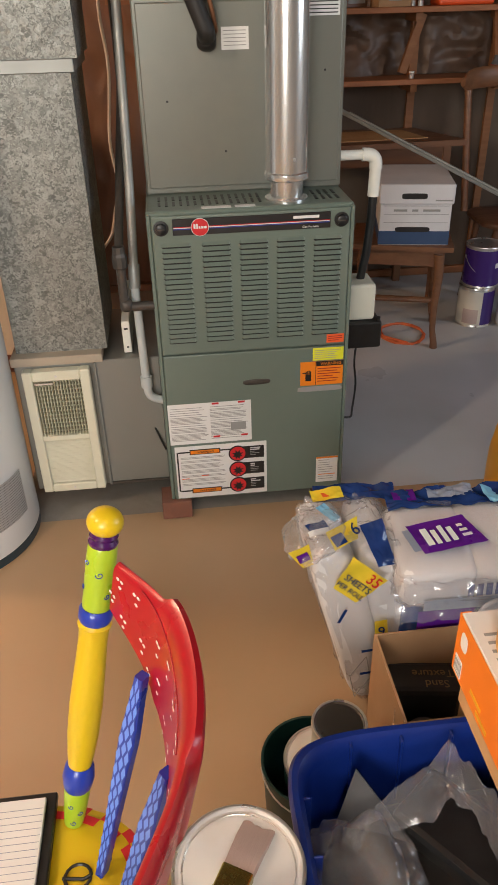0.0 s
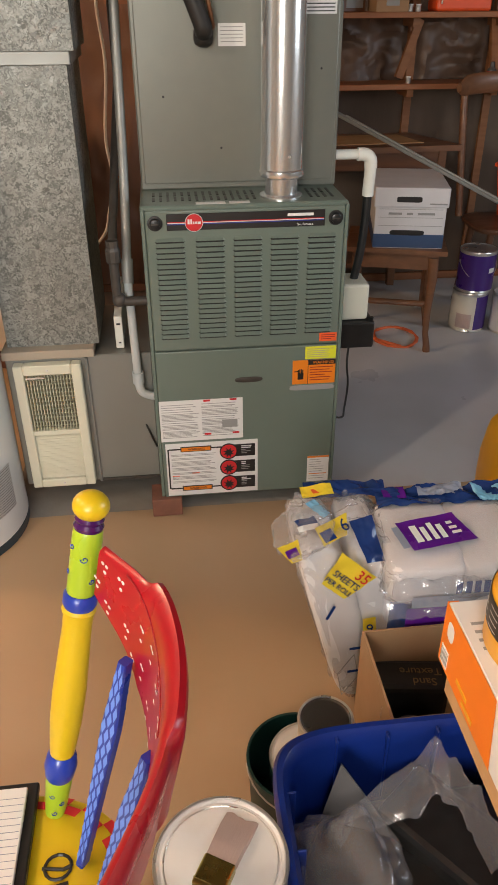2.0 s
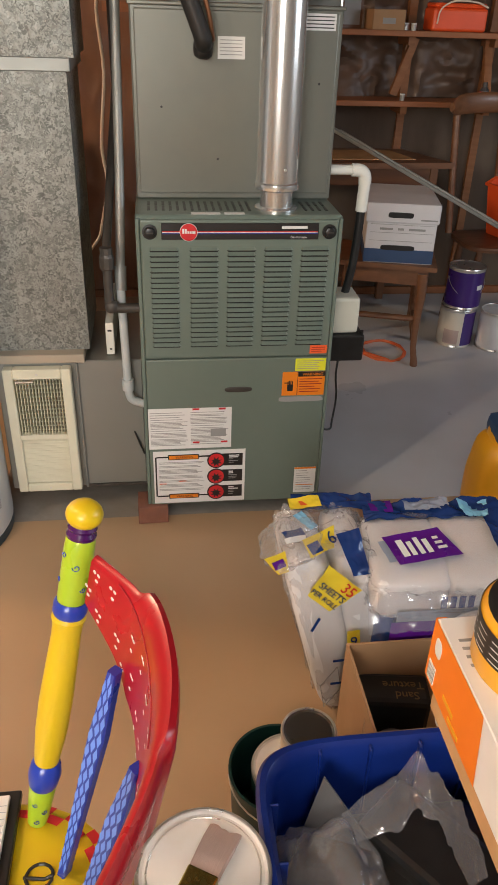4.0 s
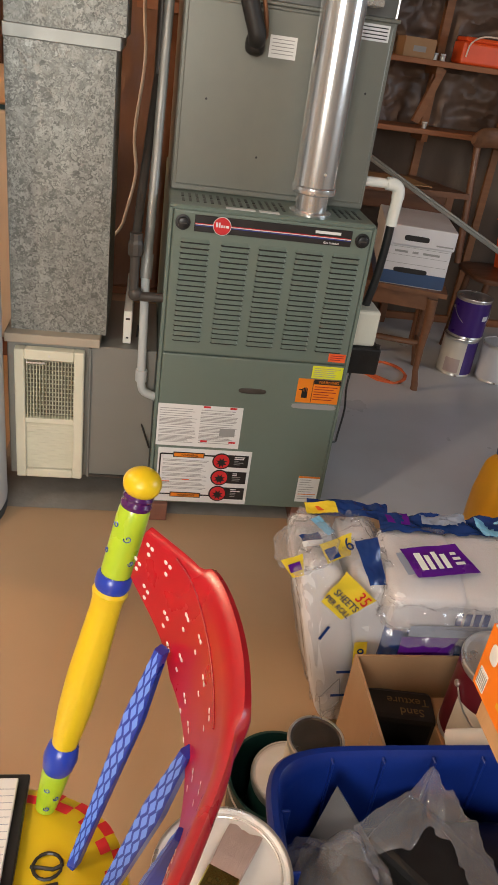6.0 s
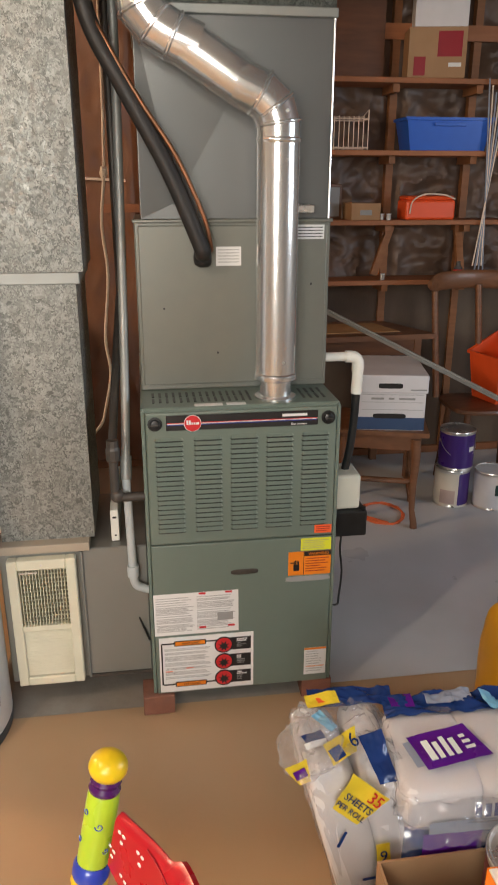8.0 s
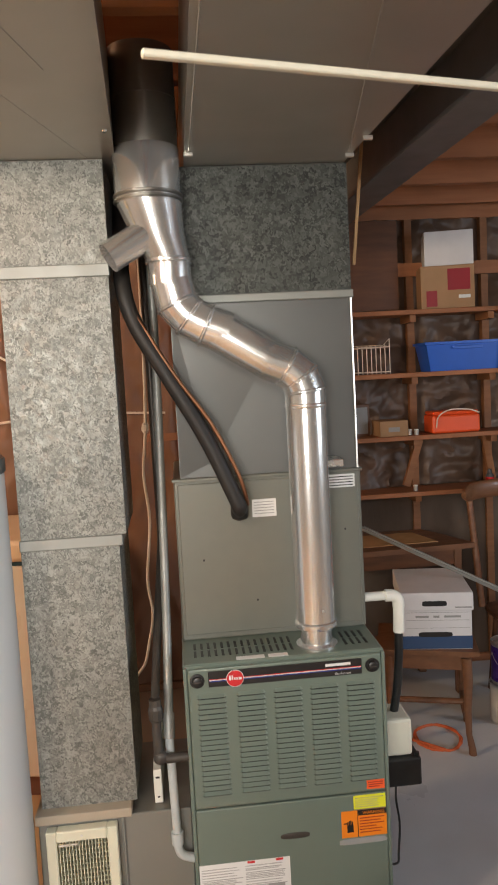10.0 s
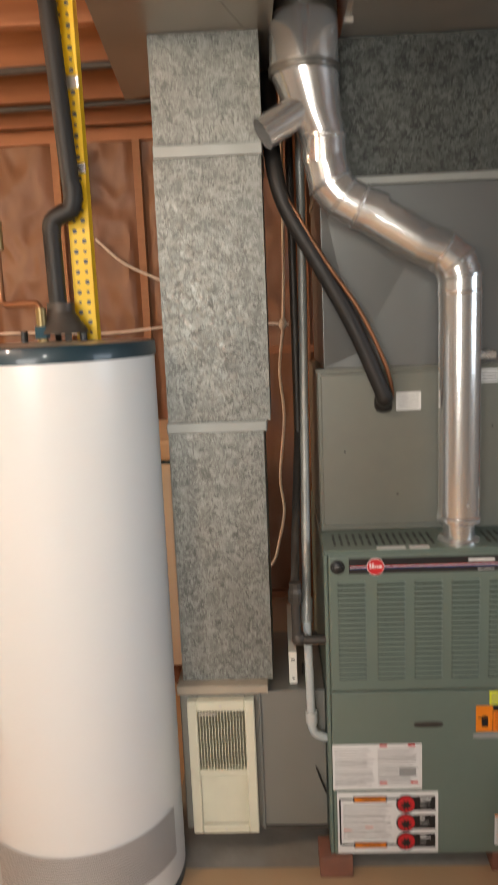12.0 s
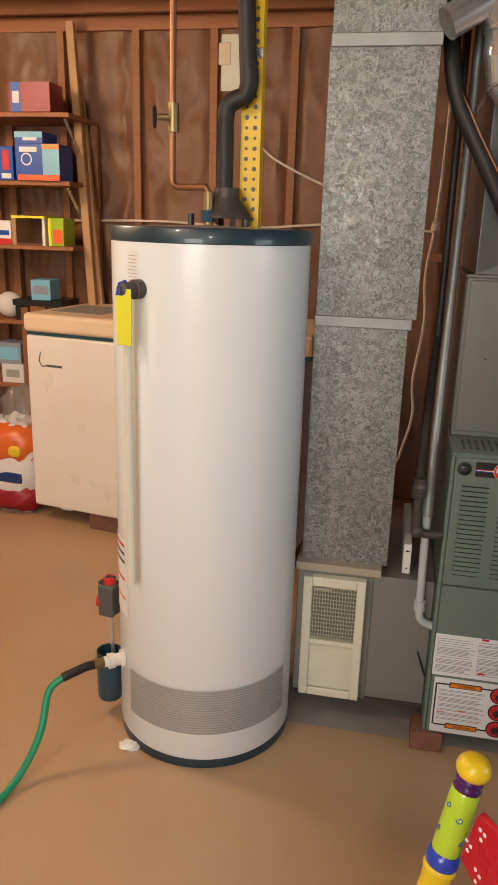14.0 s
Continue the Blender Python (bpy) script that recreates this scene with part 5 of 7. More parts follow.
part("run", tube([(-3.6, 1.15, 2.485), (-0.86, 1.02, 2.485)], 0.014, 12), "iron", pipe2, "", True)
part("run", tube([(-3.6, 1.6, 2.485), (-0.7, 1.5, 2.485)], 0.012, 12), "iron", pipe2, "", True)
rd = tagged(part("round_duct", tube([(-0.34, -0.35, 2.56), (-0.19, -0.35, 2.56)], 0.06, 28), "galv", None, "", True), "short round galvanised duct between the trunks", "duct")

# ---- east end: beam, shelves, table, stool, cans ----
beam = based("steel_beam", "grey painted steel I-beam under the joists", "beam", (0.5, 1.0, 2.29))
bm_m = pose(0.47, 1.3, 0, 0, 0, 2.5)
part("bottom_flange", box(-0.065, 0.065, -5.4, 0.78, 2.295, 2.309, 0.002, m=bm_m), "beam", beam)
part("top_flange", box(-0.065, 0.065, -5.4, 0.78, 2.481, 2.495, 0.002, m=bm_m), "beam", beam)
part("web", box(-0.005, 0.005, -5.4, 0.78, 2.309, 2.481, m=bm_m), "beam", beam)
strap = tagged(part("lath_strip", tube([(0.426, 0.6, 2.50), (0.375, 0.6, 2.03)], 0.007, 4), "board"), "thin pale wooden lath hanging beside the plenum", "strip")

shelves = based("wall_shelving", "rough pine shelves on brackets across the stud wall", "shelf", (1.4, 1.95, 1.0))
for z in (1.03, 1.325, 1.65, 1.97):
    part("shelf_board", box(0.2, 3.4, 1.86, 2.068, z - 0.024, z, 0.002), "wood_x", shelves)
    for x in (0.55, 1.0, 1.42, 2.0, 2.6):
        part("cleat", box(x - 0.016, x + 0.016, 1.9, 2.068, z - 0.06, z - 0.024), "wood", shelves)
part("back_rail", box(0.2, 3.4, 2.052, 2.068, 2.16, 2.23), "wood_x", shelves)
for x, t2 in ((1.0, 6), (1.42, -3)):
    part("brace", box(-0.018, 0.018, -0.014, 0.014, -0.13, 0.13, m=pose(x, 1.98, 1.17, 0, t2 * 3, 0)), "wood", shelves)
panel = tagged(part("dark_panel", box(0.62, 0.97, 2.03, 2.068, 1.985, 2.45), "darkwood"), "dark wooden panel between shelf and plate", "panel")
carton("moving_carton", "brown cardboard carton with red printed marks on the top shelf", 1.06, 1.33, 1.865, 2.045, 1.97, 2.185, "card", ((0.5, 0.92, 0.42, 0.92, "box_red"), (0.1, 0.3, 0.05, 0.42, "box_red"), (0.7, 0.92, 0.22, 0.3, "paper")), -11)
carton("white_carton", "plain white carton stacked on a brown one", 1.09, 1.335, 1.875, 2.045, 2.1875, 2.36, "file_white", (), -14)
binm = thing("storage_bin", "bright blue plastic bin on the shelf", "bin", at=(1.27, 1.955, 1.65))
bm = bmesh.new()
prof = [(0.19, 0.075, 0.0), (0.215, 0.09, 0.135), (0.225, 0.098, 0.137), (0.225, 0.098, 0.15), (0.208, 0.084, 0.15), (0.185, 0.07, 0.012)]
rows = []
for a, b, z in prof:
    rows.append([bm.verts.new((sx * a, sy * b, z)) for sx, sy in ((-1, -1), (1, -1), (1, 1), (-1, 1))])
for a, b in zip(rows, rows[1:]):
    bridge(bm, a, b)
bm.faces.new(rows[0])
bm.faces.new(rows[-1])
part("tub", bm, "bin_blue", binm)
part("rim_handle", box(-0.08, 0.08, -0.104, -0.096, 0.11, 0.125, 0.002), "bin_blue", binm)
tb = thing("toolbox", "small orange-red plastic toolbox with a wire handle", "toolbox", at=(1.21, 1.95, 1.325))
part("case", box(-0.13, 0.13, -0.07, 0.07, 0.0, 0.095, 0.012, 3), "toolbox_red", tb)
part("cover", box(-0.125, 0.125, -0.065, 0.065, 0.095, 0.115, 0.01, 2), "toolbox_red", tb)
part("handle", tube([(-0.11, -0.072, 0.03), (-0.10, -0.08, 0.09), (-0.04, -0.08, 0.122), (0.06, -0.08, 0.12), (0.12, -0.08, 0.1)], 0.004, 8, steps=4), "wire_white", tb)
carton("small_carton", "faded brown carton on the shelf", 0.80, 0.95, 1.88, 2.04, 1.325, 1.405, "card", ((0.3, 0.7, 0.3, 0.6, "ink"),))
ob = thing("picture_frame", "small framed picture leaning on the shelf", "picture frame", at=(0.72, 1.98, 1.325), turn=20)
part("frame", box(-0.06, 0.06, -0.006, 0.006, 0, 0.17, 0.002), "darkwood", ob)
part("sheet", box(-0.045, 0.045, -0.0075, -0.006, 0.015, 0.155), "ink", ob)
jar = thing("glass_jar", "small glass jar on the shelf edge", "jar", at=(1.0, 1.9, 1.325), group="shelf jars")
part("jar", lathe([(0.012, 0), (0.012, 0.02), (0.010, 0.024)], 14), "can_steel", jar)
part("lid", lathe([(0.0125, 0.024), (0.0125, 0.03)], 14), "paper", jar)
copy_thing(jar, pose(0.97, 1.92, 1.325))
copy_thing(jar, pose(0.985, 1.9, 1.03))
bask = thing("wire_basket", "white wire dish rack on the shelf", "basket", at=(0.79, 1.95, 1.65))
for i in range(8):
    x = -0.09 + 0.024 * i
    part("wire", tube([(x, -0.06, 0.0), (x, -0.06, 0.15 + (0.03 if i == 7 else 0)), (x, 0.06, 0.15)], 0.0024, 6), "wire_white", bask)
for z in (0.012, 0.14):
    part("rim_wire", tube([(-0.09, -0.06, z), (0.08, -0.06, z), (0.08, 0.06, z), (-0.09, 0.06, z), (-0.09, -0.06, z)], 0.0028, 6), "wire_white", bask)
rods = based("hanging_rods", "bundle of thin pale rods and cords hanging by the shelves", "rods", (1.47, 1.84, 1.1))
for k in range(6):
    part("rod", tube([(1.44 + 0.02 * k, 1.845, 1.97 - 0.03 * (k % 3)), (1.50 - 0.012 * k, 1.84, 1.05 + 0.05 * (k % 2))], 0.004, 6), "wire_white" if k % 2 else "film_grey", rods)
bot = thing("spray_bottle", "small bottle with red band on the low shelf", "bottle", at=(1.40, 1.92, 1.03))
part("bottle", lathe([(0.022, 0), (0.022, 0.05), (0.012, 0.065), (0.01, 0.085)], 16), "grey_board", bot)
part("band", lathe([(0.0225, 0.02), (0.0225, 0.045)], 16), "red", bot)

desk = based("work_table", "low wooden table with an inset top panel", "table", (0.9, 1.75, 0))
part("tabletop", prism([(0.36, 1.62), (1.205, 1.665), (1.06, 2.05), (0.36, 2.05)], 0.762, 0.788), "oak", desk)
part("inset_panel", prism([(0.55, 1.72), (1.04, 1.74), (0.98, 1.98), (0.55, 1.98)], 0.788, 0.791), "board", desk)
for x, y in ((0.42, 1.68), (1.12, 1.70), (0.42, 2.0), (1.02, 2.0)):
    part("leg", box(x - 0.02, x + 0.02, y - 0.02, y + 0.02, 0.004, 0.762, 0.003), "oak", desk)
part("apron", box(0.44, 1.10, 1.685, 1.70, 0.68, 0.762), "darkwood", desk)
part("low_shelf", box(0.4, 1.05, 1.72, 2.02, 0.20, 0.22), "oak", desk)
rod = tagged(part("metal_angle", tube([(0.56, 1.5, 0.955), (1.62, 1.02, 0.435)], 0.011, 6), "conduit"), "long grey metal angle leaning across the table", "metal bar")
part("lip", box(-0.006, 0.006, -0.6, 0.6, 0.008, 0.014, m=Matrix.Translation((1.09, 1.26, 0.695)) @ (Vector((1.06, -0.48, -0.52)).to_track_quat("Y", "Z").to_matrix().to_4x4())), "conduit", rod)

wch = based("wooden_chair", "old wooden chair with a curved top rail beside the table", "chair", (1.4, 1.6, 0))
crest = smooth_path([(1.15, 1.66, 1.03), (1.24, 1.72, 1.04), (1.40, 1.75, 1.045), (1.56, 1.73, 1.04), (1.68, 1.67, 1.03)], 6)
bm = bmesh.new()
rows = []
for i, q in enumerate(crest):
    k = 2 * i / (len(crest) - 1) - 1
    hh = 0.045 * (1 - abs(k) ** 8 * 0.6)
    d = (crest[min(i + 1, len(crest) - 1)] - crest[max(i - 1, 0)]).normalized()
    rows.append(ring(bm, q, Vector((-d.y, d.x, 0)) * (0.014 / hh), Vector((0, 0, 1)), hh, 16))
for a, b in zip(rows, rows[1:]):
    bridge(bm, a, b)
bm.faces.new(rows[0])
bm.faces.new(rows[-1])
part("top_rail", bm, "oak", wch, "broad curved crest board", True)
for x in (1.20, 1.43, 1.60):
    part("back_post", tube([(x, 1.72, 1.02), (x + 0.03, 1.66, 0.46)], 0.017, 10), "oak", wch, "", True)
part("seat", lump((1.46, 1.56, 0.445), (0.22, 0.18, 0.02), 4, 28, 10), "darkwood", wch, "", True)
for x, y in ((1.32, 1.45), (1.62, 1.45), (1.32, 1.68), (1.62, 1.68)):
    part("leg", tube([(x, y, 0.44), (x + (0.03 if x > 1.4 else -0.03), y + (0.03 if y > 1.4 else -0.03), 0.004)], 0.017, 10), "darkwood", wch, "", True)
rcl = thing("plastic_tub", "bright orange-red plastic tub on the old chair", "tub", at=(1.51, 1.57, 0.4655), turn=14)
bm = bmesh.new()
rows = []
for a, b, z in ((0.075, 0.09, 0.0), (0.095, 0.115, 0.22), (0.105, 0.125, 0.222), (0.105, 0.125, 0.235), (0.09, 0.11, 0.235), (0.07, 0.085, 0.012)):
    rows.append([bm.verts.new((sx * a, sy * b, z + (0.1 if z > 0.2 and sx > 0 else 0))) for sx, sy in ((-1, -1), (1, -1), (1, 1), (-1, 1))])
for a, b in zip(rows, rows[1:]):
    bridge(bm, a, b)
bm.faces.new(rows[0])
bm.faces.new(rows[-1])
part("tub", bm, "toolbox_red", rcl)
part("rim_wire", tube([(-0.105, -0.126, 0.236), (0.105, -0.126, 0.336)], 0.005, 8), "paper", rcl, "pale rim edge")

stool = based("small_table", "small antique table with curved legs holding a file box", "table", (0.78, 1.28, 0))
part("tabletop", prism([(0.56, 1.205), (0.968, 1.07), (1.06, 1.40), (0.66, 1.53)], 0.446, 0.466), "oak", stool)
part("apron", prism([(0.60, 1.22), (0.945, 1.105), (1.02, 1.38), (0.68, 1.49)], 0.375, 0.446), "oak", stool)


def cabriole(x, y, dx, dy):
    pts = [(x, y, 0.43, 0.024), (x + dx * 0.3, y + dy * 0.3, 0.33, 0.021), (x + dx * 0.1, y + dy * 0.1, 0.2, 0.016), (x + dx * 0.25, y + dy * 0.25, 0.09, 0.0135), (x + dx * 0.9, y + dy * 0.9, 0.03, 0.016), (x + dx, y + dy, 0.005, 0.017)]
    bm = bmesh.new()
    rows = [ring(bm, Vector(p[:3]), Vector((1, 0, 0)), Vector((0, 1, 0)), p[3], 12) for p in pts]
    for a, b in zip(rows, rows[1:]):
        bridge(bm, a, b)
    bm.faces.new(rows[0])
    bm.faces.new(rows[-1])
    return bm


for x, y, dx, dy in ((0.925, 1.115, 0.012, -0.02), (1.0, 1.37, 0.03, 0.02), (0.625, 1.235, -0.02, -0.02), (0.70, 1.47, -0.02, 0.02)):
    part("leg", cabriole(x, y, dx, dy), "oak", stool, "", True)
part("stretcher", tube([(0.925, 1.12, 0.16), (1.0, 1.37, 0.16)], 0.012, 10), "oak", stool)
part("stretcher", tube([(0.66, 1.35, 0.17), (0.97, 1.25, 0.17)], 0.014, 10), "oak", stool)

fb = thing("file_box", "white cardboard file box with a lid and a blue base band", "box", at=(0.812, 1.142, 0.4665), turn=-12)
part("carton", box(-0.146, 0.146, 0.0, 0.38, 0.0, 0.225, 0.003), "file_white", fb)
lidp = part("lid", box(-0.153, 0.153, -0.009, 0.388, 0.172, 0.252, 0.005, 2), "file_white", fb, "white lift-off lid")
part("base_band", box(-0.1465, 0.1465, -0.0012, 0.0, 0.004, 0.06), "file_blue", fb, "blue printed base band")
part("base_band", box(-0.1472, -0.146, 0.0, 0.378, 0.004, 0.06), "file_blue", fb)
part("hand_hole", lump((-0.01, -0.0095, 0.205), (0.052, 0.001, 0.0115), 6, 20, 8), "black", fb, "dark hand hole")
part("print_bar", box(0.075, 0.145, -0.0096, -0.009, 0.185, 0.191), "ink", fb)
for k in range(3):
    part("rule_line", box(-0.13, 0.135, -0.0018, -0.0012, 0.163 - 0.034 * k, 0.1645 - 0.034 * k), "ink", fb)
for x0, x1 in ((-0.09, -0.035), (-0.015, 0.01), (0.03, 0.1)):
    part("handwriting_bar", box(x0, x1, -0.002, -0.0012, 0.141, 0.15), "ink", fb)
part("emblem", lump((-0.008, -0.002, 0.067), (0.072, 0.0012, 0.011), 5, 24, 8), "blackink", fb)


def paint_can(name, label, at, r, hh, mat, lid_mat="can_steel", wrap=None, group="", bail=True, turn=0, panel=None):
    """A metal paint can: body with rolled rims, plug lid, paper wrap and wire bail."""
    ob = thing(name, label, "paint can", group, at=at, turn=turn)
    part("body", lathe([(r - 0.002, 0), (r + 0.0015, 0.001), (r + 0.0015, 0.005), (r, 0.007), (r, hh - 0.007), (r + 0.0022, hh - 0.005), (r + 0.0022, hh - 0.001), (r - 0.001, hh), (r - 0.003, hh - 0.012), (0.0, hh - 0.012)], 48, caps=True), mat, ob, "", True)
    ld = part("lid", lathe([(r - 0.001, hh - 0.0005), (r - 0.003, hh + 0.0012), (r - 0.008, hh - 0.001), (r - 0.011, hh - 0.0035), (r - 0.016, hh - 0.0035), (r - 0.019, hh - 0.001), (0.0, hh - 0.001)], 48), lid_mat, ob, "", True)
    part("rim", lathe([(r - 0.004, hh - 0.0005), (r - 0.002, hh + 0.003), (r + 0.001, hh + 0.003), (r + 0.0024, hh - 0.001)], 48, caps=False), "can_steel", ob, "rolled metal rim", True)
    if wrap:
        part("wrap", lathe([(r + 0.0006, 0.012), (r + 0.0006, hh - 0.014)], 48, caps=False), wrap, ob, "printed paper wrap", True)
    if panel:
        a0, a1, z0, z1, mt = panel
        part("label_panel", grid(14, 2, lambda u, v: ((r + 0.0012) * math.sin(radians(a0 + (a1 - a0) * u)), -(r + 0.0012) * math.cos(radians(a0 + (a1 - a0) * u)), hh * (z0 + (z1 - z0) * v))), mt, ob, "", True)
    if bail:
        part("bail", tube([((r + 0.004) * math.cos(t), -(r + 0.005) * 0.75 * math.sin(t) - 0.01, hh * 0.72 - 0.075 * math.sin(t)) for t in [math.pi * k / 14 for k in range(15)]], 0.0017, 6), "can_steel", ob, "wire bail handle")
        for sx in (-1, 1):
            part("ear", lathe([(0.007, 0), (0.007, 0.004)], 12, at=(sx * (r + 0.0005), 0, hh * 0.72), axis=(sx, 0, 0)), "can_steel", ob)
    return ob


low = paint_can("paint_can", "gallon paint can with white and purple label on the floor", (1.222, 1.36, 0.0045), 0.083, 0.188, "can_steel", wrap="can_label", bail=False, panel=(0, 80, 0.07, 0.93, "can_purple"))
part("colour_patch", grid(10, 2, lambda u, v: (0.0848 * math.sin(radians(-60 + 50 * u)), -0.0848 * math.cos(radians(-60 + 50 * u)), 0.02 + 0.07 * v)), "bristle", low, "peach colour patch", True)
paint_can("paint_can", "purple gallon paint can stacked on another can", (1.232, 1.362, 0.196), 0.083, 0.19, "can_steel", "can_steel", wrap="can_purple", panel=(20, 45, 0.5, 0.62, "paper"))
paint_can("paint_can", "white gallon paint can with a green label panel", (1.40, 1.30, 0.0045), 0.083, 0.185, "can_steel", "lid_white", wrap="file_white", bail=False, panel=(-12, 50, 0.42, 0.72, "can_green"))
cord = tagged(part("extension_cable", tube([(0.84 + (0.10 + 0.006 * math.sin(k)) * math.cos(k * 0.4), 1.26 + (0.12 + 0.005 * math.cos(2 * k)) * math.sin(k * 0.4), 0.011 + 0.0025 * math.sin(k * 0.9)) for k in range(44)] + [(0.5, 1.5, 0.009), (0.3, 1.6, 0.009)], 0.0048, 8), "cord_orange", None, "", True), "coiled orange extension cord on the floor", "cord")

# ---- painted chair ----
chair = based("painted_chair", "hand-painted wooden chair in red, yellow, blue and green", "chair", (-0.5, -1.4, 0))
TOP, BASE = Vector((-0.3085, -1.19, 0.905)), Vector((-0.404, -1.26, 0.448))


def turned_post(top, base):
    """A turned back post in painted lengths, from its ball to the seat."""
    ax = (base - top).normalized()
    ln = (base - top).length
    tops = part("post_top", lathe([(0.0165, ln * 0.066), (0.0175, ln * 0.075), (0.018, ln * 0.10), (0.0175, ln * 0.24), (0.017, ln * 0.25)], 28, at=top, axis=ax), "chair_green", chair, "lime green turned length with blue swirls", True)
    part("finial", lathe([(0.0215 * math.sin(k * math.pi / 12), -0.0165 + 0.018 - 0.018 * math.cos(k * math.pi / 12)) for k in range(13)], 28, at=top + ax * 0.001, axis=ax, caps=False), "chair_yellow", chair, "yellow ball finial", True)
    part("neck", lathe([(0.015, ln * 0.03), (0.0172, ln * 0.04), (0.0155, ln * 0.048), (0.0178, ln * 0.058), (0.0165, ln * 0.068)], 28, at=top, axis=ax), "chair_purple", chair, "dark purple neck", True)
    part("ring", lathe([(0.018, ln * 0.248), (0.0205, ln * 0.256), (0.0208, ln * 0.28), (0.0185, ln * 0.292)], 28, at=top, axis=ax), "chair_blue", chair, "blue ring", True)
    part("shaft", lathe([(0.0185, ln * 0.29), (0.021, ln * 0.30), (0.0185, ln * 0.318), (0.0178, ln * 0.35), (0.0195, ln * 0.45), (0.0212, ln * 0.56), (0.0205, ln * 0.66), (0.0175, ln * 0.74), (0.0155, ln * 0.778)], 28, at=top, axis=ax), "chair_yellow", chair, "yellow swelling shaft", True)
    part("ring", lathe([(0.014, ln * 0.772), (0.019, ln * 0.785), (0.0215, ln * 0.82), (0.019, ln * 0.855), (0.016, ln * 0.868)], 28, at=top, axis=ax), "chair_blue", chair, "blue bead", True)
    part("post_foot", lathe([(0.0168, ln * 0.862), (0.0175, ln * 0.88), (0.0145, ln * 0.97), (0.013, ln)], 28, at=top, axis=ax), "chair_green", chair, "lime green foot of the post", True)
    u = ax.orthogonal().normalized()
    v = ax.cross(u)
    for s, a, rad in ((0.11, -60, 0.0045), (0.135, 0, 0.005), (0.185, -75, 0.0045), (0.20, 40, 0.004), (0.91, -20, 0.004), (0.935, 30, 0.004), (0.97, 0, 0.004)):
        face = Vector((math.sin(radians(a)), -math.cos(radians(a)), 0.1))
        face = (face - ax * face.dot(ax)).normalized()
        side = ax.cross(face)
        c = top + ax * (ln * s) + face * (0.0181 if s < 0.5 else 0.0165)
        part("swirl", tube([c + (side * math.cos(k * 0.7) + ax * math.sin(k * 0.7)) * rad * (1 - k / 13) for k in range(11)], 0.0006, 5), "chair_blue", tops)
    return tops


turned_post(TOP, BASE)
turned_post(Vector((-0.335, -1.715, 0.921)), Vector((-0.401, -1.57, 0.448)))

PLAN = smooth_path([(-0.300, -1.208, 0), (-0.256, -1.272, 0), (-0.236, -1.325, 0), (-0.229, -1.40, 0), (-0.238, -1.475, 0), (-0.262, -1.54, 0), (-0.300, -1.62, 0), (-0.335, -1.69, 0)], 8)


def rail_point(u, v, out):
    """A point on the crest rail: u along it, v up it, out through its thickness."""
    k = u * (len(PLAN) - 1)
    i = min(int(k), len(PLAN) - 2)
    p = PLAN[i].lerp(PLAN[i + 1], k - i) + Vector((0.001, -0.013, -0.004))
    d = (PLAN[i + 1] - PLAN[i]).normalized()
    nrm = Vector((-d.y, d.x, 0))
    mid = 1 - abs(2 * u - 1)
    z0 = 0.796 - 0.058 * min(1, mid * 2.2)
    z1 = 0.864 + 0.005 * min(1, mid * 2.5)
    z = z0 + (z1 - z0) * v
    q = p + nrm * out
    return Vector((q.x - (0.88 - z) * 0.2, q.y, z))


bm = bmesh.new()
rows = []
N = 64
for i in range(N + 1):
    u = i / N
    raised = max(0.0, min(1.0, (u - 0.165) / 0.02, (0.56 - u) / 0.02))
    th = 0.015 + 0.0075 * raised
    sec = [(0.0, 0.02), (0.002, 0.0), (th - 0.003, 0.0), (th, 0.04), (th, 0.84), (th - 0.0015, 0.91), (th - 0.0045, 0.97), (th * 0.5, 1.0), (0.0045, 0.985), (0.0012, 0.94), (0.0, 0.88)]
    rows.append([bm.verts.new(rail_point(u, v * (1 + 0.05 * raised * min(1, o / 0.01)) if v > 0.9 else v, o)) for o, v in sec])
for a, b in zip(rows, rows[1:]):
    bridge(bm, a, b)
bm.faces.new(rows[0])
bm.faces.new(rows[-1])
rail = part("crest_rail", bm, "chair_red", chair, "glossy red curved crest rail with white dots", True)
part("rail_groove", tube([rail_point(0.10 + 0.4 * k / 20, 0.95 - 0.25 * math.sin(k / 20 * 1.6), -0.0004) for k in range(21)], 0.0009, 6), "box_red", rail)
spots = [(0.005, 0.35), (0.025, 0.75), (0.083, 0.75), (0.05, 0.17), (0.125, 0.25), (0.2, 0.55), (0.29, 0.6), (0.17, 0.08), (0.24, 0.25), (0.367, 0.5), (0.325, 0.12), (0.385, 0.1), (0.45, 0.55), (0.5, 0.2), (0.58, 0.5), (0.66, 0.25), (0.75, 0.6), (0.85, 0.3)]
for u, v in spots:
    for du, dv in ((-0.006, 0.05), (0.008, 0.045), (0.004, -0.075)):
        c = rail_point(u + du, v + dv, -0.0003)
        d = (rail_point(u + du + 0.01, v + dv, 0) - c).normalized()
        nrm = Vector((d.y, -d.x, 0)).normalized()
        part("dot", lathe([(0.0028, 0), (0.0025, 0.0006)], 10, at=c, axis=nrm), "chair_white", rail)


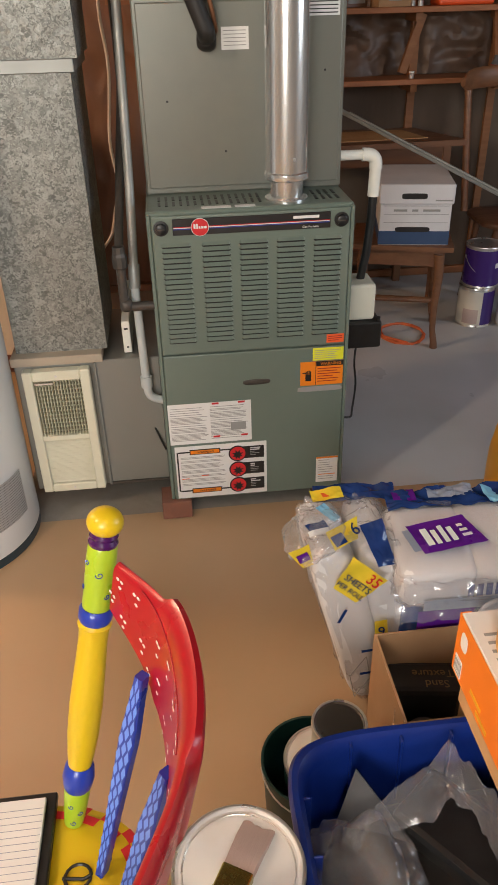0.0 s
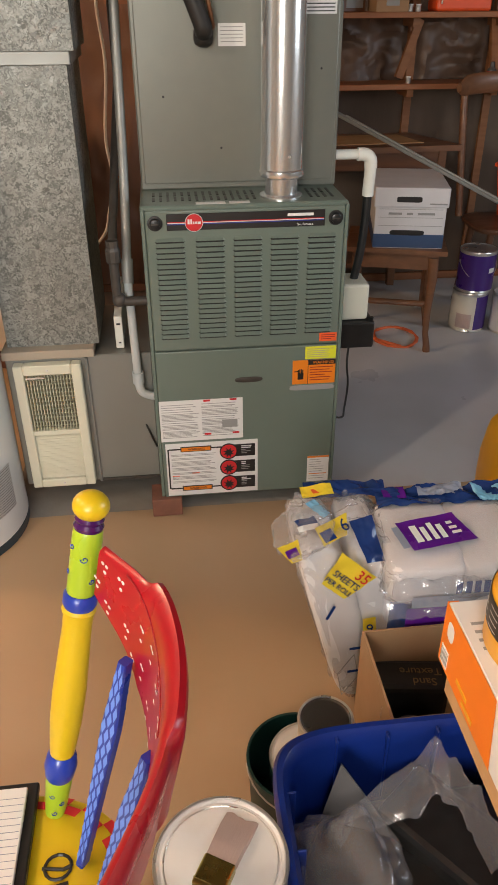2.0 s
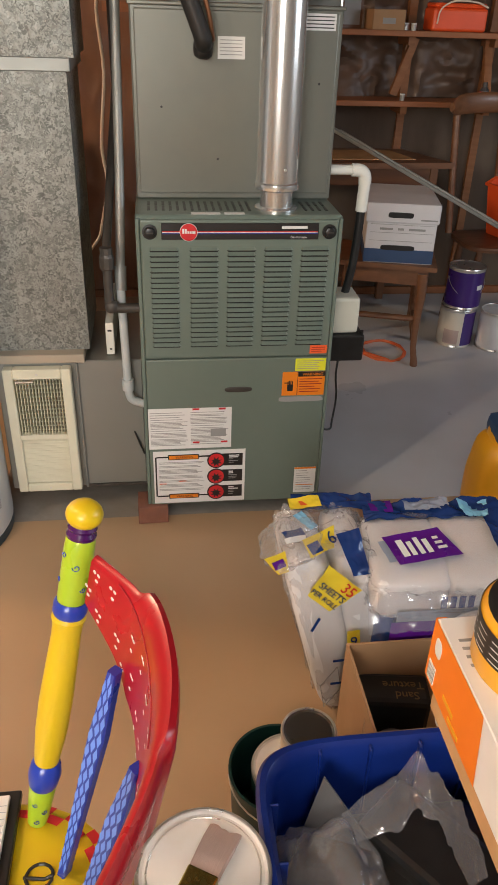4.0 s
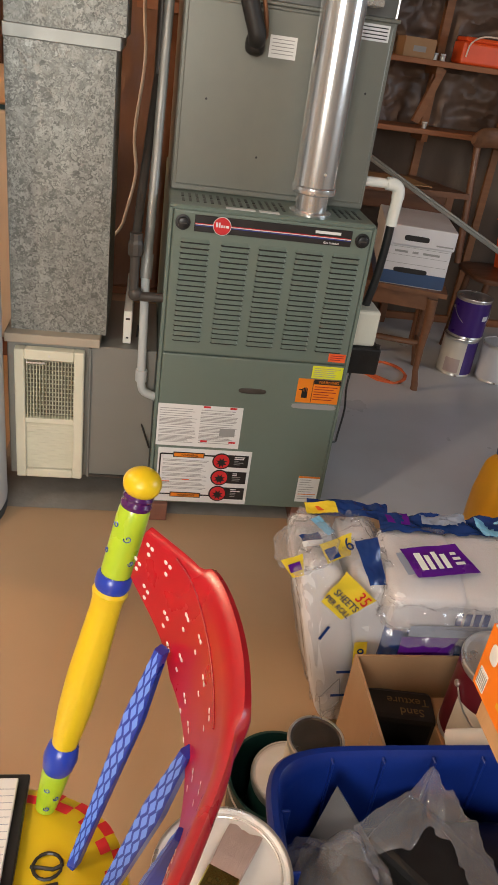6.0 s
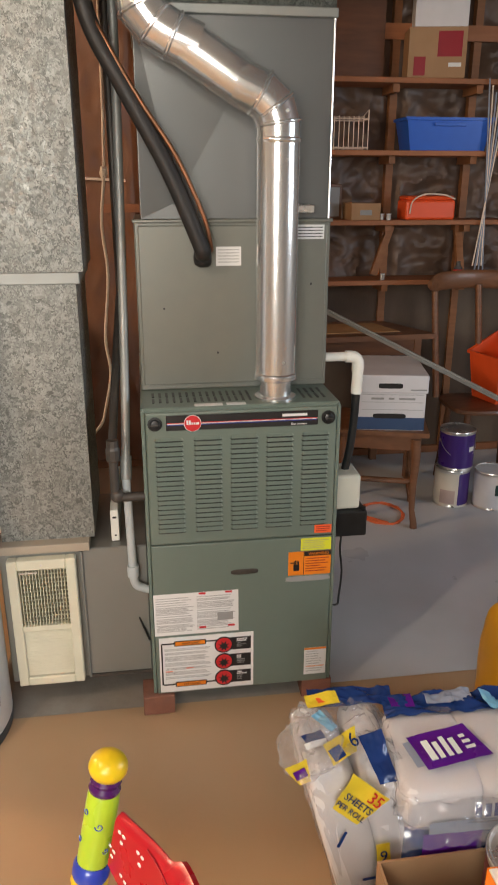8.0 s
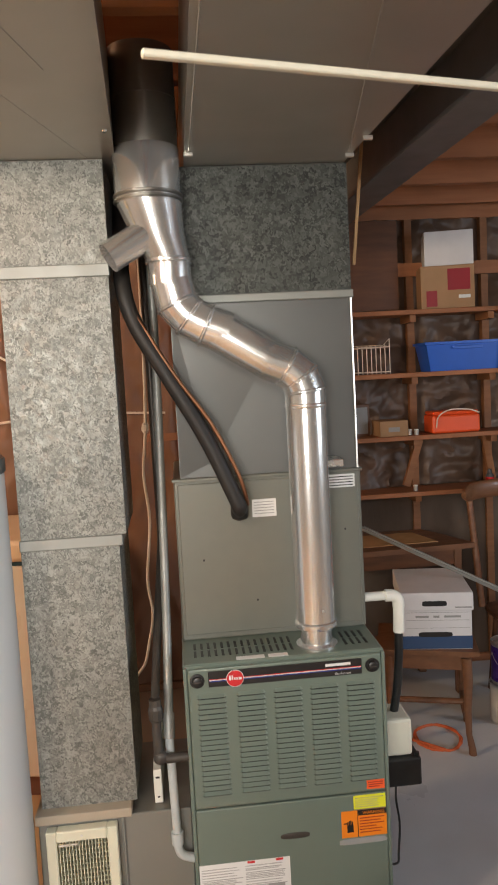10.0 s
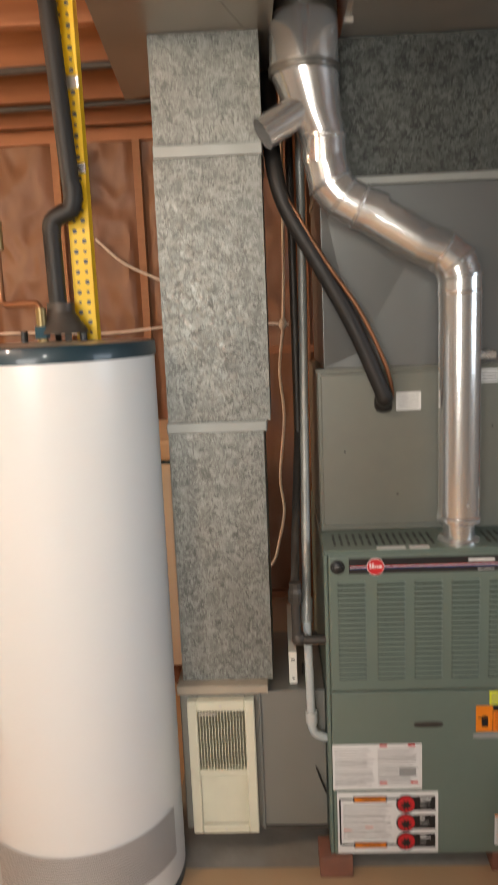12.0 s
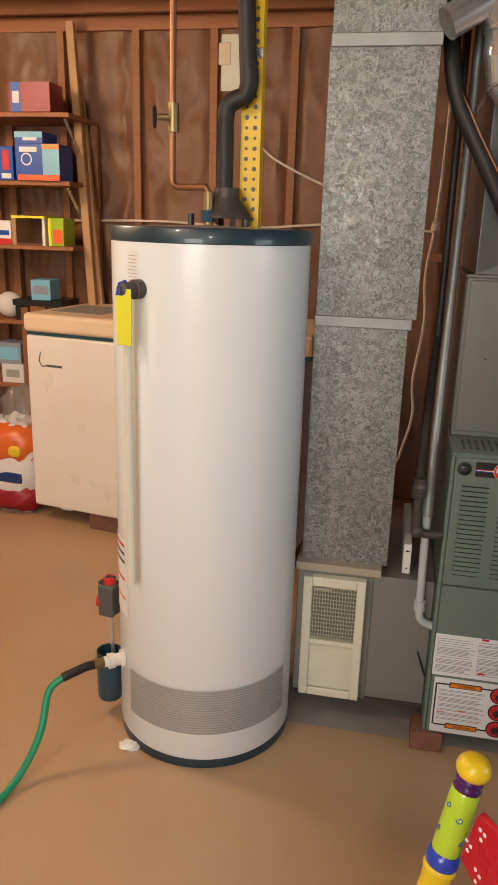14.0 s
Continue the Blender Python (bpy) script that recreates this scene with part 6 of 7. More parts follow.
def arrow_slat(top, base, across):
    ax = base - top
    ln = ax.length
    ax.normalize()
    side = Vector(across) - ax * ax.dot(Vector(across))
    side.normalize()
    nrm = ax.cross(side).normalized()
    if nrm.x > 0:
        nrm = -nrm
    prof = [(0.0, 0.006), (0.12, 0.008), (0.27, 0.0112), (0.31, 0.0112), (0.55, 0.0092), (0.85, 0.0068), (1.0, 0.006)]
    bm = bmesh.new()
    rows = []
    for s, w in prof:
        c = top + ax * (ln * s)
        rows.append([bm.verts.new(c + side * (w * a) + nrm * (0.0075 * b)) for a, b in ((-1, -0.7), (-0.8, -1), (0.8, -1), (1, -0.7), (1, 0.7), (0.8, 1), (-0.8, 1), (-1, 0.7))])
    for a, b in zip(rows, rows[1:]):
        bridge(bm, a, b)
    bm.faces.new(rows[0])
    bm.faces.new(rows[-1])
    ob = part("back_slat", bm, "chair_blue", chair, "blue arrow-shaped slat with light blue diamonds")
    width = lambda s: next(w0 + (w1 - w0) * (s - s0) / (s1 - s0) for (s0, w0), (s1, w1) in zip(prof, prof[1:]) if s <= s1)
    bm = bmesh.new()
    n = 26
    for k in range(n):
        s = 0.03 + 0.94 * k / n
        w = width(s)
        for j in (-1, 0, 1):
            if (k + j) % 2:
                continue
            for face in (1, -1):
                c = top + ax * (ln * s) + side * (w * 0.58 * j) + nrm * (0.0079 * face)
                bm.faces.new([bm.verts.new(c + ax * (0.0118 * p) + side * (w * 0.32 * q)) for p, q in ((1, 0), (0, 1), (-1, 0), (0, -1))])
    part("diamond_pattern", bm, "chair_light_blue", ob, "light blue painted diamonds")


arrow_slat(Vector((-0.279, -1.303, 0.77)), Vector((-0.362, -1.335, 0.447)), (0.80, -0.6, 0))
arrow_slat(Vector((-0.254, -1.417, 0.757)), Vector((-0.346, -1.415, 0.447)), (0.66, -0.75, 0))
arrow_slat(Vector((-0.262, -1.508, 0.77)), Vector((-0.349, -1.473, 0.447)), (-0.4, -0.9, 0))


def seat_ring(k, f, z):
    t = 2 * math.pi * k / 96
    c, s = math.cos(t), math.sin(t)
    return (-0.523 + 0.232 * f * math.copysign(abs(c) ** (2 / 3), c), -1.413 + 0.187 * f * math.copysign(abs(s) ** (2 / 3), s), z)


bm = bmesh.new()
rows = [[bm.verts.new(seat_ring(k, f, z)) for k in range(96)] for f, z in ((0.93, 0.418), (0.985, 0.424), (1.0, 0.435), (0.985, 0.446), (0.96, 0.449), (0.5, 0.447))]
for a, b in zip(rows, rows[1:]):
    bridge(bm, a, b)
bm.faces.new(rows[0])
bm.faces.new(rows[-1])
seat = part("seat", bm, "chair_yellow", chair, "yellow seat with a red checked border", True)
bm = bmesh.new()
for row, (f0, f1) in enumerate(((0.985, 0.93), (0.93, 0.875))):
    for k in range(96):
        if (k // 2 + row) % 2:
            continue
        za, zb = (0.4475, 0.4496) if row == 0 else (0.4496, 0.4494)
        bm.faces.new([bm.verts.new(Vector(seat_ring(kk, f, z)) + Vector((0, 0, 0.0006))) for kk, f, z in ((k, f0, za), (k + 1, f0, za), (k + 1, f1, zb), (k, f1, zb))])
part("checked_border", bm, "red", seat, "red painted checks")
part("lettering_loop", tube([(-0.392 + 0.017 * math.cos(k * 0.42), -1.338 + 0.016 * math.sin(k * 0.42), 0.4496) for k in range(16)] + [(-0.385, -1.342, 0.4496), (-0.412, -1.338, 0.4496)], 0.0022, 6), "blackink", seat, "black brushed loop")
words("lettering", "lay", 0.048, "blackink", seat, pose(-0.405, -1.386, 0.4494, 0, 0, -78))
for x, y in ((-0.37, -1.28), (-0.37, -1.52), (-0.66, -1.28), (-0.66, -1.52)):
    part("leg", tube([(x, y, 0.425), (x + (0.04 if x > -0.5 else -0.04), y + (0.03 if y > -1.4 else -0.03), 0.0)], (0.02, 0.014), 14), "chair_blue", chair, "blue turned leg", True)
pad = based("writing_pad", "white ruled writing pad in a black folder on the chair seat", "notepad", (-0.55, -1.33, 0.45))
part("folder", box(-0.70, -0.428, -1.46, -1.222, 0.4505, 0.463, 0.002), "black", pad, "black folder cover")
part("paper", box(-0.69, -0.441, -1.455, -1.234, 0.463, 0.4705, 0.001), "paper", pad, "white ruled sheet")
for k in range(22):
    part("rule_line", box(-0.69, -0.443, -1.45 + 0.0095 * k, -1.4494 + 0.0095 * k, 0.4705, 0.4709), "film_grey", pad)

# ---- cans and pails on the floor ----
pail = thing("pail", "dark open metal pail holding a paint can", "pail", at=(-0.02, -1.018, 0))
part("wall", lathe([(0.087, 0.0), (0.094, 0.165), (0.097, 0.168), (0.097, 0.174), (0.092, 0.174), (0.091, 0.165), (0.0855, 0.006), (0.0, 0.006)], 48, caps=True), "can_green", pail, "", True)
part("bail", tube([(-0.097 * math.cos(t), -0.102 * math.sin(t), 0.165 - 0.02 * math.sin(t)) for t in [math.pi * k / 16 for k in range(17)]], 0.0018, 6), "can_steel", pail, "wire handle")
paint_can("paint_can", "gallon paint can with a pale lid and green wrap", (0.0, -1.018, 0.0065), 0.072, 0.165, "can_steel", "lid_white", wrap="can_green", bail=False)
q = paint_can("quart_can", "small quart can with a dark metal lid and cream label", (0.026, -1.028, 0.1745), 0.049, 0.108, "can_steel", "can_lid_dark", wrap="can_label", bail=False)
part("label_bar", grid(10, 2, lambda u, v: (0.0517 * math.sin(radians(-60 + 45 * u)), -0.0517 * math.cos(radians(-60 + 45 * u)), 0.05 + 0.02 * v)), "brass", q, "", True)
part("label_bar", grid(8, 2, lambda u, v: (0.0517 * math.sin(radians(-14 + 30 * u)), -0.0517 * math.cos(radians(-14 + 30 * u)), 0.04 + 0.014 * v)), "red", q, "", True)
stand = thing("lower_pail", "grey metal pail standing under a paint can", "pail", at=(-0.186, -1.364, 0))
part("wall", lathe([(0.075, 0.0), (0.085, 0.276), (0.0, 0.278)], 40), "can_steel", stand, "", True)
big = paint_can("paint_can", "paint can with pale metal lid under a brush", (-0.186, -1.364, 0.279), 0.084, 0.19, "can_steel", "lid_white", wrap="can_label", bail=False)
part("inner_rim", lathe([(0.07, 0.1885), (0.0725, 0.1905), (0.075, 0.1885)], 48, caps=False), "can_steel", big, "", True)
for k in range(7):
    part("stamp_line", box(0.012, 0.05 - 0.006 * (k % 3), -0.02 - 0.006 * k, -0.0185 - 0.006 * k, 0.189, 0.1894), "bristle", big)
brush = thing("paint_brush", "used flat paint brush with brass ferrule and pale bristles", "brush")
brush.matrix_basis = pose(-0.193, -1.385, 0.473, 0, 0, -30) @ Matrix.Diagonal((0.74, 0.95, 0.9, 1))
bm = bmesh.new()
rows = []
for y, w, z0, z1 in ((0.012, 0.026, 0.002, 0.018), (0.035, 0.0275, 0.002, 0.016), (0.06, 0.0295, 0.001, 0.011), (0.082, 0.030, 0.0, 0.004)):
    rows.append([bm.verts.new((sx * w, y + (0.003 * math.sin(7 * i) if y > 0.08 else 0), z)) for i, (sx, z) in enumerate([(-1 + 2 * k / 12, z1) for k in range(13)] + [(1 - 2 * k / 12, z0) for k in range(13)])])
for a, b in zip(rows, rows[1:]):
    bridge(bm, a, b)
bm.faces.new(rows[0])
bm.faces.new(rows[-1])
part("bristles", bm, "bristle", brush, "pale pinkish bristles")
fer = part("ferrule", box(-0.028, 0.028, -0.028, 0.014, 0.0, 0.02, 0.003, 2), "ferrule", brush, "tarnished brass ferrule")
part("crimp", box(-0.0285, 0.0285, -0.022, -0.019, -0.0005, 0.0205, 0.001), "ferrule", fer)
bm = bmesh.new()
rows = [[bm.verts.new((w * math.cos(2 * math.pi * k / 16), y, 0.0105 + h2 * math.sin(2 * math.pi * k / 16))) for k in range(16)] for y, w, h2 in ((-0.026, 0.025, 0.0095), (-0.045, 0.021, 0.0095), (-0.075, 0.011, 0.009), (-0.11, 0.010, 0.008), (-0.15, 0.014, 0.0075), (-0.165, 0.008, 0.005))]
for a, b in zip(rows, rows[1:]):
    bridge(bm, a, b)
bm.faces.new(rows[0])
bm.faces.new(rows[-1])
part("handle", bm, "darkwood", brush, "dark wooden handle", True)

# ---- blue tote with plastic bags ----
tote = thing("storage_tote", "royal blue plastic storage tote full of plastic bags", "tote", at=(0.19, -1.302, 0))


def tote_ring(bm, a, b, z, n=72):
    out = []
    for k in range(n):
        t = 2 * math.pi * k / n
        c, s = math.cos(t), math.sin(t)
        out.append(bm.verts.new((a * math.copysign(abs(c) ** 0.36, c), b * math.copysign(abs(s) ** 0.36, s), z)))
    return out


bm = bmesh.new()
rows = [tote_ring(bm, a, b, z) for a, b, z in ((0.235, 0.155, 0.002), (0.248, 0.166, 0.012), (0.265, 0.18, 0.335), (0.281, 0.196, 0.337), (0.286, 0.201, 0.345), (0.286, 0.201, 0.358), (0.281, 0.196, 0.366), (0.272, 0.187, 0.366), (0.264, 0.179, 0.355), (0.261, 0.176, 0.33), (0.245, 0.163, 0.02))]
for a, b in zip(rows, rows[1:]):
    bridge(bm, a, b)
bm.faces.new(rows[0])
bm.faces.new(rows[-1])
part("tub", bm, "bluebin", tote, "", True)
for x in (-0.17, -0.085, 0.0, 0.085, 0.17):
    part("rib", box(x - 0.002, x + 0.002, 0.166, 0.180, 0.20, 0.36, 0.0015), "bluebin", tote)
part("grip", box(-0.03, 0.0, 0.1795, 0.181, 0.345, 0.35, 0.0005), "black", tote)
for y in (-0.09, 0.0, 0.09):
    part("rib", box(-0.265, -0.251, y - 0.002, y + 0.002, 0.20, 0.36, 0.0015), "bluebin", tote)


def crumpled(x0, x1, y0, y1, z, amp, seed, tilt=(0, 0), n=44, freq=2.0):
    """A loose draped sheet with soft folds."""
    def f(u, v):
        p = Vector((u * freq, v * freq, seed))
        w = 0.8 - 1.9 * abs(noise.noise(p)) + 0.55 * (0.6 - 1.6 * abs(noise.noise(p * 2.2 + Vector((3, 1, 0))))) + 0.12 * noise.noise(p * 6)
        e = min(1, 4 * min(u, 1 - u, v, 1 - v))
        j = 0.025 * noise.noise(Vector((u * 3, v * 3, seed + 9)))
        return (x0 + (x1 - x0) * u + j, y0 + (y1 - y0) * v - j, z + amp * w * (0.5 + 0.5 * e) + tilt[0] * u + tilt[1] * v - 0.06 * (1 - e) ** 2)
    return grid(n, n, f)


tagged(part("plastic_bag", lump((0.0, -1.315, 0.262), (0.075, 0.105, 0.088), 2.4, 64, 48, 0.30, 1.7, 3.4, m=Matrix.Rotation(radians(90), 3, "Y")), "bag", None, "", True), "crumpled translucent white shopping bag in the tote", "plastic bag", "bags in the tote")
DRAPE_A = smooth_path([(0.035, -1.225, 0.34), (0.127, -1.186, 0.365), (0.172, -1.155, 0.368), (0.194, -1.19, 0.365), (0.218, -1.249, 0.355), (0.227, -1.338, 0.34)], 10)
DRAPE_B = smooth_path([(0.055, -1.25, 0.30), (0.125, -1.245, 0.318), (0.155, -1.222, 0.325), (0.182, -1.235, 0.322), (0.198, -1.275, 0.31), (0.20, -1.34, 0.295)], 10)


def drape(u, v):
    """The twisted bag's fold between its outer and inner edges."""
    k = u * (len(DRAPE_A) - 1.001)
    i = int(k)
    q = DRAPE_A[i].lerp(DRAPE_A[i + 1], k - i).lerp(DRAPE_B[i].lerp(DRAPE_B[i + 1], k - i), v)
    w = noise.noise(Vector((u * 9, v * 2.5, 1.7))) + 0.5 * noise.noise(Vector((u * 24, v * 5, 4.1)))
    return q + Vector((0.006 * w, 0.004 * w, 0.013 * w))


tagged(part("plastic_bag", grid(60, 14, drape), "bag", None, "", True), "white shopping bag twisted over a black case", "plastic bag", "bags in the tote")
tagged(part("plastic_bag", crumpled(0.10, 0.42, -1.47, -1.325, 0.30, 0.035, 7.7), "bag", None, "", True), "crumpled grey shopping bag in the tote", "plastic bag", "bags in the tote")
bm = bmesh.new()
plate_pts = [Vector(p) for p in ((0.016, -1.176, 0.362), (0.098, -1.254, 0.265), (-0.016, -1.194, 0.25))]
lift = (plate_pts[1] - plate_pts[0]).cross(plate_pts[2] - plate_pts[0]).normalized() * 0.003
lo, hi = [bm.verts.new(p) for p in plate_pts], [bm.verts.new(p + lift) for p in plate_pts]
bridge(bm, lo, hi)
bm.faces.new(lo)
bm.faces.new(hi)
tagged(part("grey_board", bm, "grey_board"), "thin grey board standing among the bags", "board")
blk = thing("black_case", "flat black plastic case among the bags", "case", at=(0.185, -1.275, 0.14), turn=-52)
part("shell", box(-0.12, 0.12, -0.06, 0.06, 0, 0.165, 0.012, 2), "black", blk)
part("lid_band", box(-0.122, 0.122, -0.062, 0.062, 0.12, 0.126), "grey_board", blk)
# black lump added so the gaps between the bags read as dark depth
tagged(part("filler_bag", lump((0.19, -1.302, 0.145), (0.235, 0.155, 0.125), 4, 30, 18, 0.05, 4, 3), "black", None, "", True), "black lump added under the bags to darken the tote inside", "bundle")

# ---- carton with supplies, towel and tissue packs ----
cbox = based("open_carton", "open brown cardboard carton of painting supplies", "carton", (0.3, -0.94, 0))
CX0, CX1, CY0, CY1, CZ = 0.138, 0.50, -1.055, -0.84, 0.298
part("side", box(CX0, CX0 + 0.005, CY0, CY1, 0.002, CZ), "card", cbox)
part("side", box(CX1 - 0.005, CX1, CY0, CY1, 0.002, CZ), "card", cbox)
part("side", box(CX0 + 0.005, CX1 - 0.005, CY1 - 0.005, CY1, 0.002, CZ), "card", cbox)
part("side", box(CX0 + 0.005, CX1 - 0.005, CY0, CY0 + 0.005, 0.002, CZ - 0.004), "card", cbox)
part("bottom", box(CX0 + 0.005, CX1 - 0.005, CY0 + 0.005, CY1 - 0.005, 0.002, 0.006), "card", cbox)
part("tape", box(CX0 - 0.0006, CX0, CY0 + 0.05, CY0 + 0.056, 0.1, CZ - 0.03), "film", cbox)
tex = thing("texture_carton", "black carton of sand texture paint additive", "carton", at=(0.235, -0.885, 0.0065), turn=-8)
part("carton", box(-0.075, 0.075, -0.04, 0.04, 0, 0.205, 0.012, 2), "black", tex)
words("lettering", "Sand", 0.026, "brass", tex, pose(0.025, -0.012, 0.2058, 0, 0, 180))
words("lettering", "Texture", 0.026, "brass", tex, pose(0.02, 0.014, 0.2058, 0, 0, 180))
tub2 = thing("plastic_cup", "small clear plastic tub in the carton", "tub", at=(0.215, -0.985, 0.0065))
part("tub", lathe([(0.03, 0), (0.038, 0.15), (0.036, 0.15), (0.028, 0.01)], 24), "film_grey", tub2, "", True)
part("cover", lathe([(0.04, 0.15), (0.04, 0.156), (0, 0.157)], 24), "grey_board", tub2)
base2 = carton("inner_carton", "small brown carton under a paint can", 0.30, 0.485, -1.04, -0.86, 0.0065, 0.2, "card")
wc = paint_can("paint_can", "maroon paint can with a pale label and wire handle", (0.385, -0.945, 0.202), 0.08, 0.185, "can_steel", "can_steel", wrap="can_maroon", panel=(-80, -20, 0.1, 0.6, "can_label"))
tagged(part("paper_roll", tube([(0.27, -1.03, 0.285), (0.40, -1.12, 0.40)], 0.018, 20), "paper", None, "", True), "short white cardboard tube leaning on the carton", "tube")

# paper towel pack: rolls under a clear printed wrapper
towels = based("paper_towel_pack", "clear wrapped pack of white paper towel rolls with yellow printing", "paper towels", (0.11, -0.66, 0))
SHEAR = Matrix(((1, 0, -0.26), (0, 1, 0), (0, 0, 1)))
for ix in (-0.05, 0.05):
    for iy in (-0.053, 0.053):
        body = lump((0.168 + ix, -0.665 + iy, 0.225), (0.052, 0.054, 0.222), 5, 26, 30, 0.03, 4.0, ix * 40 + iy * 9, m=SHEAR)
        part("roll", body, "tissue", towels, "soft white embossed paper towel roll", True)
part("wrapper", lump((0.168, -0.665, 0.232), (0.106, 0.110, 0.231), 6, 110, 90, 0.08, 9.0, 1.0, m=SHEAR), "film", towels, "crumpled clear plastic wrapper", True)
part("wrapper_ear", lump((0.035, -0.70, 0.455), (0.062, 0.075, 0.02), 2.2, 56, 28, 0.2, 3.2, 6.0, m=Matrix.Rotation(radians(-20), 3, "Y")), "film", towels, "loose end of the clear wrapper", True)


def patch(cx, cy, w, hh, mat, parent, m, bend=0.006, seed=0.0, n=10, taper=0.0, skew=0.0):
    """A printed area of a wrapper, creased, in the plane of m; taper narrows its lower edge, skew leans it."""
    def f(u, v):
        x, y2 = cx + (u - 0.5) * w * (1 - taper * (1 - v)) + skew * (v - 0.5) * hh, cy + (v - 0.5) * hh
        q = Vector((x * 24, y2 * 24, seed))
        return m @ Vector((x, y2, bend * (noise.noise(q) + 0.45 * (0.5 - abs(noise.noise(q * 2.7))))))
    return part("printed_patch", grid(n, n, f), mat, parent, "", True)


def face(x, z, rot, y=-0.785):
    """A plane on the front of the towel pack."""
    return pose(x, y, z, 84) @ pose(0, 0, 0, 0, 0, rot)


f35 = face(0.108, 0.405, -42, -0.80)
pt = patch(0, 0, 0.098, 0.078, "film_yellow", towels, f35, 0.006, 0, 14, 0.35)
words("lettering", "35", 0.033, "red", pt, f35 @ pose(0.022, 0.012, 0.007))
words("lettering", "SHEETS", 0.021, "film_blue", pt, f35 @ pose(0, -0.009, 0.006))
words("lettering", "PER ROLL", 0.0165, "film_blue", pt, f35 @ pose(-0.002, -0.028, 0.006))
topm = pose(0.094, -0.725, 0.468, 28, 0, 30)
tp = patch(0, 0, 0.085, 0.042, "film_yellow", towels, topm, 0.005, 2, 14, 0.25, 0.4)
words("lettering", "6", 0.04, "film_blue", tp, topm @ pose(0.026, -0.014, 0.006))
part("print_bar", box(-0.035, -0.006, -0.018, 0.006, 0.0045, 0.0052, m=topm), "film_blue", tp)
patch(0, 0, 0.045, 0.05, "film_yellow", towels, face(0.005, 0.447, 24, -0.76), 0.004, 3, 10, 0.5)
part("print_bar", box(-0.012, 0.012, -0.008, 0.012, 0.004, 0.0046, m=face(0.005, 0.447, 24, -0.76)), "film_purple", towels)
patch(0, 0, 0.048, 0.095, "film_blue", towels, pose(0.158, -0.758, 0.464, 30, 0, 12), 0.01, 4, 18, 0.15)
patch(0, 0, 0.03, 0.05, "box_cyan", towels, pose(0.075, -0.66, 0.476, 14, 0, 40), 0.01, 14, 14, 0.3)
patch(0, 0, 0.045, 0.03, "film_blue", towels, pose(0.045, -0.70, 0.472, 20, 0, 18), 0.012, 15, 14)
patch(0, 0, 0.05, 0.012, "paper", towels, pose(0.045, -0.716, 0.473, 24, 0, 18), 0.008, 16, 12)
patch(0, 0, 0.18, 0.05, "film_blue", towels, pose(0.15, -0.578, 0.464, 12, 0, -4), 0.016, 5, 36)
patch(0, 0, 0.07, 0.03, "film_yellow", towels, pose(0.085, -0.592, 0.474, 20, 0, 6), 0.01, 17, 16)
patch(0, 0, 0.045, 0.03, "redorange", towels, pose(0.095, -0.585, 0.472, 0, 0, 10), 0.006, 8)
f9 = face(0.172, 0.243, 4)
nine = patch(0, 0, 0.028, 0.06, "film_yellow", towels, f9, 0.002, 6)
words("lettering", "9", 0.034, "film_blue", nine, f9 @ pose(0, -0.008, 0.003))
fd = face(0.136, 0.1, -12, -0.777)
bm = bmesh.new()
for (ax0, ay0), (ax1, ay1) in (((-0.024, 0), (0, 0.058)), ((0, 0.058), (0.024, 0)), ((0.024, 0), (0, -0.058)), ((0, -0.058), (-0.024, 0))):
    tube([fd @ Vector((ax0, ay0, 0.001)), fd @ Vector((ax1, ay1, 0.001))], 0.001, 5, bm=bm)
part("outline_mark", bm, "ink", towels)
for k, (x0, z2) in enumerate(((0.15, 0.19), (0.15, 0.12), (0.085, 0.30))):
    part("print_bar", box(-0.018, 0.018, -0.003, 0.003, 0, 0.001, m=face(x0, z2, 4 + 60 * (k == 2))), "film_blue", towels)
lower_pack = based("blue_tissue_pack", "dark blue and purple wrapped tissue pack on the floor", "tissue pack", (0.36, -0.66, 0))
part("pack", lump((0.365, -0.665, 0.178), (0.155, 0.16, 0.178), 6, 36, 24, 0.03, 3, 4), "film_blue", lower_pack, "", True)
lpm = pose(0.36, -0.828, 0, 90)
patch(-0.07, 0.30, 0.12, 0.07, "film_purple", lower_pack, lpm, 0.003, 1)
patch(0.06, 0.31, 0.09, 0.05, "film_grey", lower_pack, lpm, 0.003, 2)
for k in range(3):
    part("print_bar", box(0.03, 0.1 - 0.015 * k, 0.285 + 0.016 * k, 0.292 + 0.016 * k, 0.004, 0.005, m=lpm), "paper", lower_pack)
patch(-0.01, 0.265, 0.2, 0.02, "film_grey", lower_pack, lpm, 0.003, 3)

tissue = based("bath_tissue_pack", "clear wrapped pack of white bath tissue with a purple label", "tissue pack", (0.34, -0.66, 0.36))
tm = pose(0.345, -0.735, 0.36, 4, -2, -4)
for i in range(2):
    body = lump(tm @ Vector((-0.072 + 0.144 * i, 0, 0.05)), (0.078, 0.108, 0.049), 7, 34, 20, 0.035, 4.0, i * 3.1, m=tm.to_3x3())
    part("roll", body, "tissue", tissue, "soft white bath tissue bundle", True)
part("wrapper", lump(tm @ Vector((0, 0, 0.05)), (0.156, 0.113, 0.053), 7, 120, 60, 0.075, 10.0, 2.0, m=tm.to_3x3()), "film", tissue, "crumpled clear plastic wrapper", True)
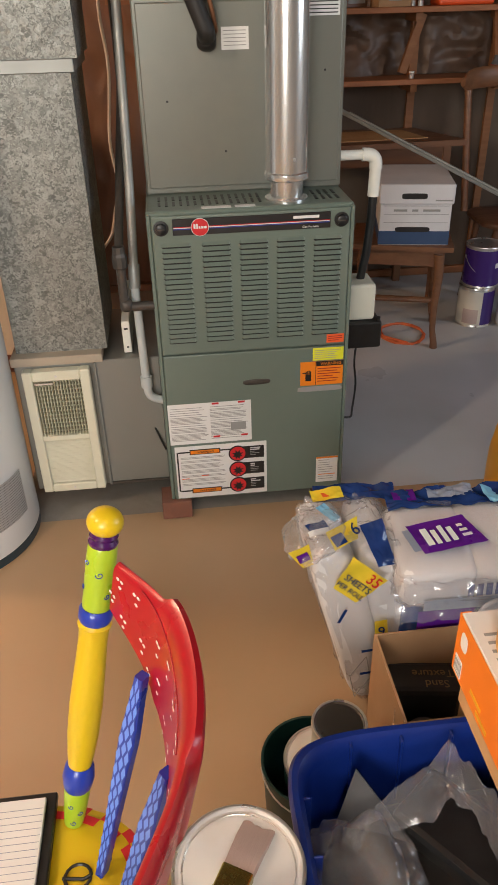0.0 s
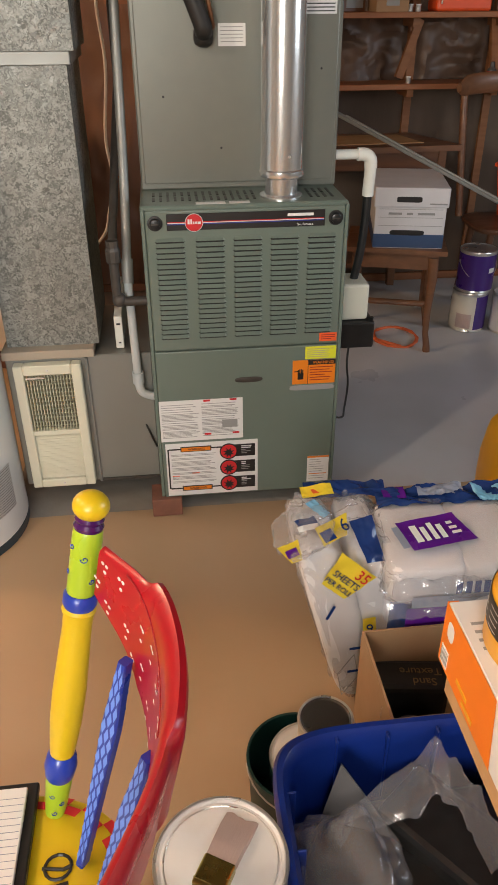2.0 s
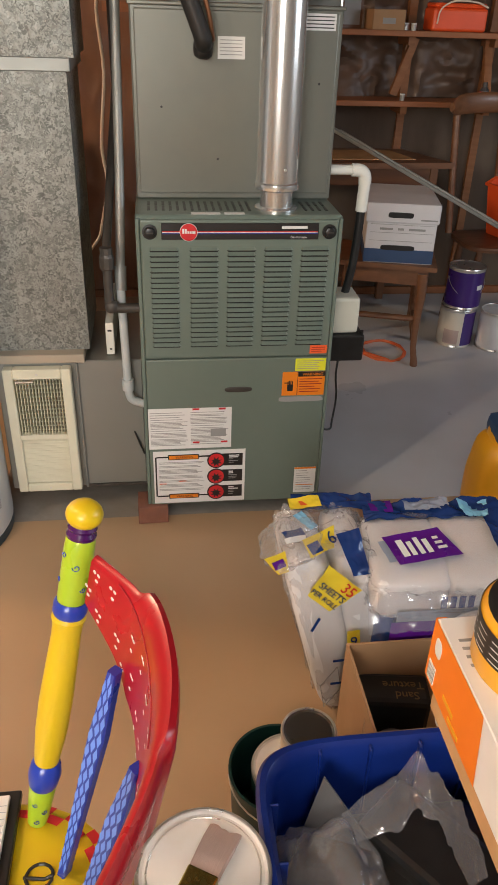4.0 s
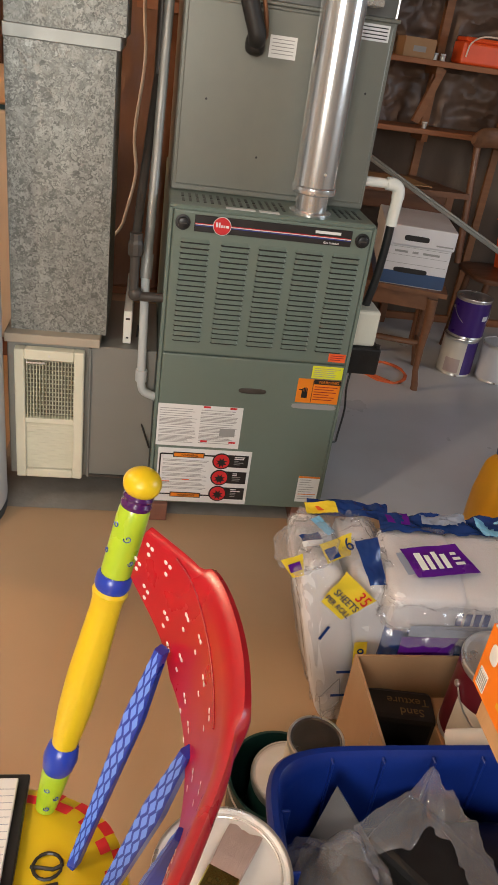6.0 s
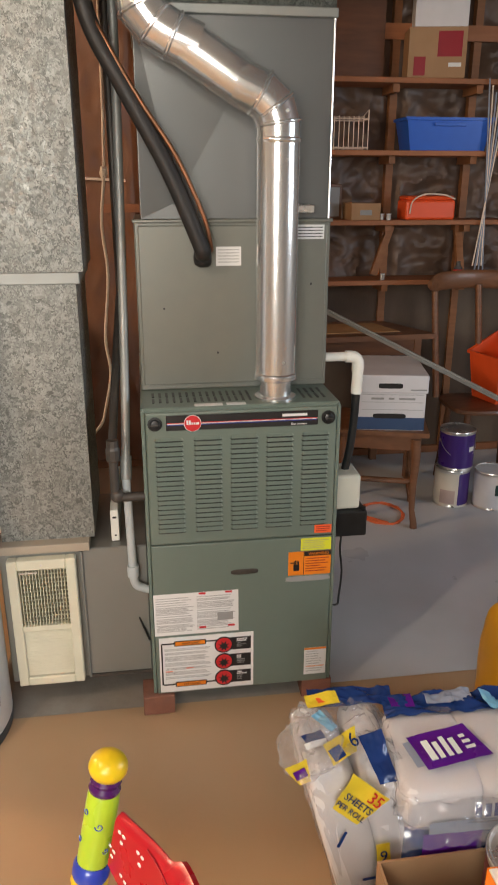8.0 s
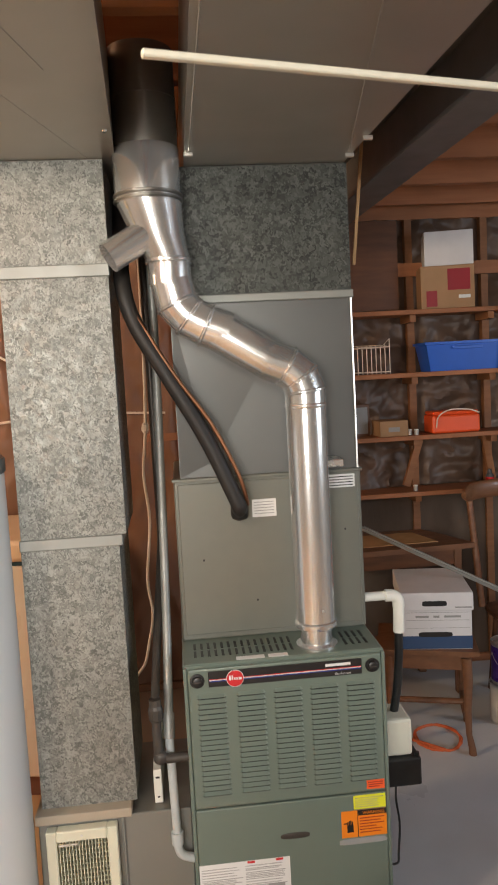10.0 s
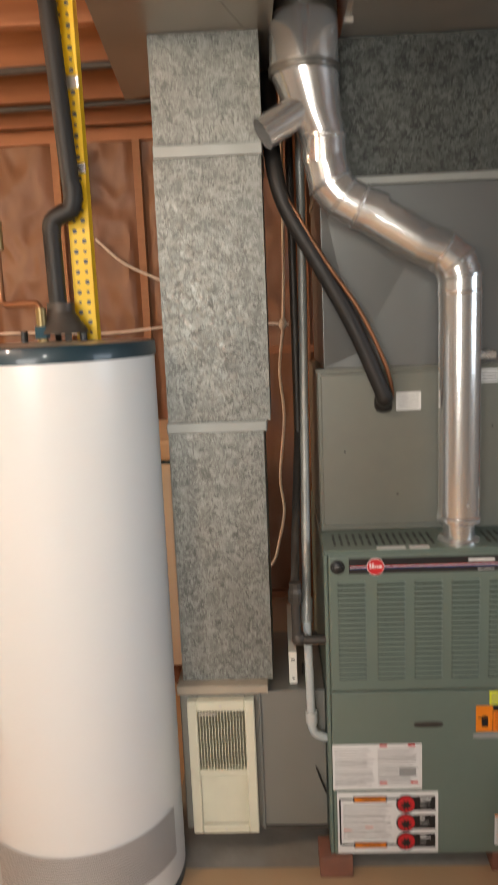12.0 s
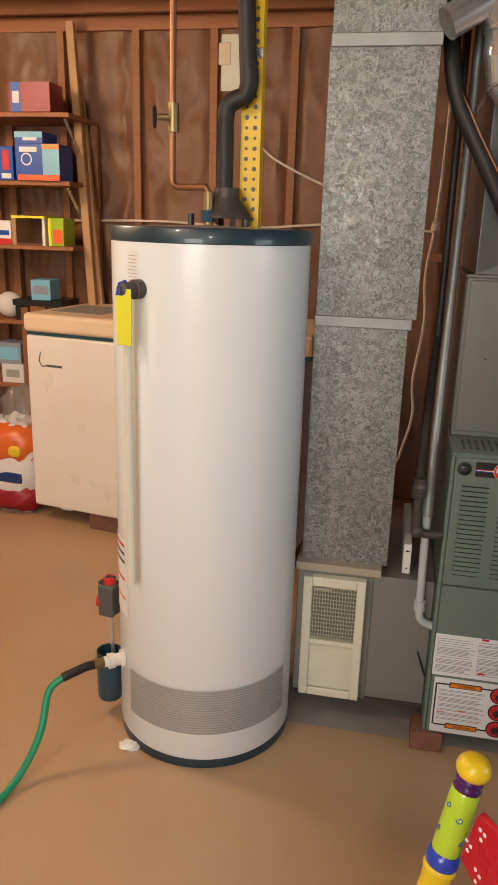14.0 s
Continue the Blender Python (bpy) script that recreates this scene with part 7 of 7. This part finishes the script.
part("wrapper_skirt", grid(40, 12, lambda u, v: tm @ Vector((-0.17 + 0.36 * u, -0.105 - 0.055 * v, 0.075 - 0.05 * v * v + 0.018 * noise.noise(Vector((u * 9, v * 3, 2.0))) + 0.01 * noise.noise(Vector((u * 25, v * 6, 1.0)))))), "film", tissue, "loose skirt of the clear wrapper", True)
tt = tm @ pose(0, 0, 0.106)
lm = pose(0.294, -0.758, 0.474, 6, 0, 10)
lab = patch(0, 0, 0.128, 0.082, "film_purple", tissue, lm, 0.004, 1, 16, -0.1, -0.12)
patch(-0.07, 0, 0.025, 0.06, "film_grey", tissue, lm, 0.003, 5)
for k, (x0, x1) in enumerate(((-0.05, -0.036), (-0.03, -0.02), (-0.012, -0.002), (0.005, 0.016))):
    part("print_bar", box(x0, x1, -0.026, 0.02 - 0.008 * (k % 2), 0.0045, 0.0055, m=lm), "paper", lab)
for k in range(3):
    part("print_bar", box(0.03, 0.05 - 0.004 * k, -0.02 + 0.014 * k, -0.013 + 0.014 * k, 0.0042, 0.005, m=lm), "tissue", lab)
patch(0.01, 0.108, 0.30, 0.06, "film_blue", tissue, tt @ pose(0, 0, -0.002), 0.018, 2, 44)
patch(0.0, 0.118, 0.10, 0.035, "film_grey", tissue, tt @ pose(0, 0, 0.006), 0.016, 12, 24)
patch(0.10, 0.10, 0.07, 0.05, "box_cyan", tissue, tt @ pose(0, 0, 0.004), 0.016, 13, 24, 0.3)
patch(0.15, 0.05, 0.07, 0.14, "film_blue", tissue, tt @ pose(0, 0, -0.002), 0.018, 3, 36)
patch(0.155, -0.01, 0.05, 0.05, "film_purple", tissue, tt @ pose(0, 0, 0.003), 0.014, 21, 20, 0.3)
patch(0.165, 0.07, 0.03, 0.025, "paper", tissue, tt @ pose(0, 0, 0.012), 0.01, 22, 14, 0.4)
patch(-0.10, 0.12, 0.05, 0.04, "film_purple", tissue, tt @ pose(0, 0, 0.002), 0.006, 4)
fm = tm @ pose(0, -0.118, 0, 86)
patch(0.02, 0.02, 0.25, 0.028, "film_grey", tissue, fm, 0.003, 6)
for k in range(4):
    part("print_bar", box(-0.02 + 0.018 * k, -0.008 + 0.018 * k, 0.04, 0.07, 0.002, 0.003, m=fm), "film_blue", tissue)
tagged(part("loose_film", crumpled(0.33, 0.52, -0.84, -0.76, 0.345, 0.028, 3.1, (0.02, 0.03), 22), "film", None, "", True), "loose crumpled clear film beside the tissue pack", "plastic film")

jug = based("printed_bag", "orange printed bag with white panel and grey-blue band", "bag", (0.78, -0.2, 0))
part("bag", lump((0.792, -0.2, 0.2), (0.135, 0.085, 0.2), 4.0, 36, 26, 0.03, 3, 8), "jug_yellow", jug, "", True)
part("neck", lump((0.795, -0.2, 0.385), (0.105, 0.06, 0.06), 3, 30, 16, 0.08, 4, 3), "jug_yellow", jug, "", True)
part("band", lump((0.797, -0.205, 0.412), (0.105, 0.068, 0.032), 5, 32, 12, 0.05, 4, 5), "file_blue", jug, "grey-blue printed band", True)
part("top_fold", lump((0.800, -0.2, 0.452), (0.085, 0.045, 0.035), 3, 26, 14, 0.08, 4, 6), "paper", jug, "white top fold", True)
jm = pose(0.792, -0.2, 0, 0, 0, -24) @ pose(0.0, -0.119, 0, 86)
patch(0.005, 0.2, 0.17, 0.26, "paper", jug, jm, 0.003, 2, 16, -0.2)
patch(0.045, 0.17, 0.07, 0.2, "film_blue", jug, jm @ pose(0, 0, 0.003), 0.003, 3, 12, -0.3)
for k in range(2):
    part("print_bar", box(-0.066 + 0.022 * k, -0.052 + 0.022 * k, 0.2 - 0.03 * k, 0.29 - 0.04 * k, 0.004, 0.0052, m=jm), "film_blue", jug)
bmat = pose(0.797, -0.205, 0.412, 90) @ pose(0, 0, 0.07)
for k in range(2):
    for q in range(4):
        part("print_bar", box(-0.085 + 0.042 * q, -0.055 + 0.042 * q, 0.006 - 0.022 * k, 0.018 - 0.022 * k, 0, 0.0012, m=bmat), "paper", jug)

# ---- side table with boxes ----
side = based("side_table", "small plain wooden side table with boxes on it", "table", (0.5, -1.5, 0))
part("tabletop", box(0.09, 0.95, -1.72, -1.314, 0.685, 0.7155, 0.002), "board", side, "pale wood tabletop")
for x, y in ((0.56, -1.68), (0.9, -1.68), (0.56, -1.35), (0.9, -1.35)):
    part("leg", box(x - 0.02, x + 0.02, y - 0.02, y + 0.02, 0, 0.685, 0.003), "board", side)
part("apron", box(0.58, 0.88, -1.345, -1.33, 0.61, 0.685), "board", side)
ob = based("orange_carton", "orange and white printed carton on the side table", "carton", (0.2, -1.45, 0.716))
part("carton", box(0.088, 0.26, -1.62, -1.291, 0.716, 0.806, 0.0015), "box_white", ob)
bm = bmesh.new()
bm.faces.new([bm.verts.new((0.0872, y, z)) for y, z in ((-1.2915, 0.7165), (-1.2915, 0.8058), (-1.43, 0.8058), (-1.445, 0.7165))])
part("orange_panel", bm, "box_orange", ob, "orange printed side")
part("edge_stripe", box(0.0872, 0.1, -1.2912, -1.2902, 0.717, 0.8055), "box_orange", ob)
part("white_oval", lump((0.0868, -1.312, 0.778), (0.0006, 0.009, 0.013), 3, 18, 8), "paper", ob)
part("code_patch", box(0.0862, 0.0871, -1.316, -1.297, 0.722, 0.748), "paper", ob)
for k in range(6):
    part("code_line", box(0.0858, 0.0863, -1.316 + 0.0033 * k, -1.3146 + 0.0033 * k, 0.725, 0.745), "ink", ob)
for k in range(2):
    part("print_bar", box(0.0864, 0.0871, -1.375 - 0.02 * k, -1.345 - 0.02 * k, 0.735 - 0.012 * k, 0.741 - 0.012 * k), "jug_yellow", ob)
for k in range(4):
    part("print_bar", box(0.10, 0.145 - 0.006 * (k % 2), -1.33 - 0.012 * k, -1.326 - 0.012 * k, 0.8062, 0.8068), "ink", ob)
yj = based("yellow_canister", "yellow canister with a black label standing on the carton", "canister", (0.172, -1.372, 0.807))
part("body", lathe([(0.068, 0.807), (0.072, 0.812), (0.072, 0.874), (0.066, 0.883), (0.0, 0.885)], 48, at=(0.172, -1.372, 0)), "jug_yellow", yj, "", True)
part("label", grid(24, 2, lambda u, v: (0.172 + 0.0727 * math.sin(radians(-150 + 200 * u)), -1.372 + 0.0727 * math.cos(radians(-150 + 200 * u)), 0.838 + 0.037 * v)), "blackink", yj, "black printed label", True)
part("top_disc", lathe([(0.0665, 0.8835), (0.06, 0.886), (0.0, 0.8865)], 40, at=(0.172, -1.372, 0)), "blackink", yj, "black top", True)
for k in range(4):
    for a in range(-140, 40, 22):
        part("print_line", grid(4, 1, lambda u, v: (0.172 + 0.0732 * math.sin(radians(a + 15 * u)), -1.372 + 0.0732 * math.cos(radians(a + 15 * u)), 0.842 + 0.008 * k + 0.0014 * v)), "file_white", yj)
